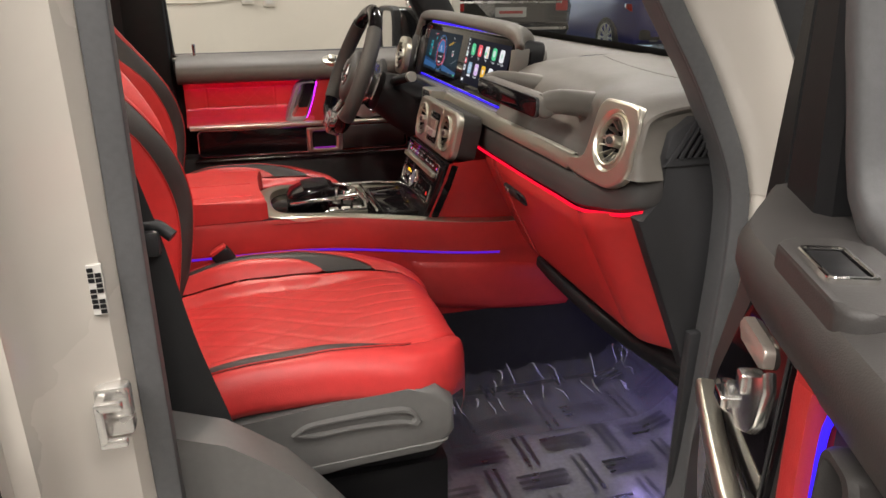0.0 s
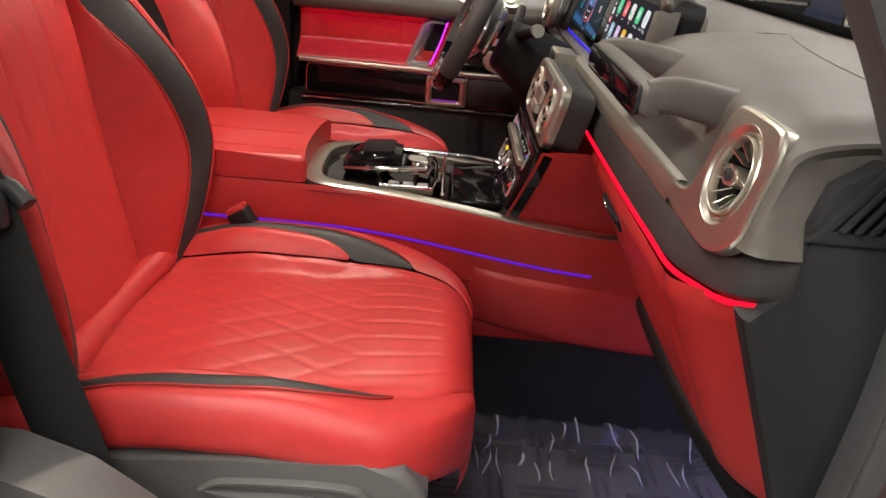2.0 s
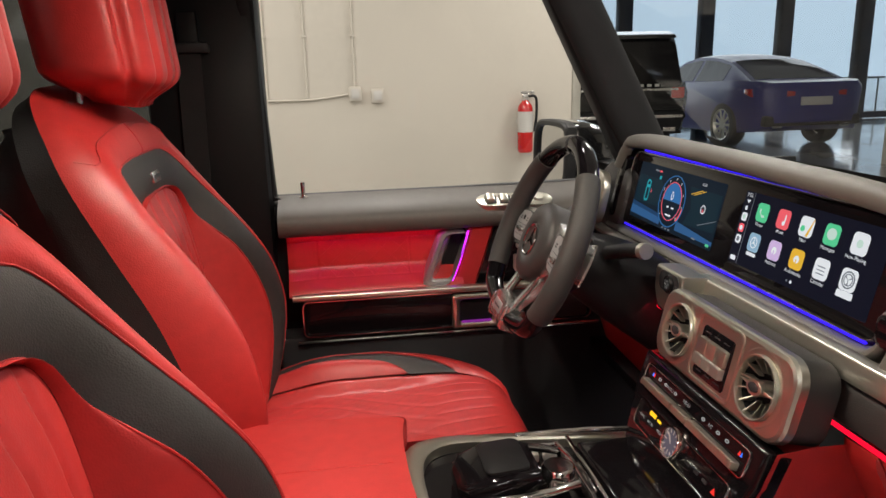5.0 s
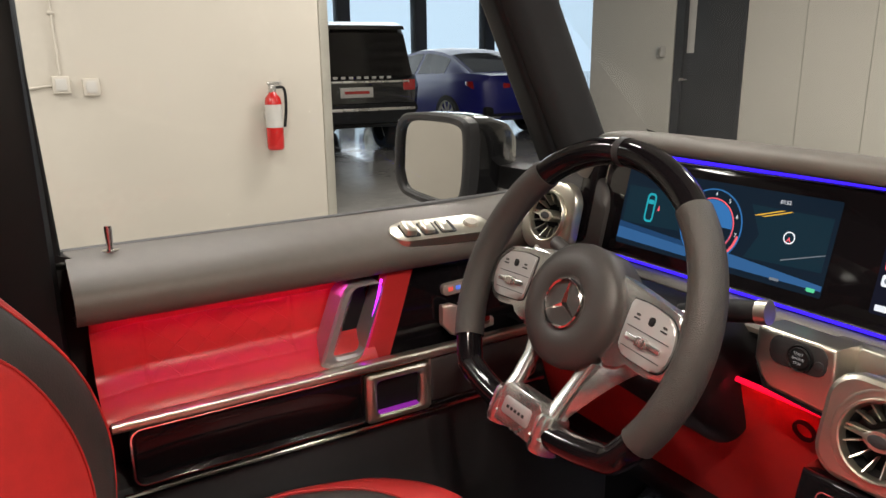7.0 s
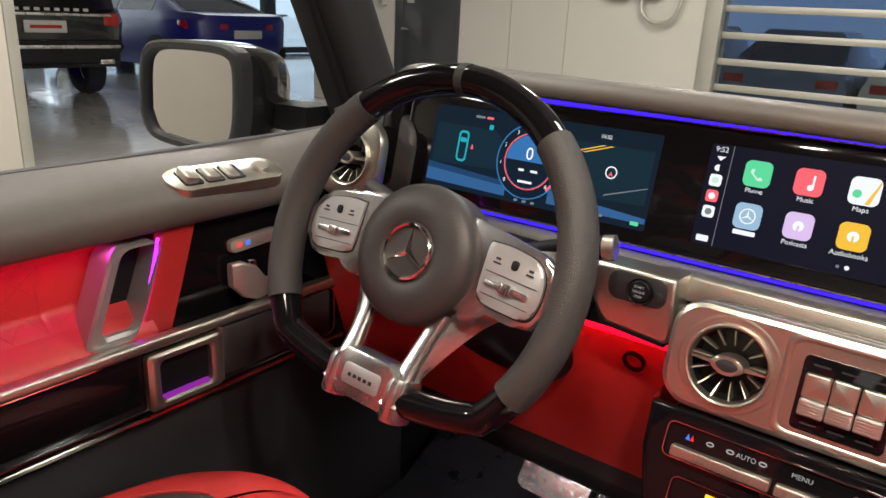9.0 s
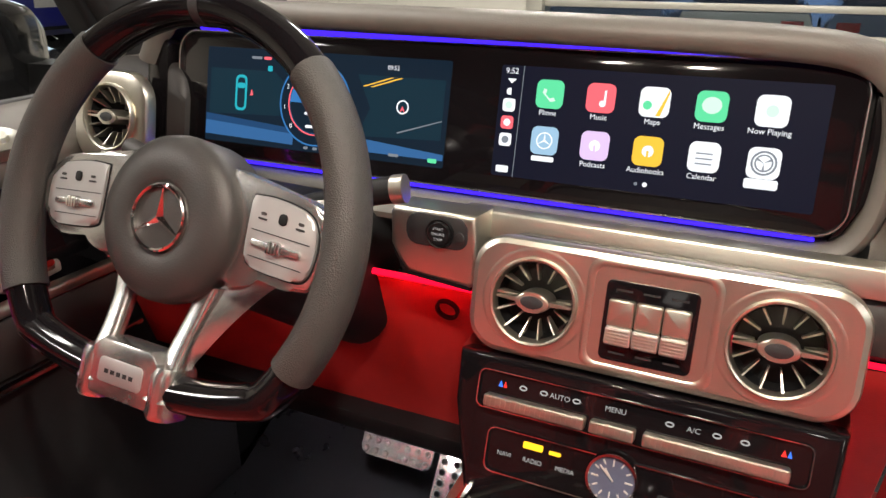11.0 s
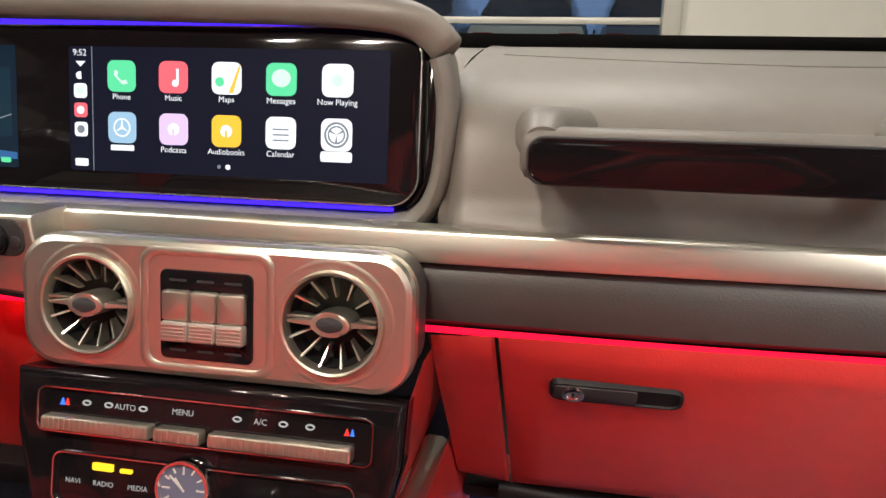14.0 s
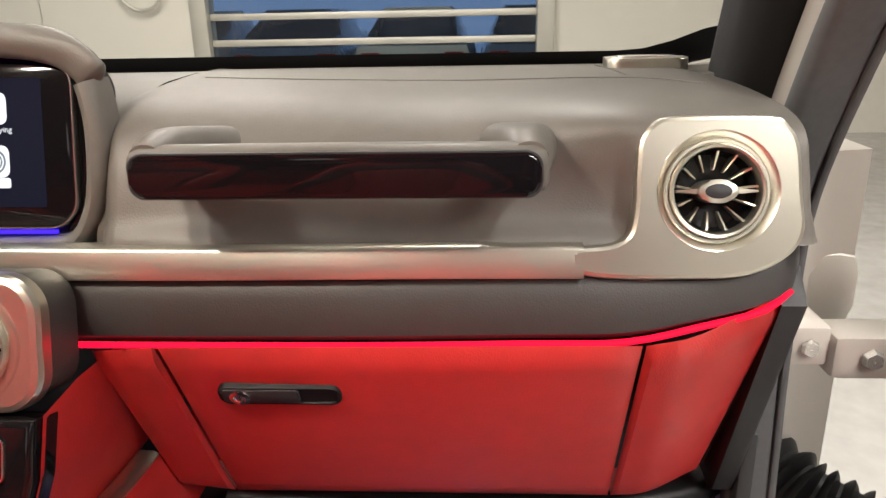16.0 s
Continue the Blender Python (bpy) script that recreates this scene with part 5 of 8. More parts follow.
for sg in (1, -1):
    pts = [(0.050, 0.050), (0.072, 0.046), (0.100, 0.0405), (0.130, 0.034), (0.148, 0.020), (0.148, -0.012), (0.138, -0.030), (0.116, -0.033), (0.085, -0.030), (0.060, -0.040)]
    pts = [(sg * p.x, p.y) for p in spline([(x, y, 0) for x, y in pts + pts[:1]], 48)[:-1]]
    arm = part("spoke", prism(pts[::-1] if sg > 0 else pts, -0.014, 0.006, 0.006, 3, WM), WSILV, wheel, "silver spoke with thumb controls")
    pts = [(0.0775, 0.0330), (0.100, 0.0330), (0.128, 0.0270), (0.139, 0.014), (0.140, -0.008), (0.133, -0.0235), (0.112, -0.0245), (0.0835, -0.0205), (0.078, -0.010)]
    pts = [(sg * p.x, p.y) for p in spline([(x, y, 0) for x, y in pts + pts[:1]], 48)[:-1]]
    gap = [(sg * 0.108 + (x - sg * 0.108) * 1.035, 0.005 + (y - 0.005) * 1.045) for x, y in pts]
    part("panel_gap", prism(gap[::-1] if sg > 0 else gap, 0.0, 0.0066, m=WM), BLACKP, arm)
    part("thumb_panel", prism(pts[::-1] if sg > 0 else pts, 0.0, 0.0095, 0.003, 2, WM), SATIN, arm, "matt silver thumb panel")
    TM = WM @ Matrix.Translation((sg * 0.107, 0.0, 0.0)) @ Matrix.Rotation(radians(-4 * sg), 4, "Z")
    part("thumb_slider", prism(rrect(0.046, 0.0055, 0.0027, 4, 0, -0.004), 0.006, 0.012, 0.002, 2, TM), WSILV, arm)
    part("thumb_roller", prism(rrect(0.013, 0.0105, 0.003, 4, 0, -0.004), 0.006, 0.0145, 0.002, 2, TM), WSILV, arm)
    for k in range(4):
        part("roller_rib", box(-0.0045 + 0.003 * k - 0.0005, -0.0045 + 0.003 * k + 0.0005, -0.0085, 0.0005, 0.0140, 0.0150, m=TM), CHROME, arm)
    part("panel_seam", box(-0.026, 0.028, 0.0052, 0.0060, 0.006, 0.0100, m=TM), PLASTIC, arm)
    part("panel_seam", box(-0.024, 0.026, -0.0150, -0.0143, 0.006, 0.0100, m=TM), PLASTIC, arm)
    part("touch_pad", prism(rrect(0.0075, 0.009, 0.003, 4, 0, 0.0185), 0.006, 0.0108, 0.001, 2, TM), BLACKP, arm)
    for dx in (-0.018, 0.017):
        part("key_mark", prism(rrect(0.008, 0.0016, 0.0007, 2, dx, 0.0150), 0.006, 0.0104, m=TM), PLASTIC, arm)
        part("key_mark", prism(rrect(0.005, 0.0024, 0.0010, 2, dx, 0.0190), 0.006, 0.0102, m=TM), PAD, arm)
    # twin lower spokes: a narrow ridge and a flank that runs back under the thumb panel
    rings = []
    for (x, y, w, z) in ((0.045, -0.046, 0.020, -0.004), (0.040, -0.070, 0.018, 0.000), (0.037, -0.095, 0.018, 0.008), (0.036, -0.118, 0.020, 0.016), (0.036, -0.138, 0.024, 0.024)):
        rings.append([(sg * x + u, y, z + v) for u, v in rrect(w, 0.014, 0.005, 3)])
    part("lower_spoke", loft(rings, m=WM), WSILV, wheel, "satin silver lower spoke")
    rows = []
    for k in range(16):
        f = k / 15
        y = -0.036 - 0.092 * f
        far = 0.112 - 0.066 * min(1.0, f * 1.25) ** 0.55
        rows.append([(sg * (0.040 + (far - 0.040) * g), y + 0.014 * g * (1 - f), -0.006 + 0.024 * f - (0.024 * (1 - f) + 0.006) * g) for g in (0.0, 0.25, 0.5, 0.75, 1.0)])
    bm = grid(rows, thick=0.003)
    bm.transform(WM)
    part("spoke_flank", bm, WSILV, wheel, "curved silver flank of the lower spoke")
    bm = loft([[(sg * 0.037 + u, y, v + 0.012) for u, v in rrect(0.024, h, 0.012, 4)] for y, h in ((-0.112, 0.034), (-0.118, 0.040), (-0.148, 0.040), (-0.153, 0.034))], m=WM)
    part("rim_clasp", bm, WSILV, wheel)
pl = part("badge_plate", prism([(-0.034, -0.110), (-0.026, -0.102), (0.026, -0.102), (0.034, -0.110), (0.036, -0.148), (-0.036, -0.148)], 0.004, 0.030, 0.003, 2, WM), WSILV, wheel, "silver plate with badge")
part("badge_inlay", prism(rrect(0.046, 0.020, 0.004, 4, 0, -0.126), 0.026, 0.0312, 0.001, 2, WM), SATIN, pl)
for k in range(5):
    part("badge_mark", box(-0.0155 + k * 0.0065, -0.0115 + k * 0.0065, -0.1282, -0.1248, 0.0308, 0.0316, m=WM), PLASTIC, pl)
part("wheel_rear_shell", lathe([(0.0005, -0.05), (0.055, -0.05), (0.066, -0.03), (0.068, -0.012)], 32, WM), WSILV, wheel)
# column shroud and stalks
CW = WM @ Matrix.Translation((0, 0, -0.014))
part("column_shroud", loft([[CW @ Vector((u, v - 0.01, -0.055)) for u, v in rrect(0.11, 0.10, 0.035, 5)], [CW @ Vector((u, v - 0.015, -0.12)) for u, v in rrect(0.15, 0.13, 0.04, 5)], [CW @ Vector((u, v - 0.03, -0.24)) for u, v in rrect(0.16, 0.16, 0.04, 5)]]), BLACKP, wheel, "black steering column shroud")
part("gear_stalk", tube([CW @ Vector(p) for p in ((0.06, 0.030, -0.075), (0.100, 0.050, -0.085), (0.134, 0.061, -0.09))], 0.0120, 14, up=(0, 0.3, 1)), BLACKP, wheel, "selector stalk with silver end")
part("stalk_end", tube([CW @ Vector(p) for p in ((0.134, 0.061, -0.09), (0.138, 0.062, -0.0903), (0.145, 0.0638, -0.091))], 0.0128, 14, up=(0, 0.3, 1)), SILVER, wheel)
part("light_stalk", tube([CW @ Vector(p) for p in ((-0.07, 0.02, -0.075), (-0.13, 0.045, -0.08), (-0.17, 0.055, -0.08))], 0.010, 12, up=(0, 0.3, 1)), PAD, wheel)
part("light_switch", prism(rrect(0.085, 0.050, 0.012, 5), -0.02, 0.006, 0.003, 2, face_fwd(0.560, 0.520, 1.215, 10)), BLACKP, wheel, "black lamp switch block")
for sg in (1, -1):
    part("shift_paddle", prism([(sg * 0.075, 0.03), (sg * 0.135, 0.045), (sg * 0.14, 0.015), (sg * 0.135, -0.025), (sg * 0.08, -0.02)][::sg], -0.034, -0.030, 0.001, 2, WM), STEEL, wheel)

# ---- centre console ----
console = thing("centre_console", (0.1, 0, 0.66), "red leather centre console with armrest, silver surround and gloss black tray", "console")
front = [(0.126 + 0.012 * min(1.0, abs(y) / 0.122) ** 3.0, y) for y in [-0.122 + 0.0122 * k for k in range(21)]]
arm = part("armrest", prism([(-0.42, -0.105), (-0.40, -0.127), (-0.2, -0.130), (0.0, -0.130), (0.128, -0.128)] + front + [(0.128, 0.128), (0.0, 0.130), (-0.2, 0.130), (-0.40, 0.127), (-0.42, 0.105)], 1.096, 1.139, 0.018, 4), RED, console, "red leather armrest lid")
part("seam", tube([(x, -0.092, 1.1392) for x in (-0.38, -0.1, 0.06, 0.110)], 0.0012, 6), RED_D, console)
part("seam", tube([(x, -0.0, 1.1392) for x in (-0.38, -0.1, 0.06, 0.110)], 0.0012, 6), RED_D, console)


def side_sheet(sg):
    rows = []
    for k in range(40):
        x = -0.42 + 1.22 * k / 39
        f = smooth(0.16, 0.66, x)
        top = 1.094 - 0.040 * f
        yt = 0.128 + 0.024 * f
        bot = 0.80
        row = []
        for y, z in ((yt, top), (yt + 0.004, top - 0.012), (yt + 0.005, top - 0.05), (yt + 0.006, top - 0.062), (yt + 0.004, top - 0.070), (yt + 0.006, top - 0.085), (yt + 0.008, top - 0.115), (yt - 0.004, top - 0.125), (yt - 0.006, top - 0.20), (yt - 0.02, bot)):
            row.append((x, sg * y, z))
        rows.append(row)
    return grid(rows)


for sg in (1, -1):
    part("console_side", side_sheet(sg), RED_D, console, "red leather console flank")
    line = [(x, sg * (0.128 + 0.024 * smooth(0.16, 0.66, x) + 0.0045), 1.094 - 0.040 * smooth(0.16, 0.66, x) - 0.067) for x in [0.0 - 0.1 + 0.72 * k / 24 for k in range(25)]]
    part("light_guide", tube(line, 0.0030, 8), ACC_VIO, console, "violet ambient light line")
    # knee pad pocket on the flank
    rows = []
    for j in range(14):
        v = j / 13
        row = []
        for k in range(24):
            u = k / 23
            x0, x1 = 0.42, 0.80 - 0.0 * v
            x = x0 + (x1 - x0) * u
            z = 0.984 - 0.130 * v * (1 - 0.25 * (1 - u) ** 3) - 0.020 * u
            row.append((x, sg * (0.146 + 0.022 * (math.sin(math.pi * u) * math.sin(math.pi * v)) ** 0.4), z))
        rows.append(row)
    part("knee_pad", grid(rows), RED_D, console, "padded red knee panel")
    part("carpet_flank", grid([[(x, sg * 0.147, 0.850), (x, sg * 0.163, 0.79), (x, sg * 0.175, 0.66)] for x in (-0.4, 0.0, 0.4, 0.8, 1.0)]), CARPET, console, "black carpet below the console")
# silver surround: rounded at the rear, open ahead
def surround():
    outer, inner = [], []
    for k in range(60):
        t = k / 59
        if t < 0.30:
            x = 0.66 - (0.66 - 0.235) * t / 0.30
            w = 0.152 - 0.022 * smooth(0.66, 0.20, x)
            outer.append((x, -w)), inner.append((x, -(w - 0.022)))
        elif t > 0.70:
            x = 0.235 + (0.66 - 0.235) * (t - 0.70) / 0.30
            w = 0.152 - 0.022 * smooth(0.66, 0.20, x)
            outer.append((x, w)), inner.append((x, w - 0.022))
        else:
            a = math.pi * (t - 0.30) / 0.40
            outer.append((0.235 - 0.112 * abs(math.sin(a)) ** 0.5, -0.131 * math.copysign(abs(math.cos(a)) ** 0.5, math.cos(a))))
            inner.append((0.235 - 0.086 * abs(math.sin(a)) ** 0.6, -0.108 * math.copysign(abs(math.cos(a)) ** 0.6, math.cos(a))))
    rows = []
    for (xo, yo), (xi, yi) in zip(outer, inner):
        z = 1.0985 - 0.040 * smooth(0.16, 0.66, xo)
        rows.append([(xo, yo, z - 0.018), (xo, yo, z - 0.003), (xo + (xi - xo) * 0.2, yo + (yi - yo) * 0.2, z), (xo + (xi - xo) * 0.8, yo + (yi - yo) * 0.8, z + 0.001), (xi, yi, z - 0.002), (xi, yi, z - 0.016)])
    return grid(rows)


part("silver_surround", surround(), SILVER, console, "satin silver surround")
part("tray", grid([[(x, y, 1.086 - 0.038 * smooth(0.16, 0.66, x) - 0.004 * (abs(y) < 0.12)) for y in (-0.135, -0.10, 0, 0.10, 0.135)] for x in (0.145, 0.22, 0.32, 0.42, 0.52, 0.62)]), GLOSS, console, "piano black tray")
part("tray_lid", box(0.375, 0.470, -0.105, 0.105, 1.062, 1.083, 0.006, 3), GLOSS, console, "gloss black lid")
part("chrome_rail", tube([(0.29, 0.118, 1.093), (0.40, 0.122, 1.089), (0.47, 0.124, 1.082)], 0.004, 8), CHROME, console)
part("chrome_rail", tube([(0.362, -0.105, 1.090), (0.362, 0.0, 1.092), (0.362, 0.105, 1.090)], 0.003, 8, up=(1, 0, 0)), CHROME, console)
# controller: palm rest, silver cradle, dial and keys
pr = part("palm_rest", loft([[(x, y, z) for y, z in rrect(2 * w, h, 0.010, 5, 0.004, zc)] for x, w, h, zc in ((0.185, 0.030, 0.020, 1.097), (0.195, 0.044, 0.032, 1.101), (0.225, 0.050, 0.040, 1.106), (0.262, 0.048, 0.040, 1.110), (0.285, 0.040, 0.028, 1.112))]), GLOSS, console, "gloss black touchpad palm rest")
part("touch_surface", prism(rrect(0.055, 0.075, 0.010, 5), 0, 0.003, 0.001, 2, face_up(0.245, 0.004, 1.1285) @ Matrix.Rotation(radians(-4), 4, "Y")), BLACKP, pr)
for sg in (1, -1):
    part("silver_cradle", tube(spline([(0.19, sg * 0.042 + 0.004, 1.098), (0.24, sg * 0.056 + 0.004, 1.105), (0.29, sg * 0.054 + 0.004, 1.108), (0.33, sg * 0.040 + 0.004, 1.106)], 20), 0.0055, 10), CHROME, console, "silver cradle arm")
part("dial", lathe([(0.0005, 0.013), (0.018, 0.013), (0.021, 0.010), (0.0225, 0.0), (0.024, -0.008)], 32, face_up(0.315, -0.004, 1.1025)), CHROME, console, "chrome rotary dial")
part("key_frame", ring([(0.255, -0.090), (0.345, -0.086), (0.352, -0.040), (0.352, 0.048), (0.345, 0.094), (0.255, 0.098), (0.245, 0.06), (0.245, -0.05)], [(0.260, -0.084), (0.339, -0.081), (0.346, -0.040), (0.346, 0.048), (0.339, 0.088), (0.260, 0.091), (0.252, 0.06), (0.252, -0.05)], 1.078, 1.0925, 0.002), CHROME, console, "chrome key frame")
for k in range(3):
    for sg in (1, -1):
        part("console_key", box(0.268 + 0.025 * k, 0.286 + 0.025 * k, sg * 0.068 - 0.006 + 0.004, sg * 0.068 + 0.006 + 0.004, 1.078, 1.090, 0.002), STEEL, console)
part("end_strip", box(0.352, 0.358, -0.03, 0.04, 1.078, 1.090, 0.002), CHROME, console)
# lower stack cheek, closes the flank under the dash
for sg in (1, -1):
    edge = [SM @ Vector((-sg * hw, ly, -0.010)) for hw, ly in ((0.153, 0.046), (0.151, 0.0), (0.133, -0.075), (0.114, -0.104))]
    part("stack_cheek", grid([[tuple(e), (e.x + 0.05, sg * (0.122 + 0.030 * f), e.z + 0.004), (0.62, sg * (0.128 + 0.030 * f), e.z + 0.006), (0.78, sg * (0.132 + 0.036 * f), e.z + 0.006)] for e, f in zip(edge, (1.0, 0.75, 0.2, 0.0))]), RED_D, console, "red leather cheek beside the stack")

# ---- belts ----
belt = thing("seat_belt", (-0.03, -0.70, 0.9), "black seat belt with a dark guide, hanging beside the seat", "seat belt")
bp = spline([(-0.12, -0.735, 1.72), (-0.075, -0.705, 1.50), (-0.035, -0.675, 1.275), (-0.015, -0.672, 1.12), (0.020, -0.680, 0.98), (0.035, -0.690, 0.90)], 30)
rows = []
for k, p in enumerate(bp):
    w = 0.024 + 0.012 * smooth(10, 24, k)
    rows.append([p + Vector((-w, 0.004, 0.004)), p + Vector((-w * 0.3, -0.001, 0)), p + Vector((w * 0.3, -0.001, 0)), p + Vector((w, 0.004, -0.004))])
part("webbing", grid(rows, thick=0.0015), BELT, belt, "black woven belt")
part("belt_guide", join(tube(spline([(-0.070, -0.680, 1.262), (-0.045, -0.672, 1.272), (-0.010, -0.668, 1.270), (0.010, -0.674, 1.256)], 14), 0.008, 10), box(-0.056, -0.004, -0.690, -0.674, 1.236, 1.268, 0.006)), PLASTIC, belt, "dark plastic belt guide")
part("belt_anchor", box(0.005, 0.075, -0.715, -0.69, 0.885, 0.925, 0.006), BLACKP, belt)
for sgn, xx in ((-1, 0.050), (1, -0.005)):
    bk = thing("belt_buckle", (xx, sgn * 0.165, 0.98), "black belt buckle with a red release button beside the seat", "buckle", "belt buckles")
    bmx = Matrix.Translation((xx, sgn * 0.170, 1.035)) @ Matrix.Rotation(radians(-32), 4, "Y")
    part("buckle_body", box(-0.018, 0.018, -0.014, 0.014, -0.045, 0.024, 0.006, 3, bmx), BLACKP, bk)
    part("release_button", box(-0.016, 0.016, -0.011, 0.011, 0.020, 0.030, 0.003, 2, bmx), RED, bk, "red release button")
    part("buckle_stalk", box(-0.008, 0.008, -0.006, 0.006, -0.14, -0.04, 0.003, 2, bmx), BLACKP, bk)

# ---- cabin shell ----
GZ = 0.12  # garage floor
shell = thing("car_body", (0.2, 0, GZ), "warm white off-road car body with black pillars and a dark roof lining", "car", kind="structure")


def spar(pts, w, d, material, name, label="", up=(0, 1, 0), r=0.02):
    return part(name, sweep(spline(pts, 24), rrect(w, d, r, 4), up), material, shell, label)


part("floor_pan", box(-1.6, 1.12, -0.76, 0.76, 0.60, 0.655, 0.004), CARPET, shell, "black carpeted cabin floor")
part("toe_board", grid([[(0.90, y, 0.655), (0.98, y, 0.70), (1.06, y, 0.82), (1.10, y, 1.00), (1.10, y, 1.2)] for y in (-0.75, 0.0, 0.75)]), CARPET, shell)
part("firewall", box(1.10, 1.14, -0.8, 0.8, 0.6, 1.30), BLACKP, shell)
part("headlining", grid([[(x, y, 1.885 - 0.03 * (abs(y) / 0.72) ** 4 - 0.02 * (x > 0.3)) for y in [-0.72 + 0.08 * k for k in range(19)]] for x in (-1.7, -1.0, -0.4, 0.1, 0.40)]), HEADL, shell, "dark roof lining")
part("roof_skin", box(-1.8, 0.42, -0.80, 0.80, 1.92, 1.95, 0.01), WHITE, shell)
part("roof_console", box(0.03, 0.36, -0.11, 0.11, 1.852, 1.872, 0.008), PLASTIC, shell, "roof console")
part("back_wall", box(-1.75, -1.70, -0.78, 0.78, 0.6, 1.9), HEADL, shell)
part("header_rail", sweep([(0.42, -0.76, 1.865), (0.44, 0.0, 1.875), (0.42, 0.76, 1.865)], rrect(0.07, 0.06, 0.02, 3)), HEADL, shell)
# windscreen with its black lower border, and the front pillars
ws = part("windscreen", grid([[(0.975 + 0.02 * math.cos(y * 1.9), y, 1.362), (0.42 + 0.02 * math.cos(y * 1.9), y, 1.885)] for y in [-0.74 + 0.074 * k for k in range(21)]]), G_CLEAR, shell, "clear windscreen")
ws.visible_shadow = False
def foot_z(y):
    return 0.03 * smooth(0.60, 0.735, abs(y)) ** 2


part("screen_border", grid([[(0.966 + 0.02 * math.cos(y * 1.9) - 1.061 * (z + foot_z(y) - 1.362), y, z + foot_z(y)) for z in (1.376, 1.395, 1.414)] for y in [-0.735 + 0.0294 * k for k in range(51)]]), BLACKP, shell, "black border along the screen's foot")
part("wiper_arm", tube([(1.02, 0.40, 1.372), (1.02, 0.1, 1.374), (1.02, -0.25, 1.374)], 0.006, 8), BLACKP, shell)
for sg in (1, -1):
    spar([(0.90, 0.775, 1.20), (0.805, 0.772, 1.335), (0.710, 0.765, 1.50), (0.588, 0.755, 1.72), (0.49, 0.745, 1.89)] if sg > 0 else [(0.890, -0.738, 1.30), (0.866, -0.742, 1.345), (0.782, -0.738, 1.50), (0.640, -0.736, 1.72), (0.53, -0.735, 1.89)], 0.098, 0.07, HEADL, "front_pillar", "dark grey inner front pillar", up=(0, sg, 0.0), r=0.028)
part("pillar_foot", loft([[(x0, y, 1.30), (x0, y, z - 0.012), (x0 + 0.012, y, z), (0.965 - 1.07 * (z - 1.378), y, z + 0.002), (0.99, y, 1.33)] for x0, y, z in ((0.86, -0.600, 1.385), (0.85, -0.650, 1.390), (0.835, -0.700, 1.394), (0.825, -0.735, 1.397), (0.82, -0.752, 1.400))]), DASH, shell, "grey trim at the pillar's foot")
part("kick_panel", box(0.80, 1.12, 0.742, 0.760, 0.60, 1.385, 0.004), BLACKP, shell, "black footwell side panel")
part("kick_panel", box(0.80, 1.12, -0.742, -0.728, 0.60, 1.10, 0.004), BLACKP, shell)
# driver's side: rear pillar and frames (dark)
part("centre_pillar", box(-0.30, -0.072, 0.745, 0.84, 0.66, 1.90, 0.02), BLACKP, shell, "black centre pillar")
part("belt_height_slider", box(-0.225, -0.185, 0.728, 0.745, 1.60, 1.72, 0.006), BLACKP, shell)
part("belt_loop", box(-0.245, -0.165, 0.715, 0.735, 1.64, 1.66, 0.005), PLASTIC, shell)
# driver's hanging belt
rows = [[(x0, 0.728, z), (x0 + 0.046, 0.728, z)] for x0, z in ((-0.228, 1.65), (-0.235, 1.3), (-0.24, 0.8))]
part("belt_webbing", grid(rows, thick=0.0015), BELT, shell)
# rear left door: sill, glass, post
part("rear_door_panel", box(-1.30, -0.30, 0.76, 0.84, 0.66, 1.33, 0.01), BLACKP, shell)
part("rear_door_trim", box(-1.25, -0.31, 0.745, 0.765, 1.02, 1.26, 0.008), RED_D, shell, "red rear door panel")
part("rear_post", box(-1.40, -1.25, 0.74, 0.84, 0.66, 1.90, 0.01), BLACKP, shell)
rg = part("rear_side_glass", box(-1.25, -0.30, 0.805, 0.810, 1.32, 1.84), G_TINT, shell, "tinted rear side glass")
rg.visible_shadow = False
part("roof_side_rail", box(-1.7, 0.52, 0.73, 0.84, 1.83, 1.93, 0.02), HEADL, shell)
part("roof_side_rail", box(-1.7, 0.40, -0.80, -0.73, 1.86, 1.93, 0.02), HEADL, shell)
part("rear_quarter", box(-1.75, -1.40, 0.76, 0.84, 0.66, 1.90), BLACKP, shell)
part("rear_quarter", box(-1.75, -0.95, -0.84, -0.76, 0.66, 1.90), BLACKP, shell)
rg = part("rear_side_glass", box(-0.95, -0.20, -0.835, -0.830, 1.34, 1.84), G_TINT, shell)
rg.visible_shadow = False
# passenger side: white centre pillar, rear door skin, sill, seal
pp = [(-0.030, -0.775), (-0.048, -0.800), (-0.095, -0.812), (-0.115, -0.828), (-0.128, -0.865), (-0.16, -0.868), (-0.17, -0.80), (-0.16, -0.765)]
part("white_pillar", loft([[(x - 0.010 * (z - 1.0), y, z) for x, y in pp] for z in (0.50, 0.62, 0.8, 1.0, 1.2, 1.4, 1.6, 1.90)]), WHITE, shell, "warm white centre pillar")
part("rear_door_skin", loft([[(x, y, z) for x, y in ((-0.150, -0.868), (-0.158, -0.885), (-0.9, -0.89), (-0.9, -0.84), (-0.17, -0.84))] for z in (0.55, 1.0, 1.31, 1.33)]), WHITE, shell, "white rear door")
part("waist_swage", box(-0.9, -0.160, -0.900, -0.885, 1.075, 1.115, 0.006), WHITE, shell)
part("rear_door_frame", box(-0.22, -0.155, -0.880, -0.845, 1.32, 1.90, 0.01), WHITE, shell)
part("rear_door_lining", box(-0.9, -0.18, -0.84, -0.79, 0.60, 1.33), BLACKP, shell)
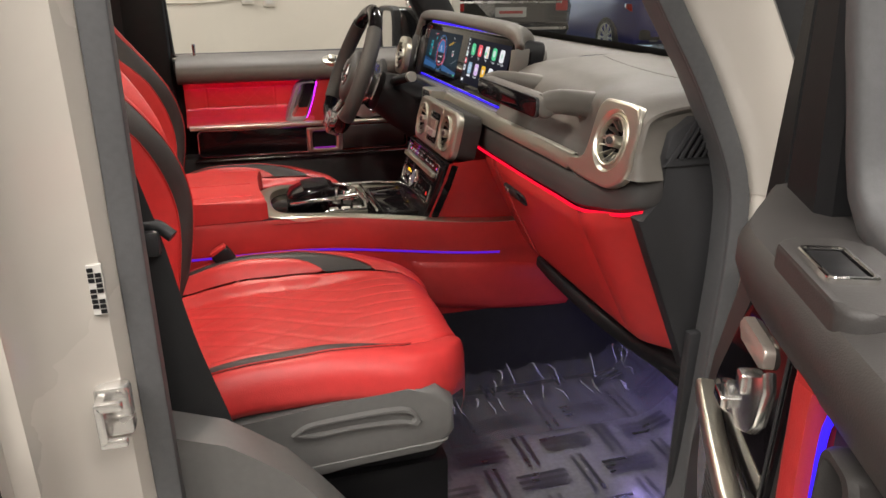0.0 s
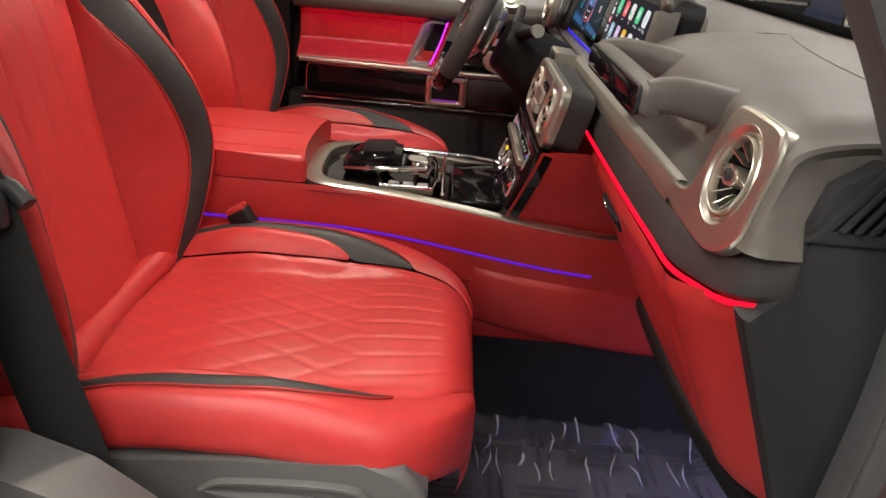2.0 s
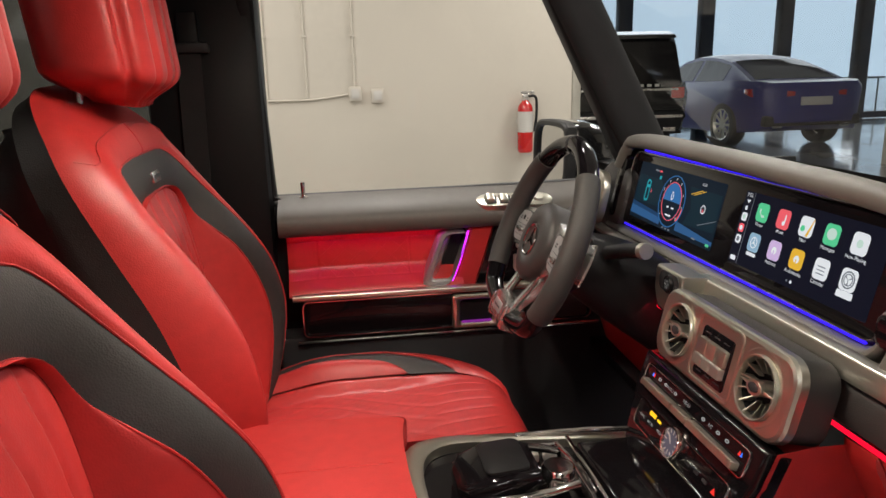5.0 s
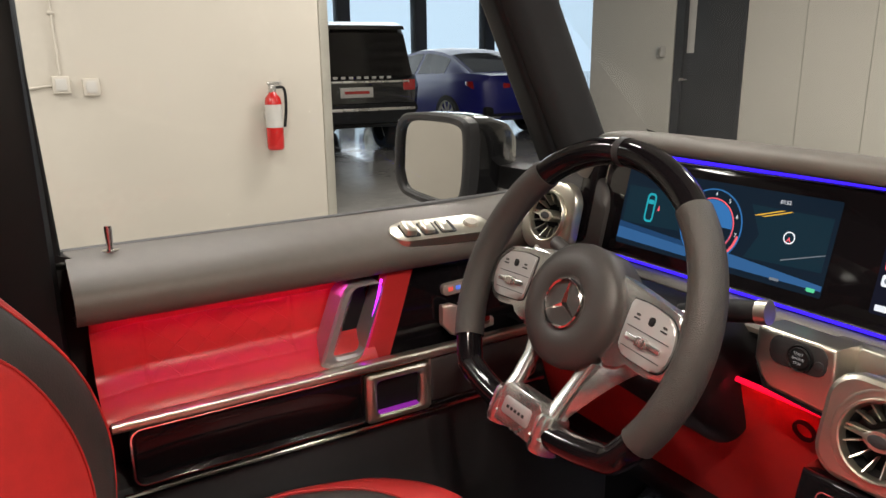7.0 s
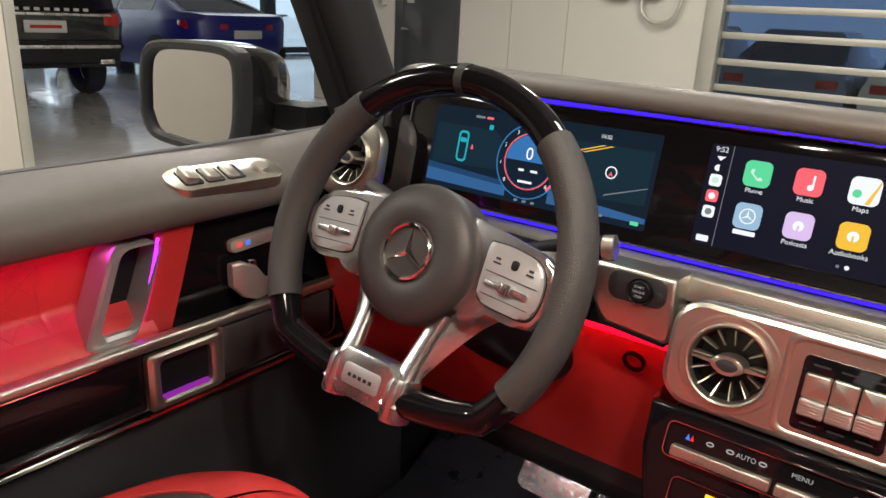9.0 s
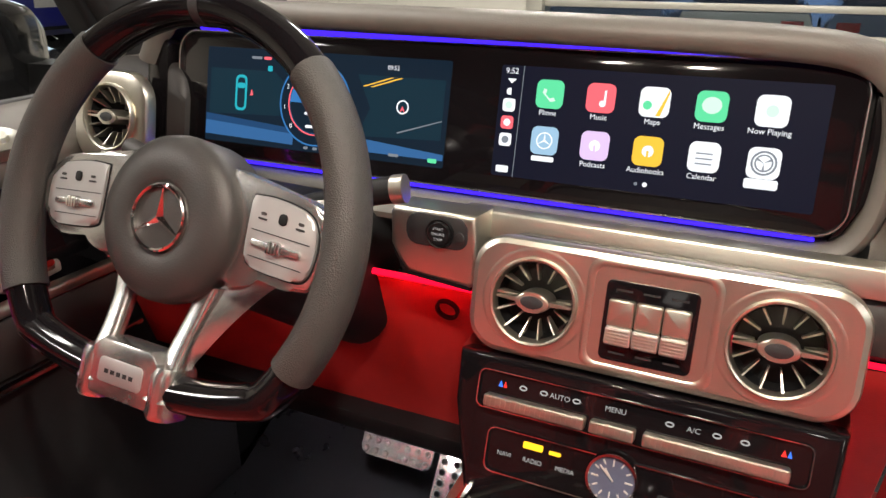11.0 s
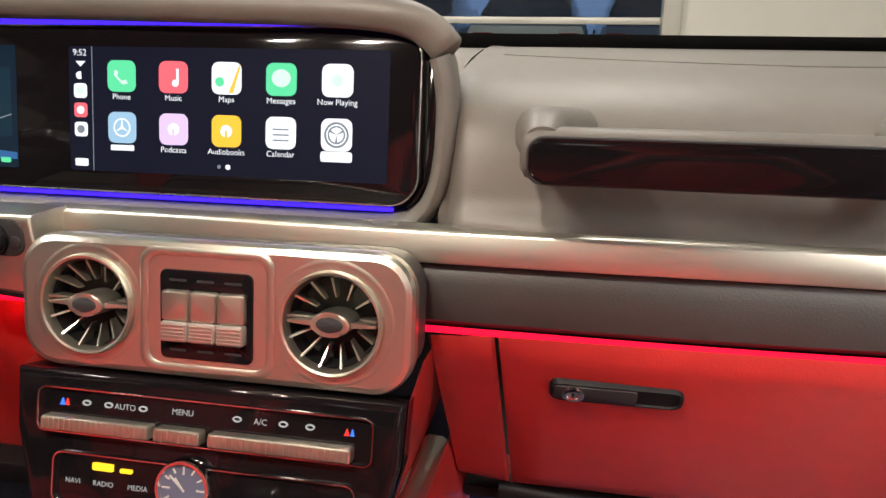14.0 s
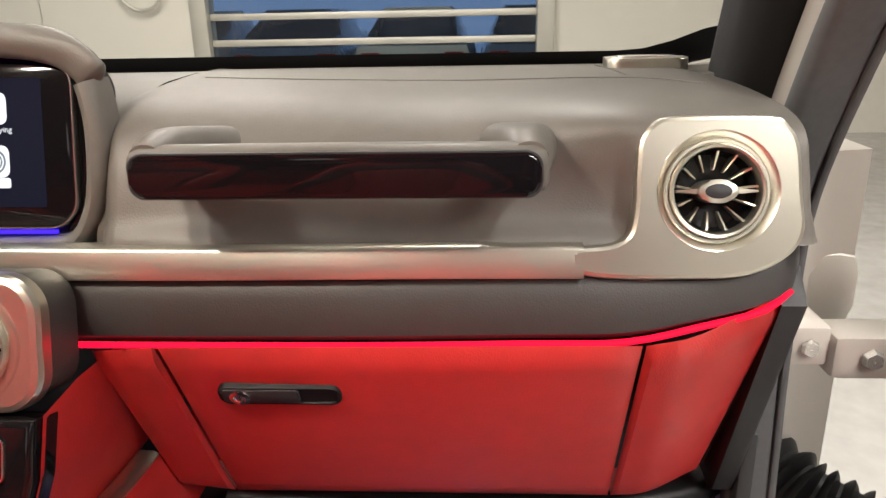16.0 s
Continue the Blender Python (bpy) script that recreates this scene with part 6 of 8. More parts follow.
part("door_hinge", join(tube([(-0.162, -0.905, 1.025), (-0.162, -0.905, 1.08), (-0.162, -0.905, 1.150)], 0.011, 14, up=(1, 0, 0)), tube([(-0.162, -0.905, 1.085), (-0.162, -0.905, 1.090)], 0.0125, 14, up=(1, 0, 0))), WHITE, shell, "exposed white door hinge")
part("hinge_cable", tube(spline([(-0.150, -0.905, 1.30), (-0.158, -0.908, 1.23), (-0.150, -0.908, 1.16), (-0.150, -0.905, 1.02), (-0.143, -0.902, 0.93)], 20), 0.0035, 8, up=(0, 1, 0)), BLACKP, shell)
# coded sticker: plain bars
st = part("sticker", box(-0.0620, -0.0480, -0.8065, -0.800, 1.222, 1.276, 0.0), SKIN, shell, "small printed sticker")
for k in range(9):
    for j in range(2):
        if (k * 3 + j) % 5:
            part("sticker_mark", box(-0.0615 + 0.0068 * j, -0.0558 + 0.0068 * j, -0.8075, -0.8066, 1.2235 + 0.0057 * k, 1.2277 + 0.0057 * k), BLACKP, st)
part("door_striker", join(box(-0.076, -0.040, -0.818, -0.795, 1.082, 1.142, 0.006), box(-0.072, -0.062, -0.845, -0.815, 1.086, 1.138, 0.004), box(-0.072, -0.044, -0.845, -0.836, 1.128, 1.139, 0.003), box(-0.072, -0.044, -0.845, -0.836, 1.085, 1.095, 0.003)), STEEL, shell, "metal door striker")
part("white_sill", box(-0.16, 0.95, -0.86, -0.775, 0.48, 0.60, 0.02), WHITE, shell, "white door sill")
part("sill_plate", box(-0.02, 0.70, -0.765, -0.69, 0.60, 0.628, 0.008), STEEL, shell, "metal entry plate")
seal_path = [(-0.008, -0.762, 0.66), (-0.020, -0.762, 0.9), (-0.023, -0.760, 1.2), (-0.022, -0.756, 1.52), (-0.02, -0.752, 1.80), (0.02, -0.757, 1.865), (0.15, -0.755, 1.87), (0.30, -0.755, 1.865), (0.375, -0.758, 1.83), (0.470, -0.752, 1.70), (0.598, -0.742, 1.515), (0.664, -0.741, 1.415), (0.722, -0.741, 1.300), (0.734, -0.741, 1.20), (0.730, -0.741, 1.06), (0.714, -0.746, 0.80), (0.680, -0.760, 0.66), (0.62, -0.778, 0.628), (0.4, -0.782, 0.62), (0.1, -0.782, 0.62), (0.02, -0.782, 0.63)]
part("door_seal", sweep(spline(seal_path + seal_path[:1], 140)[:-1], rrect(0.024, 0.046, 0.010, 4), up=(0, 1, 0), closed=True), RUBBER, shell, "grey rubber door seal")
part("seal_lip", sweep([p + Vector((0, -0.024, 0)) for p in spline(seal_path + seal_path[:1], 140)[:-1]], rrect(0.028, 0.008, 0.003, 2), up=(0, 1, 0), closed=True), RUBBER, shell)
rib = spline([(0.400, -0.764, 1.83), (0.482, -0.758, 1.70), (0.608, -0.748, 1.515), (0.674, -0.747, 1.415), (0.733, -0.747, 1.300), (0.746, -0.747, 1.20), (0.741, -0.747, 1.06), (0.724, -0.752, 0.80), (0.69, -0.766, 0.66)], 60)
part("seal_rib", sweep(rib, rrect(0.034, 0.012, 0.005, 3), up=(0, 1, 0)), RUBBER, shell, "outer rubber rib of the seal")
# inner trim beside the seat foot, under the belt
part("lower_pillar_trim", loft([[(x, y, z) for x, z in ((-0.20, 0.62), (-0.20, 1.03), (-0.02, 1.030), (0.045, 1.005), (0.075, 0.982), (0.12, 0.945), (0.165, 0.888), (0.24, 0.78), (0.30, 0.64))] for y in (-0.752, -0.690)]), COVER, shell, "dark grey sill trim beside the seat")
part("pillar_inner_trim", box(-0.20, -0.035, -0.775, -0.735, 0.9, 1.88, 0.01), BLACKP, shell)
part("front_footwell_trim", box(0.70, 0.742, -0.740, -0.724, 0.62, 1.06, 0.004), PLASTIC, shell, "dark footwell side trim")
# white hinge pillar ahead of the door opening
hp = [(0.756, -0.745), (0.764, -0.760), (0.80, -0.776), (0.835, -0.802), (0.858, -0.850), (0.867, -0.888), (1.10, -0.89), (1.10, -0.745), (0.77, -0.742)]
part("white_hinge_pillar", loft([[(x, y, z) for x, y in hp] for z in (0.48, 0.7, 0.95, 1.15, 1.31)]), WHITE, shell, "warm white hinge pillar")
wp = [(0.0, -0.004), (0.020, -0.026), (0.055, -0.052), (0.085, -0.058), (0.11, -0.03), (0.09, 0.0), (0.01, 0.0)]
part("white_front_pillar", loft([[(x0 + x, -0.748 + y, z) for x, y in wp] for x0, z in ((0.756, 1.27), (0.728, 1.34), (0.622, 1.515), (0.51, 1.69), (0.40, 1.88))]), WHITE, shell, "warm white front pillar")
part("wing_top", box(0.85, 2.3, -0.90, -0.70, 1.10, 1.20, 0.03), WHITE, shell, "white front wing")
part("bonnet", box(1.10, 2.35, -0.72, 0.72, 1.14, 1.22, 0.04), WHITE, shell, "white bonnet")
part("wing_top", box(0.95, 2.3, 0.70, 0.90, 1.10, 1.20, 0.03), WHITE, shell)
# hinges, check strap, rubber boot
for z in (1.128, 0.70):
    hb = part("hinge_bracket", box(0.755, 0.845, -0.822, -0.782, z - 0.022, z + 0.022, 0.006), WHITE, shell, "white hinge bracket")
    part("hinge_bolt", lathe([(0.0005, 0.006), (0.008, 0.006), (0.010, 0.0)], 6, Matrix.Translation((0.754, -0.800, z)) @ Matrix.Rotation(radians(-90), 4, "Y")), STEEL, shell)
    part("hinge_leaf", box(0.745, 0.800, -0.905, -0.820, z - 0.034, z + 0.016, 0.010), WHITE, shell)
    part("hinge_bolt", lathe([(0.0005, 0.007), (0.009, 0.007), (0.012, 0.0)], 6, Matrix.Translation((0.744, -0.858, z - 0.008)) @ Matrix.Rotation(radians(-90), 4, "Y")), STEEL, shell)
boot = [(0.880, -0.785, 0.915), (0.860, -0.800, 0.925), (0.828, -0.825, 0.925), (0.800, -0.846, 0.915), (0.77, -0.89, 0.90)]
bp_ = spline(boot, 41)
part("cable_boot", sweep(bp_, circle(0.038, 18), up=(1, 0, 0.2), scale=[1.0 + 0.16 * math.cos(k * math.pi / 2.5) for k in range(41)]), BLACKP, shell, "ribbed black rubber cable boot")

# ---- floor mats ----
fm = thing("floor_mat", (0.6, -0.45, 0.656), "grey passenger floor mat with woven stripes under clear film", "floor mat")


def mat_z(x):
    return 0.668 + 0.16 * smooth(0.84, 1.08, x)


part("mat_body", grid([[(x, y, mat_z(x) + 0.003 * math.sin(x * 23 + y * 17)) for y in [-0.70 + 0.026 * k for k in range(20)]] for x in [0.30 + 0.03 * k for k in range(27)]], thick=0.006), MATF, fm)
for kx in range(8):
    for ky in range(5):
        x0, y0 = 0.36 + 0.088 * kx, -0.68 + 0.098 * ky
        for j in range(2 + (kx + ky) % 2):
            if (kx + ky) % 2:
                a, b = (x0 - 0.006, y0 + 0.030 + 0.016 * j), (x0 + 0.092, y0 + 0.038 + 0.016 * j)
            else:
                a, b = (x0 + 0.030 + 0.018 * j, y0 - 0.006), (x0 + 0.037 + 0.018 * j, y0 + 0.104)
            part("mat_stripe", grid([[(x, a[1], mat_z(x) + 0.0092), (x, b[1], mat_z(x) + 0.0092)] for x in (a[0], (a[0] + b[0]) / 2, b[0])]), MATRIB, fm)
film = thing("clear_film", (0.8, -0.4, 0.70), "crumpled clear plastic film over the floor mat", "plastic film")
rng = random.Random(4)


def crumple(x, y):
    """Height of the creased film: long folds across the mat, fine creases, rising at the console."""
    fold = abs(math.sin(x * 61 + 2.2 * math.sin(y * 17) + 0.9 * math.sin(x * 23))) ** 3
    fine = abs(math.sin(x * 173 + y * 97 + 3 * math.sin(y * 41 + x * 19))) ** 2
    near = smooth(-0.36, -0.21, y)
    return 0.012 + (0.010 * fold + 0.004 * fine) * (0.15 + 0.85 * near) + 0.022 * smooth(-0.235, -0.185, y)


part("film_sheet", grid([[(x, y, mat_z(x) + crumple(x, y)) for y in [-0.40 + 0.0027 * j for j in range(82)]] for x in [0.44 + 0.0036 * k for k in range(140)]]), SHEET, film, "creased clear film", 80.0)
for k in range(26):
    x0, y0 = rng.uniform(0.45, 0.92), rng.uniform(-0.33, -0.215)
    ln, an = rng.uniform(0.03, 0.075), rng.gauss(1.5, 0.30)
    line = []
    for i in range(9):
        t = i / 8
        x, y = x0 + ln * t * math.cos(an) + 0.003 * math.sin(5 * t + k), min(-0.180, y0 + ln * t * math.sin(an))
        line.append((x, y, mat_z(x) + crumple(x, y) + 0.001 + 0.004 * math.sin(math.pi * t)))
    part("fold", sweep(line, rrect(0.0042, 0.0018, 0.0006, 2), up=(0, 0, 1), scale=[0.2 + 0.8 * math.sin(math.pi * q / 8) for q in range(9)]), FILM, film)
# driver's footwell: pedals and mat
solo("floor_mat", grid([[(x, y, mat_z(x)) for y in (0.2, 0.4, 0.7)] for x in (0.32, 0.6, 0.8, 0.95, 1.05)], thick=0.006), MATRIB, "black driver floor mat with a glossy cover", "floor mat")
for name, cx, cy, w, h, lab in (("brake_pedal", 0.825, 0.394, 0.124, 0.082, "perforated steel brake pedal with rubber studs"), ("accelerator_pedal", 0.79, 0.290, 0.062, 0.13, "perforated steel accelerator pedal with rubber studs")):
    pd = thing(name, (cx + 0.06, cy, 0.68), lab, "pedal")
    m = face_fwd(cx, cy, 0.812 if name[0] == "b" else 0.765, 35)
    part("pedal_plate", prism(rrect(w, h, 0.012, 5), -0.01, 0.0, 0.003, 2, m), STEEL, pd, "brushed steel plate")
    nx, ny = max(2, int(w / 0.016)), max(2, int(h / 0.016))
    for i in range(nx):
        for j in range(ny):
            part("stud", lathe([(0.0005, 0.003), (0.0045, 0.0028), (0.0055, 0.0)], 8, m @ Matrix.Translation((-w / 2 + w * (i + 0.5) / nx, -h / 2 + h * (j + 0.5) / ny, 0))), BLACKP if name[0] == "a" else STEEL, pd)
    part("pedal_arm", tube([m @ Vector((0, 0, -0.01)), m @ Vector((0, 0.06, -0.06)), (1.05, cy, 1.02)], 0.009, 8, up=(0, 1, 0)), BLACKP, pd)

# ---- rear bench ----
bench = thing("rear_bench", (-1.1, 0, 0.66), "red leather rear bench with grey sides", "rear seat")
part("bench_cushion", box(-1.25, -0.72, -0.66, 0.66, 0.80, 1.0, 0.05, 4), RED, bench)
part("bench_back", box(-1.42, -1.22, -0.66, 0.66, 0.95, 1.52, 0.05, 4), RED, bench)
part("bench_base", box(-1.3, -0.75, -0.64, 0.64, 0.655, 0.82, 0.01), BLACKP, bench)
for y in (-0.42, 0.42):
    part("bench_headrest", box(-1.42, -1.32, y - 0.13, y + 0.13, 1.53, 1.70, 0.035, 4), RED, bench)

# ---- driver's door ----
dd = thing("driver_door", (0.25, 0.80, 0.62), "closed driver door with red quilted panel, silver trim and grey top pad", "car door")
part("door_shell", box(-0.10, 0.90, 0.82, 0.90, 0.55, 1.325, 0.01), BLACKP, dd)
part("lower_panel", box(-0.09, 0.80, 0.752, 0.83, 0.62, 1.045, 0.015), PLASTIC, dd, "black lower door panel")
rows = []
for k in range(30):
    x = -0.075 + 0.86 * k / 29
    rise = 0.030 * smooth(0.45, 0.80, x)
    rows.append([(x, y, z + rise * 0.3) for y, z in ((0.815, 1.262), (0.770, 1.262), (0.752, 1.268), (0.742, 1.283), (0.743, 1.300), (0.753, 1.312), (0.780, 1.325), (0.812, 1.339), (0.845, 1.343), (0.85, 1.32))])
# light falling on this pad is put into its colour: lighter dash leather
part("top_pad", grid(rows), DASH, dd, "grey leather door top pad")
rows = []
for j in range(90):
    z = 1.264 - 0.125 * j / 89
    row = []
    for k in range(220):
        x = -0.062 + 0.375 * k / 219
        edge = 0.0015 * math.exp(-(min(abs(x - 0.0), abs(x - 0.20), abs(z - 1.165), abs(z - 1.245)) / 0.0025) ** 2) if 1.165 < z < 1.245 else 0.0
        row.append((x, 0.800 + edge - 0.050 * smooth(1.19, 1.137, z) - 0.018 * smooth(1.24, 1.27, z) - 0.012 * smooth(0.0, -0.06, x), z))
    rows.append(row)
part("red_insert", grid(rows), RED_D, dd, "red leather insert with stitched diamonds")
for x0 in range(-2, 8):
    for sg in (1, -1):
        line = []
        for k in range(17):
            z = 1.167 + 0.076 * k / 16
            x = 0.040 * x0 + sg * (z - 1.205) * 1.1
            if 0.003 < x < 0.197:
                line.append((x, 0.7994 - 0.050 * smooth(1.19, 1.137, z) - 0.018 * smooth(1.24, 1.27, z), z))
        if len(line) > 2:
            part("stitch_line", tube(line, 0.0005, 6, up=(0, 1, 0)), RED, dd)
# pull handle: silver loop with violet light behind, red strap beside
HM = face_left(0.280, 0.758, 1.198) @ Matrix(((1, 0.38, 0, 0), (0, 1, 0, 0), (0, 0, 1, 0), (0, 0, 0, 1)))
part("pull_handle", ring(rrect(0.064, 0.122, 0.018, 6, -0.006, 0), rrect(0.050, 0.100, 0.012, 6, 0.002, 0.006), -0.034, 0.008, 0.004, HM), SATIN, dd, "satin silver pull handle")
rows = []
for k in range(14):
    v = -0.046 + 0.104 * k / 13
    rows.append([HM @ Vector((x, v, z)) for x, z in ((-0.030, 0.005), (-0.024, 0.002), (-0.014, -0.008), (-0.006, -0.020), (-0.002, -0.034))])
part("handle_scoop", grid(rows), STEEL, dd, "hollow inside of the handle")
part("light_guide", tube(spline([(0.326, 0.758, 1.258), (0.316, 0.757, 1.222), (0.302, 0.757, 1.180), (0.286, 0.758, 1.142)], 16), 0.0020, 8, up=(0, 1, 0)), ACC_MAG, dd, "magenta glow behind the handle")
part("handle_well", box(0.27, 0.315, 0.792, 0.80, 1.15, 1.26), BLACKP, dd)
part("red_strap", loft([[(x, y, z) for x, y in ((x0, 0.770), (x0 + 0.008, 0.762), (x0 + 0.050, 0.762), (x0 + 0.058, 0.775), (x0 + 0.056, 0.80), (x0, 0.80))] for x0, z in ((0.330, 1.264), (0.310, 1.20), (0.288, 1.135))]), RED_D, dd, "red leather strip")
part("gloss_panel", box(0.345, 0.62, 0.775, 0.82, 1.125, 1.264, 0.006), GLOSS, dd, "piano black switch panel")
SH = face_left(0.476, 0.776, 1.220) @ Matrix.Rotation(radians(3), 4, "Z")
part("seat_heat_switch", prism(rrect(0.080, 0.018, 0.006, 5), 0, 0.010, 0.003, 2, SH), LEVER, dd, "cream seat heating switch")
for x, material in ((-0.026, REDL), (-0.012, BLUEL)):
    for j in range(3):
        part("heat_mark", box(x - 0.004 + 0.003 * j, x - 0.0025 + 0.003 * j, -0.003, 0.004, 0.0095, 0.0106, m=SH), material, dd)
part("door_lever", loft([[(x, y, z) for y, z in rrect(0.012, h, 0.005, 4, yc, zc)] for x, h, yc, zc in ((0.428, 0.034, 0.760, 1.182), (0.440, 0.052, 0.752, 1.176), (0.462, 0.050, 0.750, 1.166), (0.480, 0.030, 0.755, 1.155), (0.50, 0.018, 0.764, 1.150), (0.53, 0.016, 0.768, 1.150))]), LEVER, dd, "cream and chrome door opener")
part("seat_adjuster", join(box(0.455, 0.468, 0.752, 0.768, 1.168, 1.198, 0.004), box(0.47, 0.52, 0.755, 0.770, 1.150, 1.166, 0.005)), CHROME, dd)
# trim bar: piano black between chrome lines, square tray, speaker grille
part("trim_bar", box(-0.034, 0.600, 0.744, 0.80, 1.046, 1.128, 0.006), GLOSS, dd, "piano black door bar")
part("chrome_line", ring(rrect(0.640, 0.082, 0.016, 6), rrect(0.632, 0.074, 0.013, 6), -0.006, 0.006, 0.002, face_left(0.282, 0.744, 1.087)), CHROME, dd, "silver line round the bar")
part("silver_ledge", sweep([(-0.055, 0.742, 1.136), (0.2, 0.742, 1.135), (0.40, 0.742, 1.134), (0.62, 0.742, 1.134)], rrect(0.020, 0.014, 0.005, 3)), SILVER, dd, "silver ledge over the bar")
part("lower_line", tube([(-0.05, 0.742, 1.036), (0.25, 0.742, 1.036), (0.50, 0.742, 1.036), (0.62, 0.742, 1.037)], 0.004, 8), CHROME, dd)
tray = part("square_tray", ring(rrect(0.106, 0.076, 0.006, 5), rrect(0.074, 0.054, 0.008, 5), -0.006, 0.006, 0.003, face_left(0.337, 0.736, 1.084)), SILVER, dd, "silver framed tray")
part("tray_back", box(0.299, 0.377, 0.7425, 0.7445, 1.055, 1.117), BLACKP, dd)
part("tray_glow", box(0.306, 0.370, 0.733, 0.7425, 1.057, 1.060), TRAYG, dd)
part("speaker_panel", box(0.394, 0.592, 0.737, 0.76, 1.051, 1.124, 0.006), PAD, dd, "dark speaker cover")
part("speaker_frame", box(0.389, 0.393, 0.733, 0.746, 1.049, 1.126, 0.001), SILVER, dd)
# window switches, lock pin, glass
m = face_up(0.430, 0.762, 1.3216) @ Matrix.Rotation(radians(-4), 4, "Z") @ Matrix.Rotation(radians(20), 4, "X")
sw = part("window_switches".rstrip("es") + "", prism(rrect(0.165, 0.052, 0.024, 6), -0.014, 0.001, 0.002, 2, m), SILVER, dd, "silver window switch plate")
for k in range(3):
    part("switch_well", prism(rrect(0.026, 0.034, 0.004, 3, -0.052 + 0.030 * k, 0), -0.004, 0.0020, m=m), BLACKP, dd)
    part("window_key", prism(rrect(0.018, 0.030, 0.004, 3, -0.054 + 0.030 * k, 0), -0.004, 0.0055, 0.003, 2, m @ Matrix.Rotation(radians(6), 4, "Y")), SILVER, dd)
part("mirror_knob", lathe([(0.0005, 0.006), (0.010, 0.006), (0.012, 0.003), (0.013, 0.0)], 24, m @ Matrix.Translation((0.052, 0, 0))), SILVER, dd)
part("lock_pin", lathe([(0.0005, 0.034), (0.0045, 0.034), (0.005, 0.030), (0.0042, 0.010), (0.0045, 0.004), (0.011, 0.003), (0.012, -0.002)], 20, face_up(-0.022, 0.822, 1.337)), CHROME, dd, "chrome lock pin")
for a, b in (((-0.095, 0.835, 1.335), (-0.115, 0.80, 1.86)), ((0.735, 0.832, 1.335), (0.460, 0.80, 1.86))):
    part("window_frame", sweep([a, ((a[0] + b[0]) / 2, (a[1] + b[1]) / 2, (a[2] + b[2]) / 2), b], rrect(0.035, 0.05, 0.010, 3), up=(0, 1, 0)), BLACKP, dd, "black window frame")
part("window_corner", prism([(-0.095, 1.335), (-0.055, 1.335), (-0.080, 1.342), (-0.092, 1.360)], 0, 0.03, m=Matrix(((1, 0, 0, 0), (0, 0, 1, 0.81), (0, 1, 0, 0), (0, 0, 0, 1)))), BLACKP, dd)
part("glass_seal", tube([(-0.08, 0.84, 1.338), (0.3, 0.84, 1.339), (0.76, 0.84, 1.345)], 0.006, 8), RUBBER, dd)
wg = part("window_glass", grid([[(-0.09, 0.850, 1.32), (0.79, 0.850, 1.32)], [(-0.11, 0.815, 1.86), (0.52, 0.815, 1.86)]]), G_CLEAR, dd, "clear side window")
wg.visible_shadow = False
dd.location.x += 0.014
dd.location.y -= 0.040
# outside mirror
mr = thing("door_mirror", (0.66, 0.95, 1.34), "black door mirror with a grey framed glass", "mirror")
MM = Matrix.Translation((0.640, 1.076, 1.370)) @ Matrix.Rotation(radians(-90), 4, "Z") @ Matrix.Rotation(radians(90), 4, "X")
eye_m = [(-0.148, -0.040), (-0.138, 0.040), (-0.118, 0.074), (-0.070, 0.088), (0.060, 0.092), (0.128, 0.086), (0.146, 0.060), (0.140, -0.030), (0.118, -0.076), (0.070, -0.090), (-0.080, -0.088), (-0.128, -0.076)]
eye_m = [tuple(p[:2]) for p in spline([(x, y, 0) for x, y in eye_m + eye_m[:1]], 60)[:-1]][::-1]


def oval(f, dx=0.0):
    return [(x * f + dx, y * f) for x, y in eye_m]


part("mirror_housing", loft([[MM @ Vector((x, y, z)) for x, y in oval(f, dx)] for f, dx, z in ((0.96, 0, 0.002), (1.03, 0, -0.012), (1.04, 0.004, -0.045), (0.90, 0.012, -0.09), (0.60, 0.025, -0.125), (0.2, 0.03, -0.135))]), BLACKC, mr, "black mirror housing")
part("mirror_rim", ring(oval(1.04), oval(0.86), -0.012, 0.014, 0.005, MM), PLASTIC, mr)
part("mirror_glass", prism(oval(0.875), 0.0, 0.004, m=MM), MIRROR, mr, "mirror glass")
part("mirror_arm", loft([[(0.71, 0.86, 1.325), (0.78, 0.86, 1.325), (0.78, 0.86, 1.37), (0.71, 0.86, 1.37)], [(0.69, 0.98, 1.33), (0.75, 0.98, 1.33), (0.75, 0.98, 1.37), (0.69, 0.98, 1.37)]]), BLACKP, mr)

# ---- open passenger door ----
pdoor = thing("passenger_door", (0.62, -0.95, 0.62), "open passenger door with grey pad, red armrest strip and silver switches", "car door")
DA = radians(67.5)
U = Vector((-math.cos(DA), -math.sin(DA), 0))
Nn = Vector((-math.sin(DA), math.cos(DA), 0))
PD = Matrix(((U.x, 0, Nn.x, 0.568), (U.y, 0, Nn.y, -0.977), (0, 1, 0, 0), (0, 0, 0, 1)))  # local: along the door, up, into the cabin


def dpart(name, bm, material, label="", parent=None):
    bm.transform(PD)
    bmesh.ops.recalc_face_normals(bm, faces=bm.faces)
    return part(name, bm, material, parent or pdoor, label)


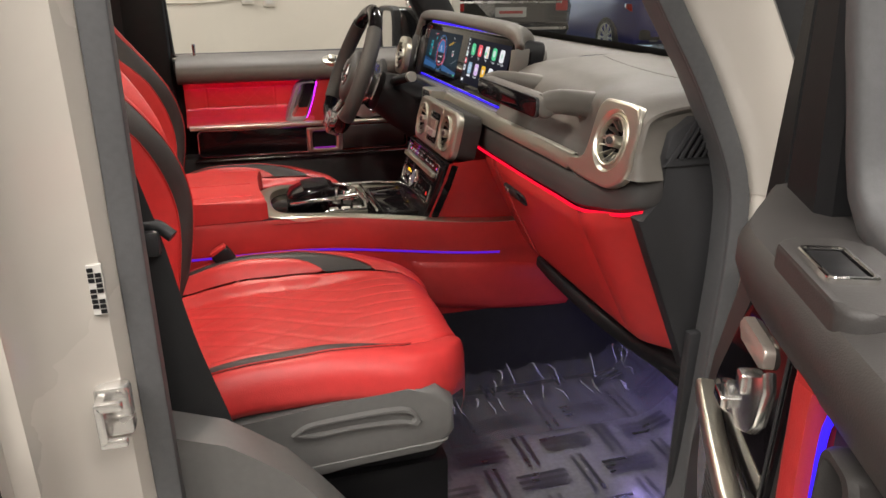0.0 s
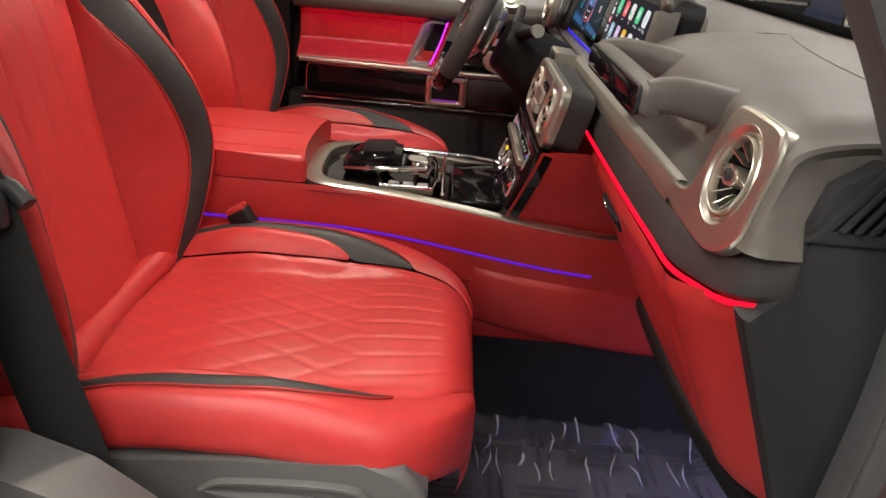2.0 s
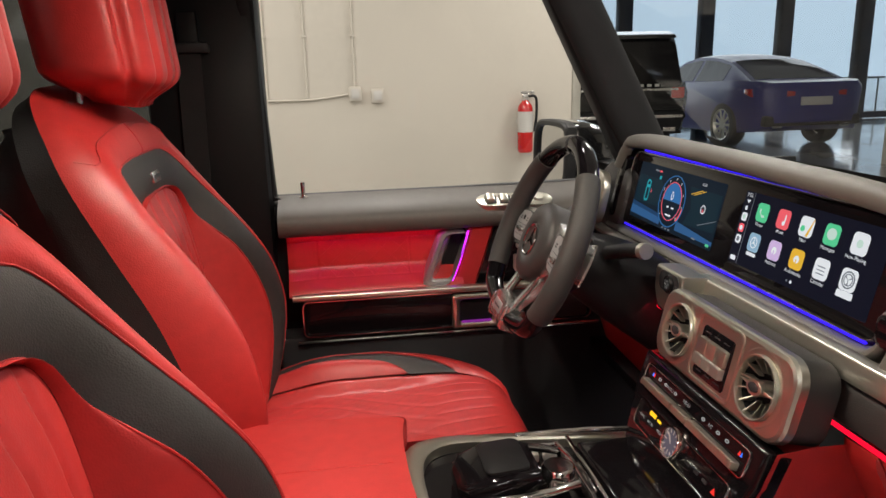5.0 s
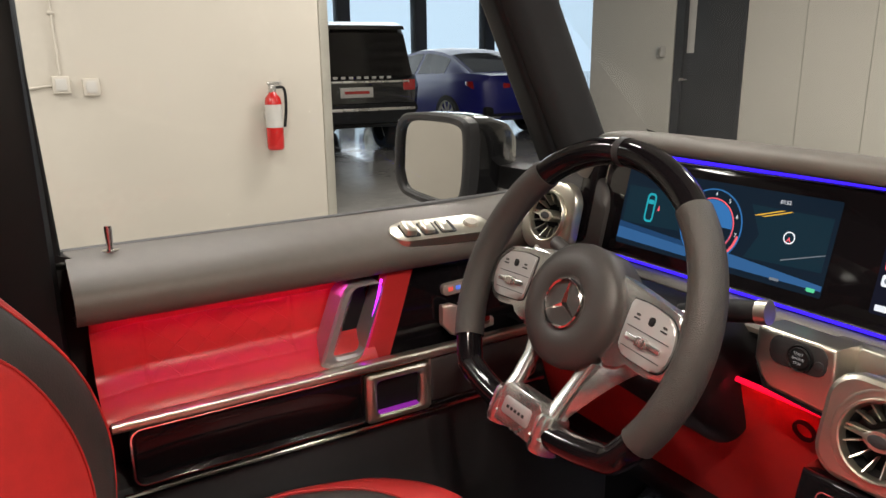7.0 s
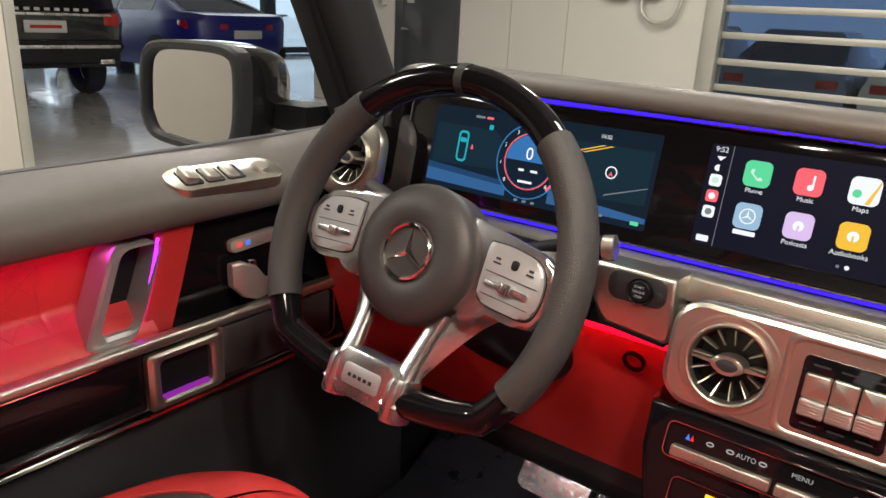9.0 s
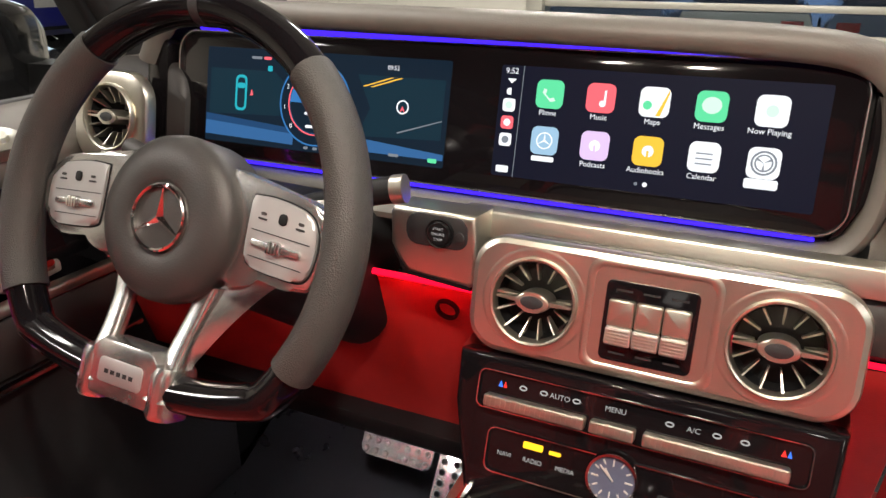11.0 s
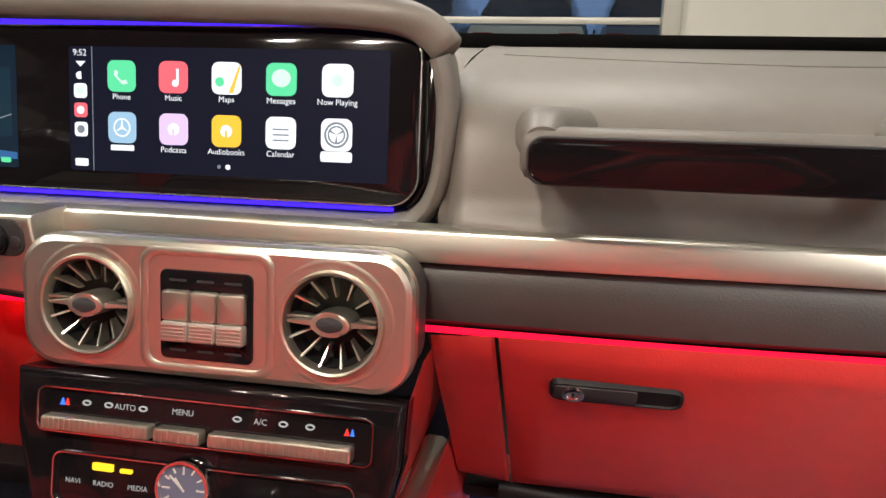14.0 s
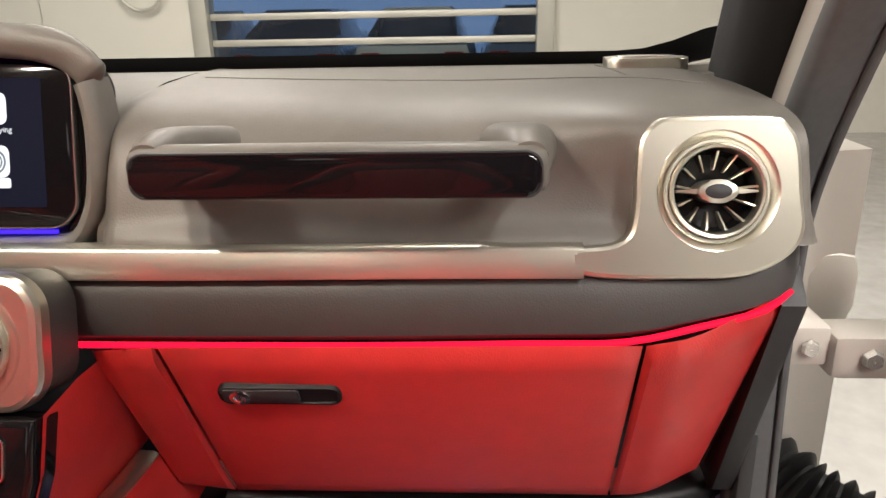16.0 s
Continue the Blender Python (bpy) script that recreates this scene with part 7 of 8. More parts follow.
dpart("door_shell", box(-0.06, 1.00, 0.55, 1.33, -0.16, -0.085, 0.012), WHITE, "white door shell")
dpart("door_edge", box(-0.068, -0.058, 0.56, 1.32, -0.15, -0.10, 0.004), RUBBER)
dpart("inner_panel", prism([(-0.012, 1.276), (-0.026, 1.262), (-0.075, 1.130), (-0.130, 0.98), (-0.150, 0.60), (1.0, 0.60), (1.0, 1.272)], -0.090, -0.012, 0.014, 3), PAD, "dark grey inner door panel")
rows = []
for k in range(30):
    s_ = -0.045 + 1.045 * (k / 29) ** 1.5
    f = smooth(-0.085, 0.07, s_)
    rows.append([(s_, z + dz * (1 - f), n * f - 0.045 * (1 - f)) for z, n, dz in ((1.255, -0.012, 0.0), (1.259, 0.002, 0.0), (1.276, 0.012, 0.0), (1.298, 0.021, 0.004), (1.318, 0.021, 0.008), (1.330, 0.012, 0.010), (1.336, -0.014, 0.010), (1.340, -0.080, 0.008), (1.342, -0.13, 0.008))])
dpart("top_pad", grid(rows), PAD, "grey leather door top pad")
pl = dpart("switch_plinth", prism(rrect(0.150, 0.070, 0.020, 6, 0.200, -0.020), 1.326, 1.3465, 0.006, 3, Matrix(((1, 0, 0, 0), (0, 0, 1, 0), (0, 1, 0, 0), (0, 0, 0, 1)))), PAD, "raised switch base")
dpart("switch_frame", ring(rrect(0.066, 0.036, 0.006, 4, 0.193, -0.010), rrect(0.058, 0.028, 0.004, 4, 0.193, -0.010), 1.345, 1.3515, 0.001, Matrix(((1, 0, 0, 0), (0, 0, 1, 0), (0, 1, 0, 0), (0, 0, 0, 1)))), CHROME, "chrome framed window switch")
dpart("window_key", box(0.165, 0.221, 1.344, 1.3495, -0.023, 0.003, 0.002), BLACKP)
dpart("gloss_panel", prism([(0.040, 1.252), (0.066, 1.258), (0.160, 1.262), (0.162, 1.245), (0.148, 1.100), (0.110, 1.085), (-0.030, 1.118), (-0.032, 1.130), (-0.024, 1.140)], -0.02, -0.004, 0.003), GLOSS, "piano black switch panel")
# plain dark plastic line added along the panel's edge; gives no light
dpart("panel_edge_line", tube([(0.159, 1.255, -0.003), (0.153, 1.17, -0.003), (0.147, 1.105, -0.003)], 0.0016, 6, up=(0, 0, 1)), PLASTIC)
dpart("memory_key", prism(rrect(0.074, 0.022, 0.008, 5), -0.01, 0.006, 0.003, 2, Matrix.Translation((0.092, 1.233, 0))), LEVER, "cream memory key")
dpart("door_lever", join(prism([(0.004, 1.122), (0.012, 1.150), (0.028, 1.156), (0.050, 1.150), (0.068, 1.160), (0.062, 1.136), (0.030, 1.120)][::-1], -0.008, 0.003, 0.003), prism([(0.052, 1.148), (0.075, 1.190), (0.100, 1.196), (0.128, 1.222), (0.136, 1.205), (0.126, 1.165), (0.112, 1.148), (0.080, 1.132)][::-1], -0.008, 0.005, 0.004), prism(rrect(0.018, 0.022, 0.004, 4, 0.088, 1.190), -0.004, 0.011, 0.003)), WSILV, "silver door opener and seat keys")
dpart("seat_key", prism(rrect(0.030, 0.014, 0.003, 4, 0.036, 1.142), 0.0, 0.012, 0.003), CHROME)
dpart("silver_bar", sweep([(-0.066, 1.092, -0.004), (0.03, 1.086, 0.006), (0.12, 1.078, 0.012), (0.30, 1.072, 0.014), (0.9, 1.072, 0.014)], rrect(0.024, 0.022, 0.006, 3), up=(0, 0, 1)), SILVER, "silver speaker bar")
dpart("speaker_grille", prism([(-0.066, 1.078), (0.11, 1.064), (0.11, 0.96), (-0.03, 0.96), (-0.05, 1.0)][::-1], -0.02, -0.002, 0.003), STEEL, "perforated metal speaker grille")
for k in range(14):
    dpart("grille_slot", prism(rrect(0.10, 0.0028, 0.001, 2, 0.04, 0.97 + 0.0068 * k), -0.004, -0.0008), PLASTIC)
dpart("red_strip", loft([[(x0, z, -0.02), (x0 + 0.004, z, 0.006), (x0 + 0.022, z, 0.012), (x0 + 0.040, z, 0.008), (x0 + 0.046, z, -0.02)] for x0, z in ((0.196, 1.266), (0.194, 1.250), (0.196, 1.20), (0.200, 1.142), (0.205, 1.09))]), RED, "red leather strip")
dpart("light_guide", tube(spline([(0.275, 1.262, -0.008), (0.256, 1.264, -0.003), (0.249, 1.245, 0.0), (0.250, 1.185, 0.0), (0.256, 1.10, 0.0)], 20), 0.0030, 8, up=(0, 0, 1)), ACC_BLUE, "blue ambient light line")
dpart("pull_handle", ring(rrect(0.054, 0.120, 0.016, 6, 0.290, 1.190), rrect(0.030, 0.090, 0.010, 6, 0.286, 1.194), -0.02, 0.008, 0.005), PAD, "dark grey pull handle")
dpart("red_insert", box(0.33, 0.95, 1.10, 1.26, -0.02, -0.004, 0.006), RED, "red leather insert")
dpart("corner_sail", loft([[(-0.034 - w, z, -0.10), (-0.034 - w, z, -0.066), (-0.034 - w + 0.012, z, -0.052), (-0.050, z, -0.050), (-0.046, z, -0.058), (-0.040, z, -0.058), (-0.036, z, -0.048), (-0.034 + w - 0.012, z, -0.050), (-0.034 + w, z, -0.062), (-0.034 + w, z, -0.10)] for w, z in ((0.085, 1.305), (0.071, 1.41), (0.057, 1.515), (0.030, 1.70), (0.022, 1.86))]), BLACKP, "dark ribbed corner panel of the window")
for a, b, w in (((0.96, 1.33, -0.10), (0.96, 1.86, -0.05), 0.06),):
    top = tuple(p + (q - p) * (1.86 - a[1]) / (b[1] - a[1]) for p, q in zip(a, b))
    dpart("window_frame", sweep([a, tuple((p + q) / 2 for p, q in zip(a, top)), top], rrect(w, 0.06, 0.018, 4), up=(0, 0, 1)), BLACKP, "black window frame")
dpart("window_rubber", sweep(spline([(0.60, 1.338, -0.085), (0.25, 1.338, -0.085), (0.120, 1.346, -0.084), (0.082, 1.375, -0.080), (0.066, 1.45, -0.072), (0.050, 1.56, -0.060), (0.03, 1.86, -0.04)], 30), rrect(0.030, 0.045, 0.010, 3), up=(0, 0, 1)), RUBBER)
dpart("frame_top", box(-0.02, 0.98, 1.83, 1.89, -0.09, -0.03, 0.01), BLACKP)
pg = dpart("window_glass", box(0.03, 0.95, 1.32, 1.84, -0.098, -0.094), G_CLEAR, "clear side window")
pg.visible_shadow = False
# its outside mirror, seen through the glass
pm = thing("door_mirror", (0.75, -1.22, 1.36), "black passenger door mirror seen through the glass", "mirror")
part("mirror_housing", loft([[PD @ Vector((0.34 + x, 1.46 + y, z)) for x, y in rrect(w, h, 0.05, 6)] for w, h, z in ((0.12, 0.10, -0.36), (0.20, 0.18, -0.32), (0.22, 0.20, -0.24), (0.20, 0.18, -0.21))]), BLACKC, pm, "gloss black housing")
part("mirror_foot", loft([[PD @ Vector((0.20 + x, 1.36 + y, -0.12)) for x, y in rrect(0.06, 0.04, 0.015, 4)], [PD @ Vector((0.28 + x, 1.40 + y, -0.25)) for x, y in rrect(0.07, 0.05, 0.02, 4)]]), BLACKP, pm)

# ---- garage and showroom ----
def wall(name, bm, material, label):
    return solo(name, bm, material, label, "wall", kind="structure")


solo("floor", box(-9, 18, -9, 24, GZ - 0.05, GZ), CONC, "polished grey concrete garage floor", "floor", kind="structure")
solo("ground", box(-60, 80, 24.0, 120, GZ - 0.16, GZ - 0.06), CONC, "pale paved ground outside the showroom", "ground", kind="structure")
solo("ceiling", box(-9, 18, -9, 24, 4.0, 4.1), CEIL, "pale painted garage ceiling", "ceiling", kind="structure")
wl = wall("wall_west", box(-9, 2.22, 5.6, 5.85, GZ, 4.0, 0.01), WALL, "warm grey painted garage wall")
wf = wall("wall_north", join(box(8, 8.2, 2.47, 5.92, GZ, 4.0), box(8, 8.2, -9, -1.01, GZ, 4.0), box(8, 8.2, -1.01, 2.47, 3.2, 4.0), box(8, 8.2, 5.92, 7.04, 2.45, 4.0), box(8, 8.2, 7.04, 8.7, GZ, 4.0)), WALLF, "cream painted front wall with a doorway and a roller door")
wall("wall_south", box(-9.2, -9, -9, 24, GZ, 4.0), WALL, "warm grey rear garage wall")
wall("wall_east", box(-9, 8, -9.2, -9, GZ, 4.0), WALLF, "cream side garage wall")
wall("wall_far", box(-9, 2.10, 23.9, 24, GZ, 4.0), WALL, "far showroom wall")
part("end_trim", box(2.22, 2.30, 5.59, 5.86, GZ, 4.0, 0.01), ALU, wl, "metal corner trim")
for y in (4.30, 5.10):
    part("panel_joint", box(7.994, 8.001, y - 0.004, y + 0.004, GZ, 4.0), ALU, wf)
# things on the left wall
for x, z in ((0.285, 1.42), (0.475, 1.40)):
    sb = thing("wall_box", (x, 5.6, z), "small grey electrical box on the wall", "electrical box", "wall boxes")
    part("box_body", box(x - 0.055, x + 0.055, 5.56, 5.6, z - 0.06, z + 0.06, 0.008), WALL, sb)
    part("cover", box(x - 0.035, x + 0.035, 5.552, 5.562, z - 0.04, z + 0.04, 0.004), SKIN, sb)
for x, z0 in ((-0.12, 1.40), (0.285, 1.48), (-0.45, 1.38)):
    cd = thing("conduit", (x, 5.585, z0), "thin painted conduit pipe running up the wall", "pipe", "conduits")
    part("pipe", tube([(x, 5.585, z0), (x, 5.585, 2.5), (x, 5.585, 3.99)], 0.009, 10, up=(1, 0, 0)), WALL, cd)
    for zz in (1.9, 2.7, 3.5):
        part("clip", box(x - 0.022, x + 0.022, 5.570, 5.6, zz - 0.01, zz + 0.01, 0.003), WALL, cd)
cd = thing("conduit", (-0.3, 5.585, 1.39), "thin painted conduit pipe running along the wall", "pipe", "conduits")
part("pipe", tube(spline([(-0.45, 5.585, 1.38), (-0.12, 5.585, 1.38), (0.1, 5.585, 1.40), (0.24, 5.585, 1.42)], 16), 0.009, 10), WALL, cd)
cab = thing("wall_cabinet", (-0.75, 5.5, 1.45), "cream steel wall cabinet with a black latch", "cabinet")
part("body", box(-1.10, -0.62, 5.44, 5.6, 1.33, 2.05, 0.01), SKIN, cab)
part("door", box(-1.08, -0.64, 5.428, 5.442, 1.35, 2.03, 0.006), SKIN, cab)
part("latch", box(-1.05, -1.02, 5.41, 5.43, 1.64, 1.72, 0.004), BLACKP, cab)
ex = thing("fire_extinguisher", (1.765, 5.52, 0.87), "red fire extinguisher with a white label hung on the wall", "fire extinguisher")
part("cylinder", lathe([(0.0005, 0.0), (0.055, 0.0), (0.066, 0.012), (0.068, 0.06), (0.068, 0.36), (0.060, 0.41), (0.035, 0.44), (0.025, 0.46), (0.0005, 0.46)], 28, Matrix.Translation((1.765, 5.515, 0.87))), REDP, ex)
part("label_band", lathe([(0.0688, 0.18), (0.0690, 0.18), (0.0690, 0.36), (0.0688, 0.36)], 28, Matrix.Translation((1.765, 5.515, 0.87))), SKIN, ex, "white printed label")
part("valve", box(1.740, 1.790, 5.49, 5.54, 1.32, 1.38, 0.006), STEEL, ex)
part("lever", box(1.725, 1.845, 5.505, 5.525, 1.38, 1.405, 0.005), STEEL, ex)
part("hose", tube(spline([(1.785, 5.50, 1.36), (1.855, 5.50, 1.35), (1.860, 5.49, 1.20), (1.840, 5.485, 1.05)], 20), 0.012, 8), BLACKP, ex)
part("bracket", box(1.705, 1.825, 5.575, 5.6, 1.12, 1.17), STEEL, ex)
# charcoal door in the front wall
od = thing("door_1", (8.0, 6.48, GZ), "charcoal steel door with a narrow window", "door", kind="structure")
part("leaf", box(8.02, 8.08, 5.95, 7.01, GZ, 2.40, 0.004), DOORB, od)
part("door_frame", join(box(7.985, 8.1, 5.89, 5.95, GZ, 2.46), box(7.985, 8.1, 7.01, 6.87, GZ, 2.46), box(7.985, 8.1, 5.95, 7.01, 2.40, 2.46)), DOORB, od)
part("vision_panel", box(8.012, 8.02, 6.70, 6.82, 1.60, 2.30, 0.002), SKIN, od)
part("lever_handle", join(tube([(8.02, 6.87, 1.25), (7.97, 6.87, 1.25)], 0.02, 10), tube([(7.965, 6.88, 1.25), (7.965, 6.75, 1.25)], 0.010, 10)), STEEL, od)
for y, z, w, h, mt, lab in ((3.66, 1.86, 0.26, 0.26, ALU, "grey junction box on the front wall"), (3.30, 1.98, 0.30, 0.46, PLASTIC, "dark control box with a red button on the front wall"), (7.22, 1.62, 0.10, 0.14, SKIN, "small pale call point on the wall")):
    jb = thing("control_box", (8.0, y, z), lab, "control box")
    part("box_body", box(7.90, 8.0, y - w / 2, y + w / 2, z - h / 2, z + h / 2, 0.012), mt, jb)
    part("button", box(7.89, 7.90, y - 0.04, y + 0.04, z - 0.05, z + 0.05, 0.005), REDP if mt is PLASTIC else ALU, jb)
hz = thing("hanging_cable", (7.95, 3.45, 1.6), "grey cable looping from the control box", "cable")
part("loop", tube(spline([(7.93, 3.36, 1.78), (7.92, 3.33, 1.60), (7.92, 3.16, 1.50), (7.92, 2.96, 1.58), (7.95, 2.88, 1.94)], 30), 0.022, 8, up=(1, 0, 0)), ALU, hz)
# roller door of glazed slats
rd = thing("roller_door_1", (8.06, 1.1, GZ), "closed roller door with rows of glazed aluminium slats", "roller door", kind="structure")
for y in (-1.10, 2.56):
    part("guide_rail", box(7.94, 8.12, y - 0.09, y + 0.09, GZ, 3.3, 0.01), ALU, rd, "aluminium guide rail")
for k in range(11):
    z = GZ + 0.215 + 0.270 * k
    part("slat_rail", box(8.04, 8.09, -1.01, 2.47, z - 0.035, z + 0.035, 0.008), ALU, rd)
    g = part("slat_glass", box(8.06, 8.066, -1.01, 2.47, z + 0.035, z + 0.24), G_ROLL, rd)
    g.visible_shadow = False
part("bottom_rail", box(8.03, 8.10, -1.01, 2.47, GZ, GZ + 0.14, 0.01), ALU, rd)

# ---- outside and the window wall ----
DAY = glow("overcast_daylight", (0.62, 0.80, 1.0), 1.15)
YARD = glow("blue_dusk_yard", (0.13, 0.19, 0.31), 1.1)
YCAR = mat("steel_blue_car_paint", (0.16, 0.21, 0.30), 0.25, var=0.08, vscale=3, coat=0.7)
YGLASS = mat("blue_grey_car_glass", (0.07, 0.10, 0.16), 0.12, var=0.2, vscale=2, coat=0.6)
solo("backdrop", join(box(-10, 60, 60, 60.1, -2, 25)), DAY, "bright overcast sky beyond the showroom", "sky", kind="structure")
solo("backdrop", join(box(30, 30.1, -30, 16, -2, 25)), YARD, "dim blue yard beyond the roller door", "sky", kind="structure")
rng = random.Random(11)
for k in range(7):
    pc = thing("parked_car", (13.0, -3.2 + 1.9 * k, GZ), "dark car parked in the yard behind the roller door", "car", "yard cars")
    y = -3.2 + 1.9 * k
    mt = (SKIN, YCAR, ALU, YCAR)[k % 4]
    part("body", loft([[(13 + x, y + yy, z) for yy, z in ((-0.85, 0.30), (0.85, 0.30), (0.88, 0.75), (0.80, 0.95), (-0.80, 0.95), (-0.88, 0.75))] for x in (-2.0, -1.9, 1.9, 2.0)]), mt, pc)
    part("cabin", loft([[(13 + x, y + yy * w, z) for yy, z in ((-0.78, 0.93), (0.78, 0.93), (0.74, 1.10), (0.60, 0.93 + h), (0.50, 0.97 + h), (-0.50, 0.97 + h), (-0.60, 0.93 + h), (-0.74, 1.10))] for x, w, h in ((-1.55, 0.96, 0.10), (-1.0, 1.0, 0.42), (-0.2, 1.0, 0.50), (0.6, 1.0, 0.46), (1.4, 0.96, 0.10))]), YGLASS, pc, "blue-grey car windows")
    part("roof", loft([[(13 + x, y + yy, z) for yy, z in ((-0.60, 1.40), (0.60, 1.40), (0.50, 1.49), (-0.50, 1.49))] for x in (-0.95, 0.55)]), mt, pc)
    for sg in (1, -1):
        part("tail_lamp", box(10.97, 11.02, y + sg * 0.62 - 0.14, y + sg * 0.62 + 0.14, 0.74, 0.86, 0.01), LAMP, pc)
    for wx in (-1.25, 1.3):
        for sg in (1, -1):
            part("wheel", lathe([(0.001, -0.1), (0.29, -0.1), (0.32, -0.06), (0.32, 0.06), (0.29, 0.1), (0.001, 0.1)], 20, Matrix.Translation((13 + wx, y + sg * 0.80, GZ + 0.32)) @ Matrix.Rotation(radians(90), 4, "X")), TYRE, pc)
solo("ground", box(18.0, 80, -60, 24.0, GZ - 0.16, GZ - 0.055), CONC, "yard paving", "ground", kind="structure")
ww = thing("window_1", (9, 16.5, GZ), "tall showroom window wall with dark mullions", "window", kind="structure")
for x in (2.4, 4.8, 7.2, 9.3, 11.4, 13.6, 16.0):
    part("mullion", box(x - 0.16, x + 0.16, 16.4, 16.7, GZ, 4.0, 0.01), DOORB, ww)
for z in (GZ + 0.10, 3.6):
    part("transom", box(2.1, 18, 16.45, 16.6, z - 0.08, z + 0.08), DOORB, ww)
g = part("pane", box(2.1, 18, 16.52, 16.53, GZ, 4.0), G_CLEAR, ww)
g.visible_shadow = False
wall("wall_side", box(2.0, 2.1, 16.4, 24, GZ, 4.0), WALL, "showroom side wall")
rl = thing("hand_rail", (12, 19, GZ), "grey steel railing outside the windows", "railing")
for k in range(12):
    part("post", tube([(8.5 + 0.7 * k, 19, GZ - 0.06), (8.5 + 0.7 * k, 19, 1.1)], 0.025, 8, up=(1, 0, 0)), ALU, rl)
part("rail", tube([(8.4, 19, 1.1), (16.4, 19, 1.1)], 0.03, 8), ALU, rl)


def car_wheel(parent, m, r=0.36, w=0.24):
    """A tyre and a ten-spoke rim; local z is the axle."""
    t = part("wheel", lathe([(r * 0.66, -w / 2), (r * 0.94, -w / 2), (r, -w * 0.36), (r, w * 0.36), (r * 0.94, w / 2), (r * 0.66, w / 2)], 36, m), TYRE, parent, "tyre on an alloy rim")
    part("rim", lathe([(r * 0.66, w * 0.5), (r * 0.70, w * 0.52), (r * 0.64, w * 0.42), (r * 0.60, 0.0)], 32, m), SILVER, t)
    part("brake_disc", lathe([(0.001, 0.0), (r * 0.55, 0.0)], 28, m), BLACKP, t)
    for k in range(10):
        bm = box(r * 0.12, r * 0.66, -0.018, 0.018, w * 0.36, w * 0.46, 0.006)
        bm.transform(m @ Matrix.Rotation(2 * math.pi * k / 10, 4, "Z"))
        part("rim_spoke", bm, SILVER, t)
    part("hub_cap", lathe([(0.001, w * 0.48), (r * 0.16, w * 0.46), (r * 0.18, w * 0.36)], 16, m), SILVER, t)


def at_wheels(parent, M, xs, track, r):
    for x in xs:
        for sg in (1, -1):
            car_wheel(parent, M @ Matrix.Translation((x, sg * track, r)) @ Matrix.Rotation(radians(-90 * sg), 4, "X"), r)


# black estate seen from behind; local x ahead, y left
suv = thing("parked_suv", (4.25, 11.4, GZ), "black luxury off-road estate parked in the showroom", "car")
SVM = Matrix.Translation((4.60, 12.35, GZ)) @ Matrix.Rotation(radians(86), 4, "Z") @ Matrix.Scale(1.07, 4)


def hull(secs, M):
    return loft([[M @ Vector((x, y, z)) for y, z in sec] for x, sec in secs])


def ring_sec(w0, z0, w1, z1, w2, z2, r=0.05):
    pts = [(-w0, z0), (w0, z0), (w0 + 0.02, z0 + 0.1), (w1, z1 - r), (w1 - r * 0.4, z1), (w2, z2), (-w2, z2), (-w1 + r * 0.4, z1), (-w1, z1 - r), (-w0 - 0.02, z0 + 0.1)]
    return pts


part("body", hull([(-2.42, ring_sec(0.84, 0.52, 0.90, 0.98, 0.86, 1.08)), (-2.34, ring_sec(0.90, 0.42, 0.98, 1.04, 0.93, 1.14)), (-1.6, ring_sec(0.94, 0.36, 1.0, 1.08, 0.96, 1.16)), (0.8, ring_sec(0.94, 0.34, 1.0, 1.06, 0.95, 1.12)), (1.4, ring_sec(0.94, 0.34, 1.0, 1.02, 0.90, 1.10)), (2.35, ring_sec(0.86, 0.40, 0.92, 0.85, 0.80, 0.92))], SVM), BLACKC, suv, "gloss black body")
part("glasshouse", hull([(-2.36, [(-0.88, 1.12), (0.88, 1.12), (0.76, 1.66), (0.70, 1.70), (-0.70, 1.70), (-0.76, 1.66)]), (-2.20, [(-0.92, 1.12), (0.92, 1.12), (0.79, 1.76), (0.70, 1.81), (-0.70, 1.81), (-0.79, 1.76)]), (0.1, [(-0.92, 1.10), (0.92, 1.10), (0.78, 1.80), (0.68, 1.85), (-0.68, 1.85), (-0.78, 1.80)]), (1.0, [(-0.90, 1.10), (0.90, 1.10), (0.84, 1.16), (0.7, 1.18), (-0.7, 1.18), (-0.84, 1.16)])], SVM), GLOSS, suv, "dark glazed upper body")
part("roof", hull([(-2.52, [(-0.70, 1.74), (0.70, 1.74), (0.68, 1.785), (-0.68, 1.785)]), (-2.2, [(-0.76, 1.80), (0.76, 1.80), (0.70, 1.85), (-0.70, 1.85)]), (0.0, [(-0.74, 1.84), (0.74, 1.84), (0.66, 1.875), (-0.66, 1.875)])], SVM), BLACKC, suv, "black roof with spoiler")
part("bumper", hull([(-2.50, ring_sec(0.82, 0.50, 0.90, 0.72, 0.86, 0.75)), (-2.30, ring_sec(0.88, 0.44, 0.97, 0.74, 0.95, 0.78))], SVM), BLACKP, suv)
part("bumper_trim", box(-2.515, -2.49, -0.85, 0.85, 0.66, 0.70, 0.006, 2, SVM), STEEL, suv, "bright bumper strip")
part("tailgate_trim", box(-2.432, -2.40, -0.80, 0.80, 1.035, 1.065, 0.006, 2, SVM), STEEL, suv, "bright tailgate strip")
for k in range(10):
    part("letter_bar", box(-2.438, -2.42, -0.52 + 0.112 * k, -0.46 + 0.112 * k, 1.090, 1.125, 0.003, 2, SVM), SKIN, suv)
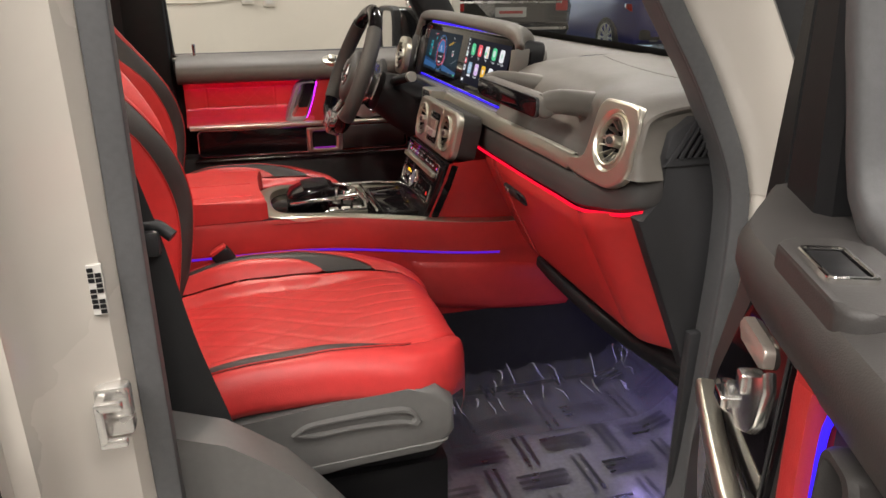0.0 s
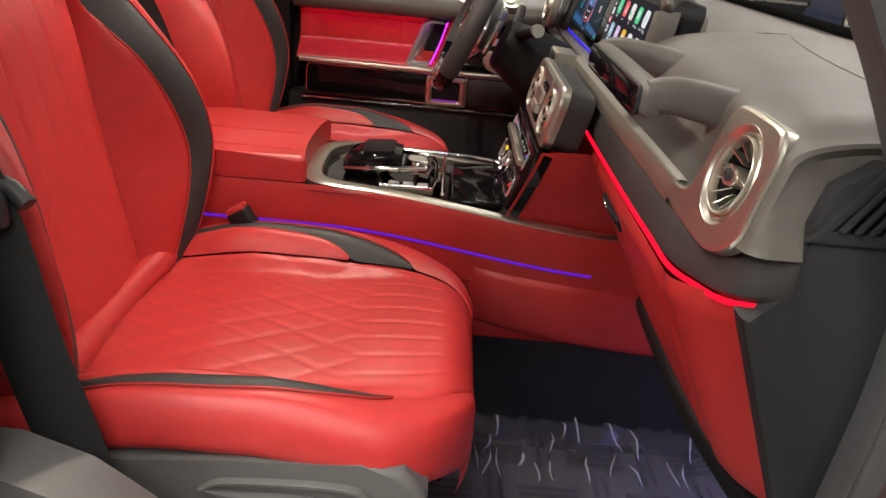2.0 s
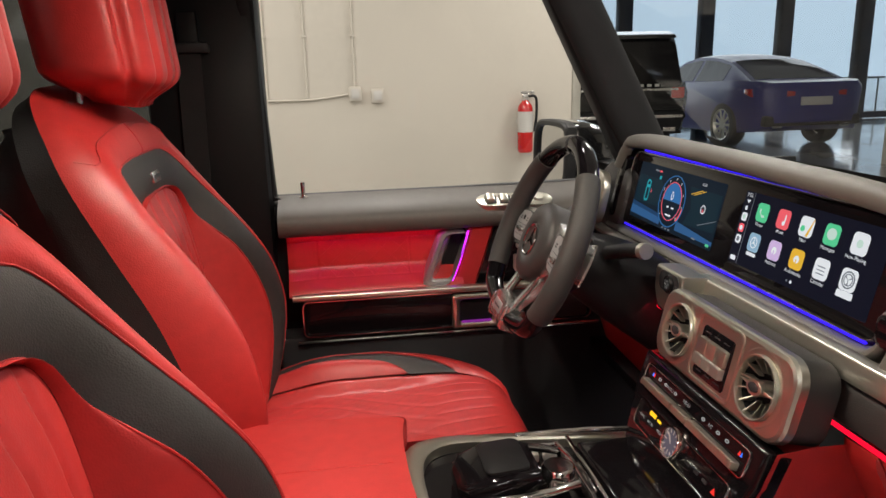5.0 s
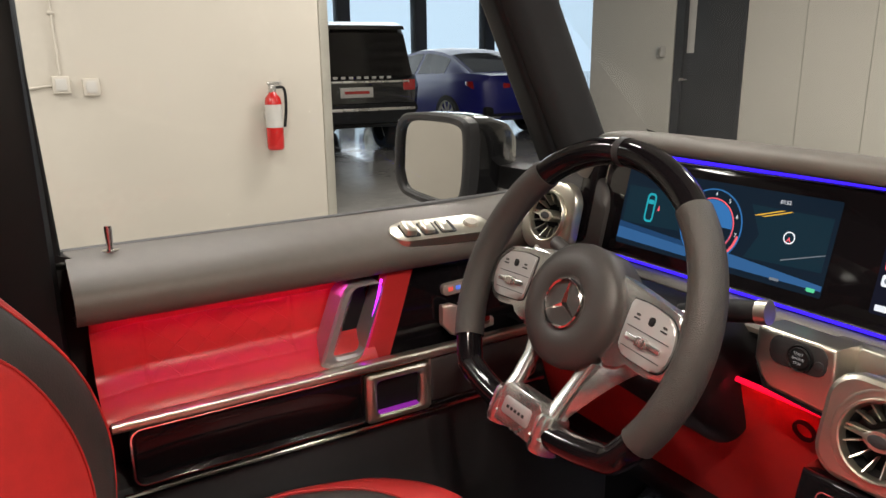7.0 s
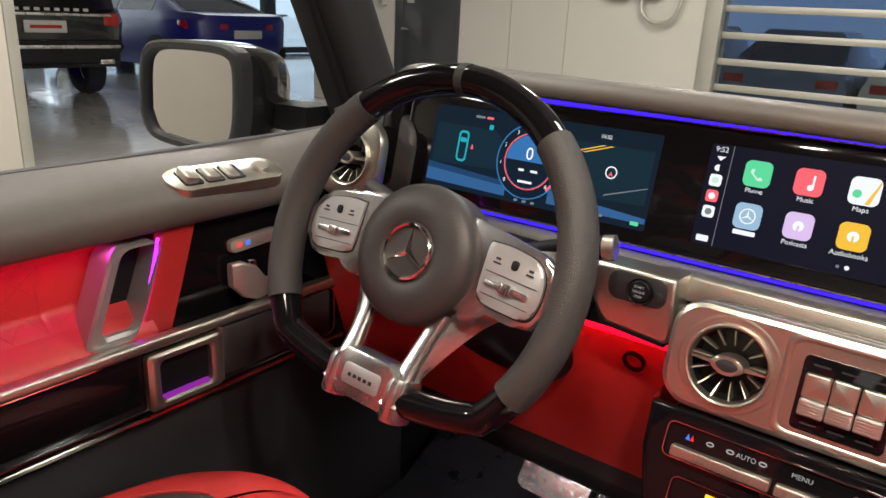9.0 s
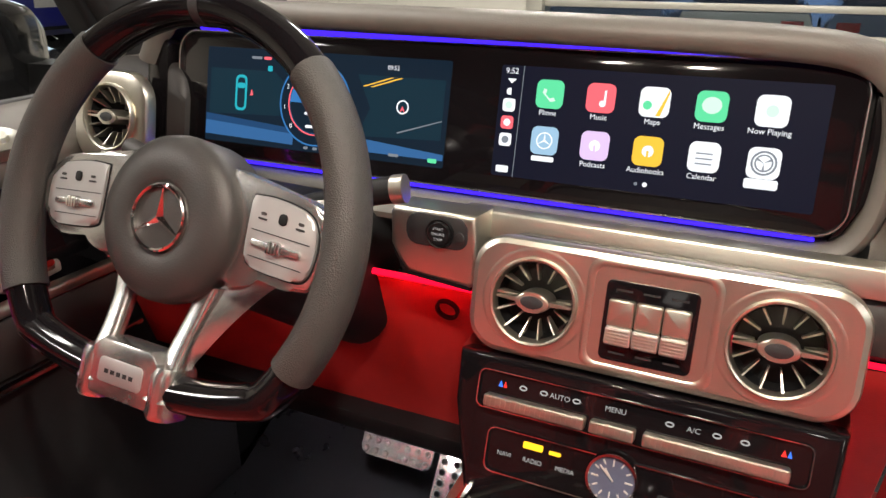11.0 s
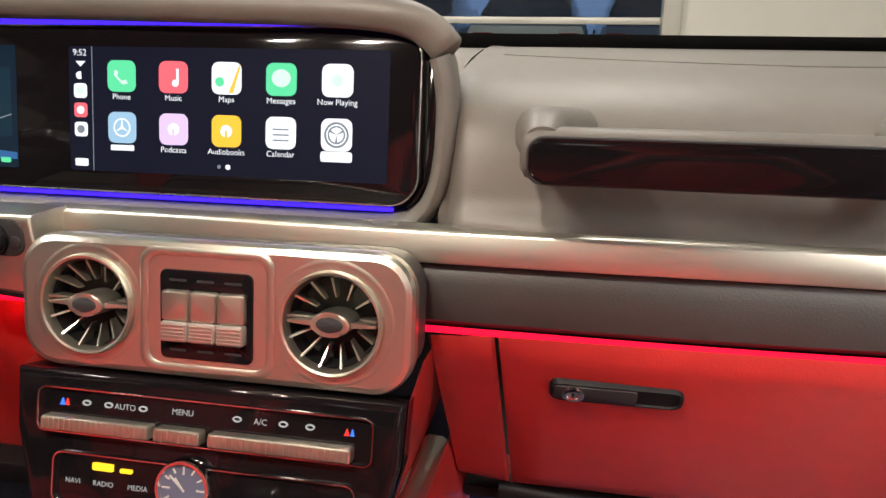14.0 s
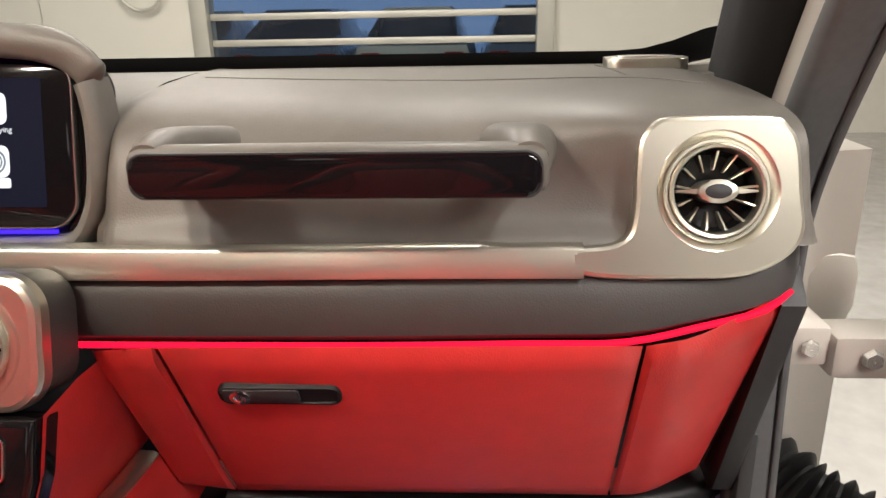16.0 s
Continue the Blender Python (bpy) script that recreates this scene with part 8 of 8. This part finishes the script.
part("number_plate", box(-2.455, -2.42, -0.24, 0.24, 0.84, 0.98, 0.006, 2, SVM), SKIN, suv, "pale plate")
part("plate_bar", box(-2.459, -2.455, -0.18, 0.18, 0.89, 0.93, m=SVM), LAMP, suv)
for sg in (1, -1):
    part("tail_lamp", box(-2.425, -2.34, sg * 0.80 - 0.10, sg * 0.80 + 0.10, 0.92, 1.08, 0.02, 2, SVM), LAMP, suv, "dark red tail lamp")
    part("exhaust", box(-2.53, -2.48, sg * 0.66 - 0.09, sg * 0.66 + 0.09, 0.47, 0.53, 0.012, 2, SVM), CHROME, suv)
at_wheels(suv, SVM, (-1.46, 1.46), 0.84, 0.37)

# navy saloon, rear three-quarter
sal = thing("parked_saloon", (7.7, 13.6, GZ), "navy blue saloon with red tail lamps parked in the showroom", "car")
SLM = Matrix.Translation((8.15, 13.3, GZ)) @ Matrix.Rotation(radians(91), 4, "Z") @ Matrix.Scale(1.16, 4)
part("body", hull([(-2.36, ring_sec(0.52, 0.46, 0.56, 0.86, 0.50, 0.93)), (-2.31, ring_sec(0.70, 0.38, 0.76, 0.91, 0.68, 0.985)), (-2.16, ring_sec(0.82, 0.28, 0.89, 0.94, 0.80, 1.01)), (-1.5, ring_sec(0.86, 0.22, 0.93, 0.92, 0.84, 1.02)), (0.6, ring_sec(0.86, 0.20, 0.92, 0.86, 0.84, 0.94)), (1.5, ring_sec(0.84, 0.22, 0.90, 0.80, 0.76, 0.88)), (2.25, ring_sec(0.74, 0.28, 0.80, 0.64, 0.66, 0.70))], SLM), NAVY, sal, "navy blue body")


def cabin(x, v, lift=0.0):
    """Upper body of the saloon: x along the car, v across it from -1 to 1."""
    h = float(np.interp(x, [-1.98, -1.7, -1.4, -1.1, -0.8, -0.4, 0.0, 0.35, 0.7, 1.1], [0.985, 1.10, 1.22, 1.325, 1.39, 1.425, 1.42, 1.36, 1.18, 0.91]))
    base = 0.965 - 0.03 * (x + 1.98) / 3.0
    k = max(0.0, min(1.0, (h - base) / 0.46))
    ws, wb = 0.80 - 0.20 * k, 0.845 - 0.06 * smooth(-1.2, -1.98, x)
    a = abs(v)
    if a > 0.5:
        t = (a - 0.5) * 2
        y, z = ws + (wb - ws) * t ** 1.15, (h - 0.045 * k) + (base - h + 0.045 * k) * t
    else:
        t = a * 2
        y, z = ws * t, h - 0.045 * k * t ** 2.6
    q = 1.0 + lift
    return SLM @ Vector((x, math.copysign(y * q, v), base + (z - base) * q + lift * 0.3))


def cabin_sheet(x0, x1, v0, v1, lift, n=22, m=16, skew=0.0):
    return grid([[cabin(x0 + (x1 - x0) * i / n + skew * abs(v0 + (v1 - v0) * k / m), v0 + (v1 - v0) * k / m, lift) for k in range(m + 1)] for i in range(n + 1)])


part("cabin", cabin_sheet(-1.98, 1.1, -1.0, 1.0, 0.0, 44, 40), NAVY, sal, "navy roof and pillars")
part("rear_window", cabin_sheet(-1.86, -1.10, -0.44, 0.44, 0.006), GLOSS, sal, "dark rear window")
part("windscreen", cabin_sheet(0.42, 1.02, -0.44, 0.44, 0.006), GLOSS, sal, "dark windscreen")
for sg in (1, -1):
    part("side_window", cabin_sheet(-1.18, -0.32, sg * 0.56, sg * 0.95, 0.006), GLOSS, sal, "dark side window")
    part("side_window", cabin_sheet(-0.24, 0.52, sg * 0.56, sg * 0.95, 0.006), GLOSS, sal, "dark side window")
    part("tail_lamp", loft([[SLM @ Vector(p) for p in ((x, sg * y, zl), (x, sg * y, zh), (x + 0.12, sg * (y - 0.05), zh), (x + 0.12, sg * (y - 0.05), zl))] for x, y, zl, zh in ((-2.375, 0.36, 0.80, 0.86), (-2.35, 0.56, 0.78, 0.88), (-2.27, 0.78, 0.77, 0.90), (-2.12, 0.905, 0.79, 0.90), (-2.0, 0.925, 0.84, 0.90))]), LAMP, sal, "red tail lamp")
    part("exhaust", box(-2.31, -2.26, sg * 0.55 - 0.08, sg * 0.55 + 0.08, 0.33, 0.40, 0.02, 2, SLM), CHROME, sal)
    part("window_line", sweep([SLM @ Vector(p) for p in ((-1.7, sg * 0.80, 0.985), (-0.6, sg * 0.845, 0.965), (0.9, sg * 0.83, 0.935))], rrect(0.014, 0.014, 0.004, 2)), CHROME, sal)
part("bumper", box(-2.33, -2.2, -0.78, 0.78, 0.36, 0.52, 0.03, 3, SLM), BLACKP, sal)
part("number_plate", box(-2.385, -2.29, -0.25, 0.25, 0.66, 0.78, 0.006, 2, SLM), SKIN, sal)
at_wheels(sal, SLM, (-1.40, 1.42), 0.80, 0.345)
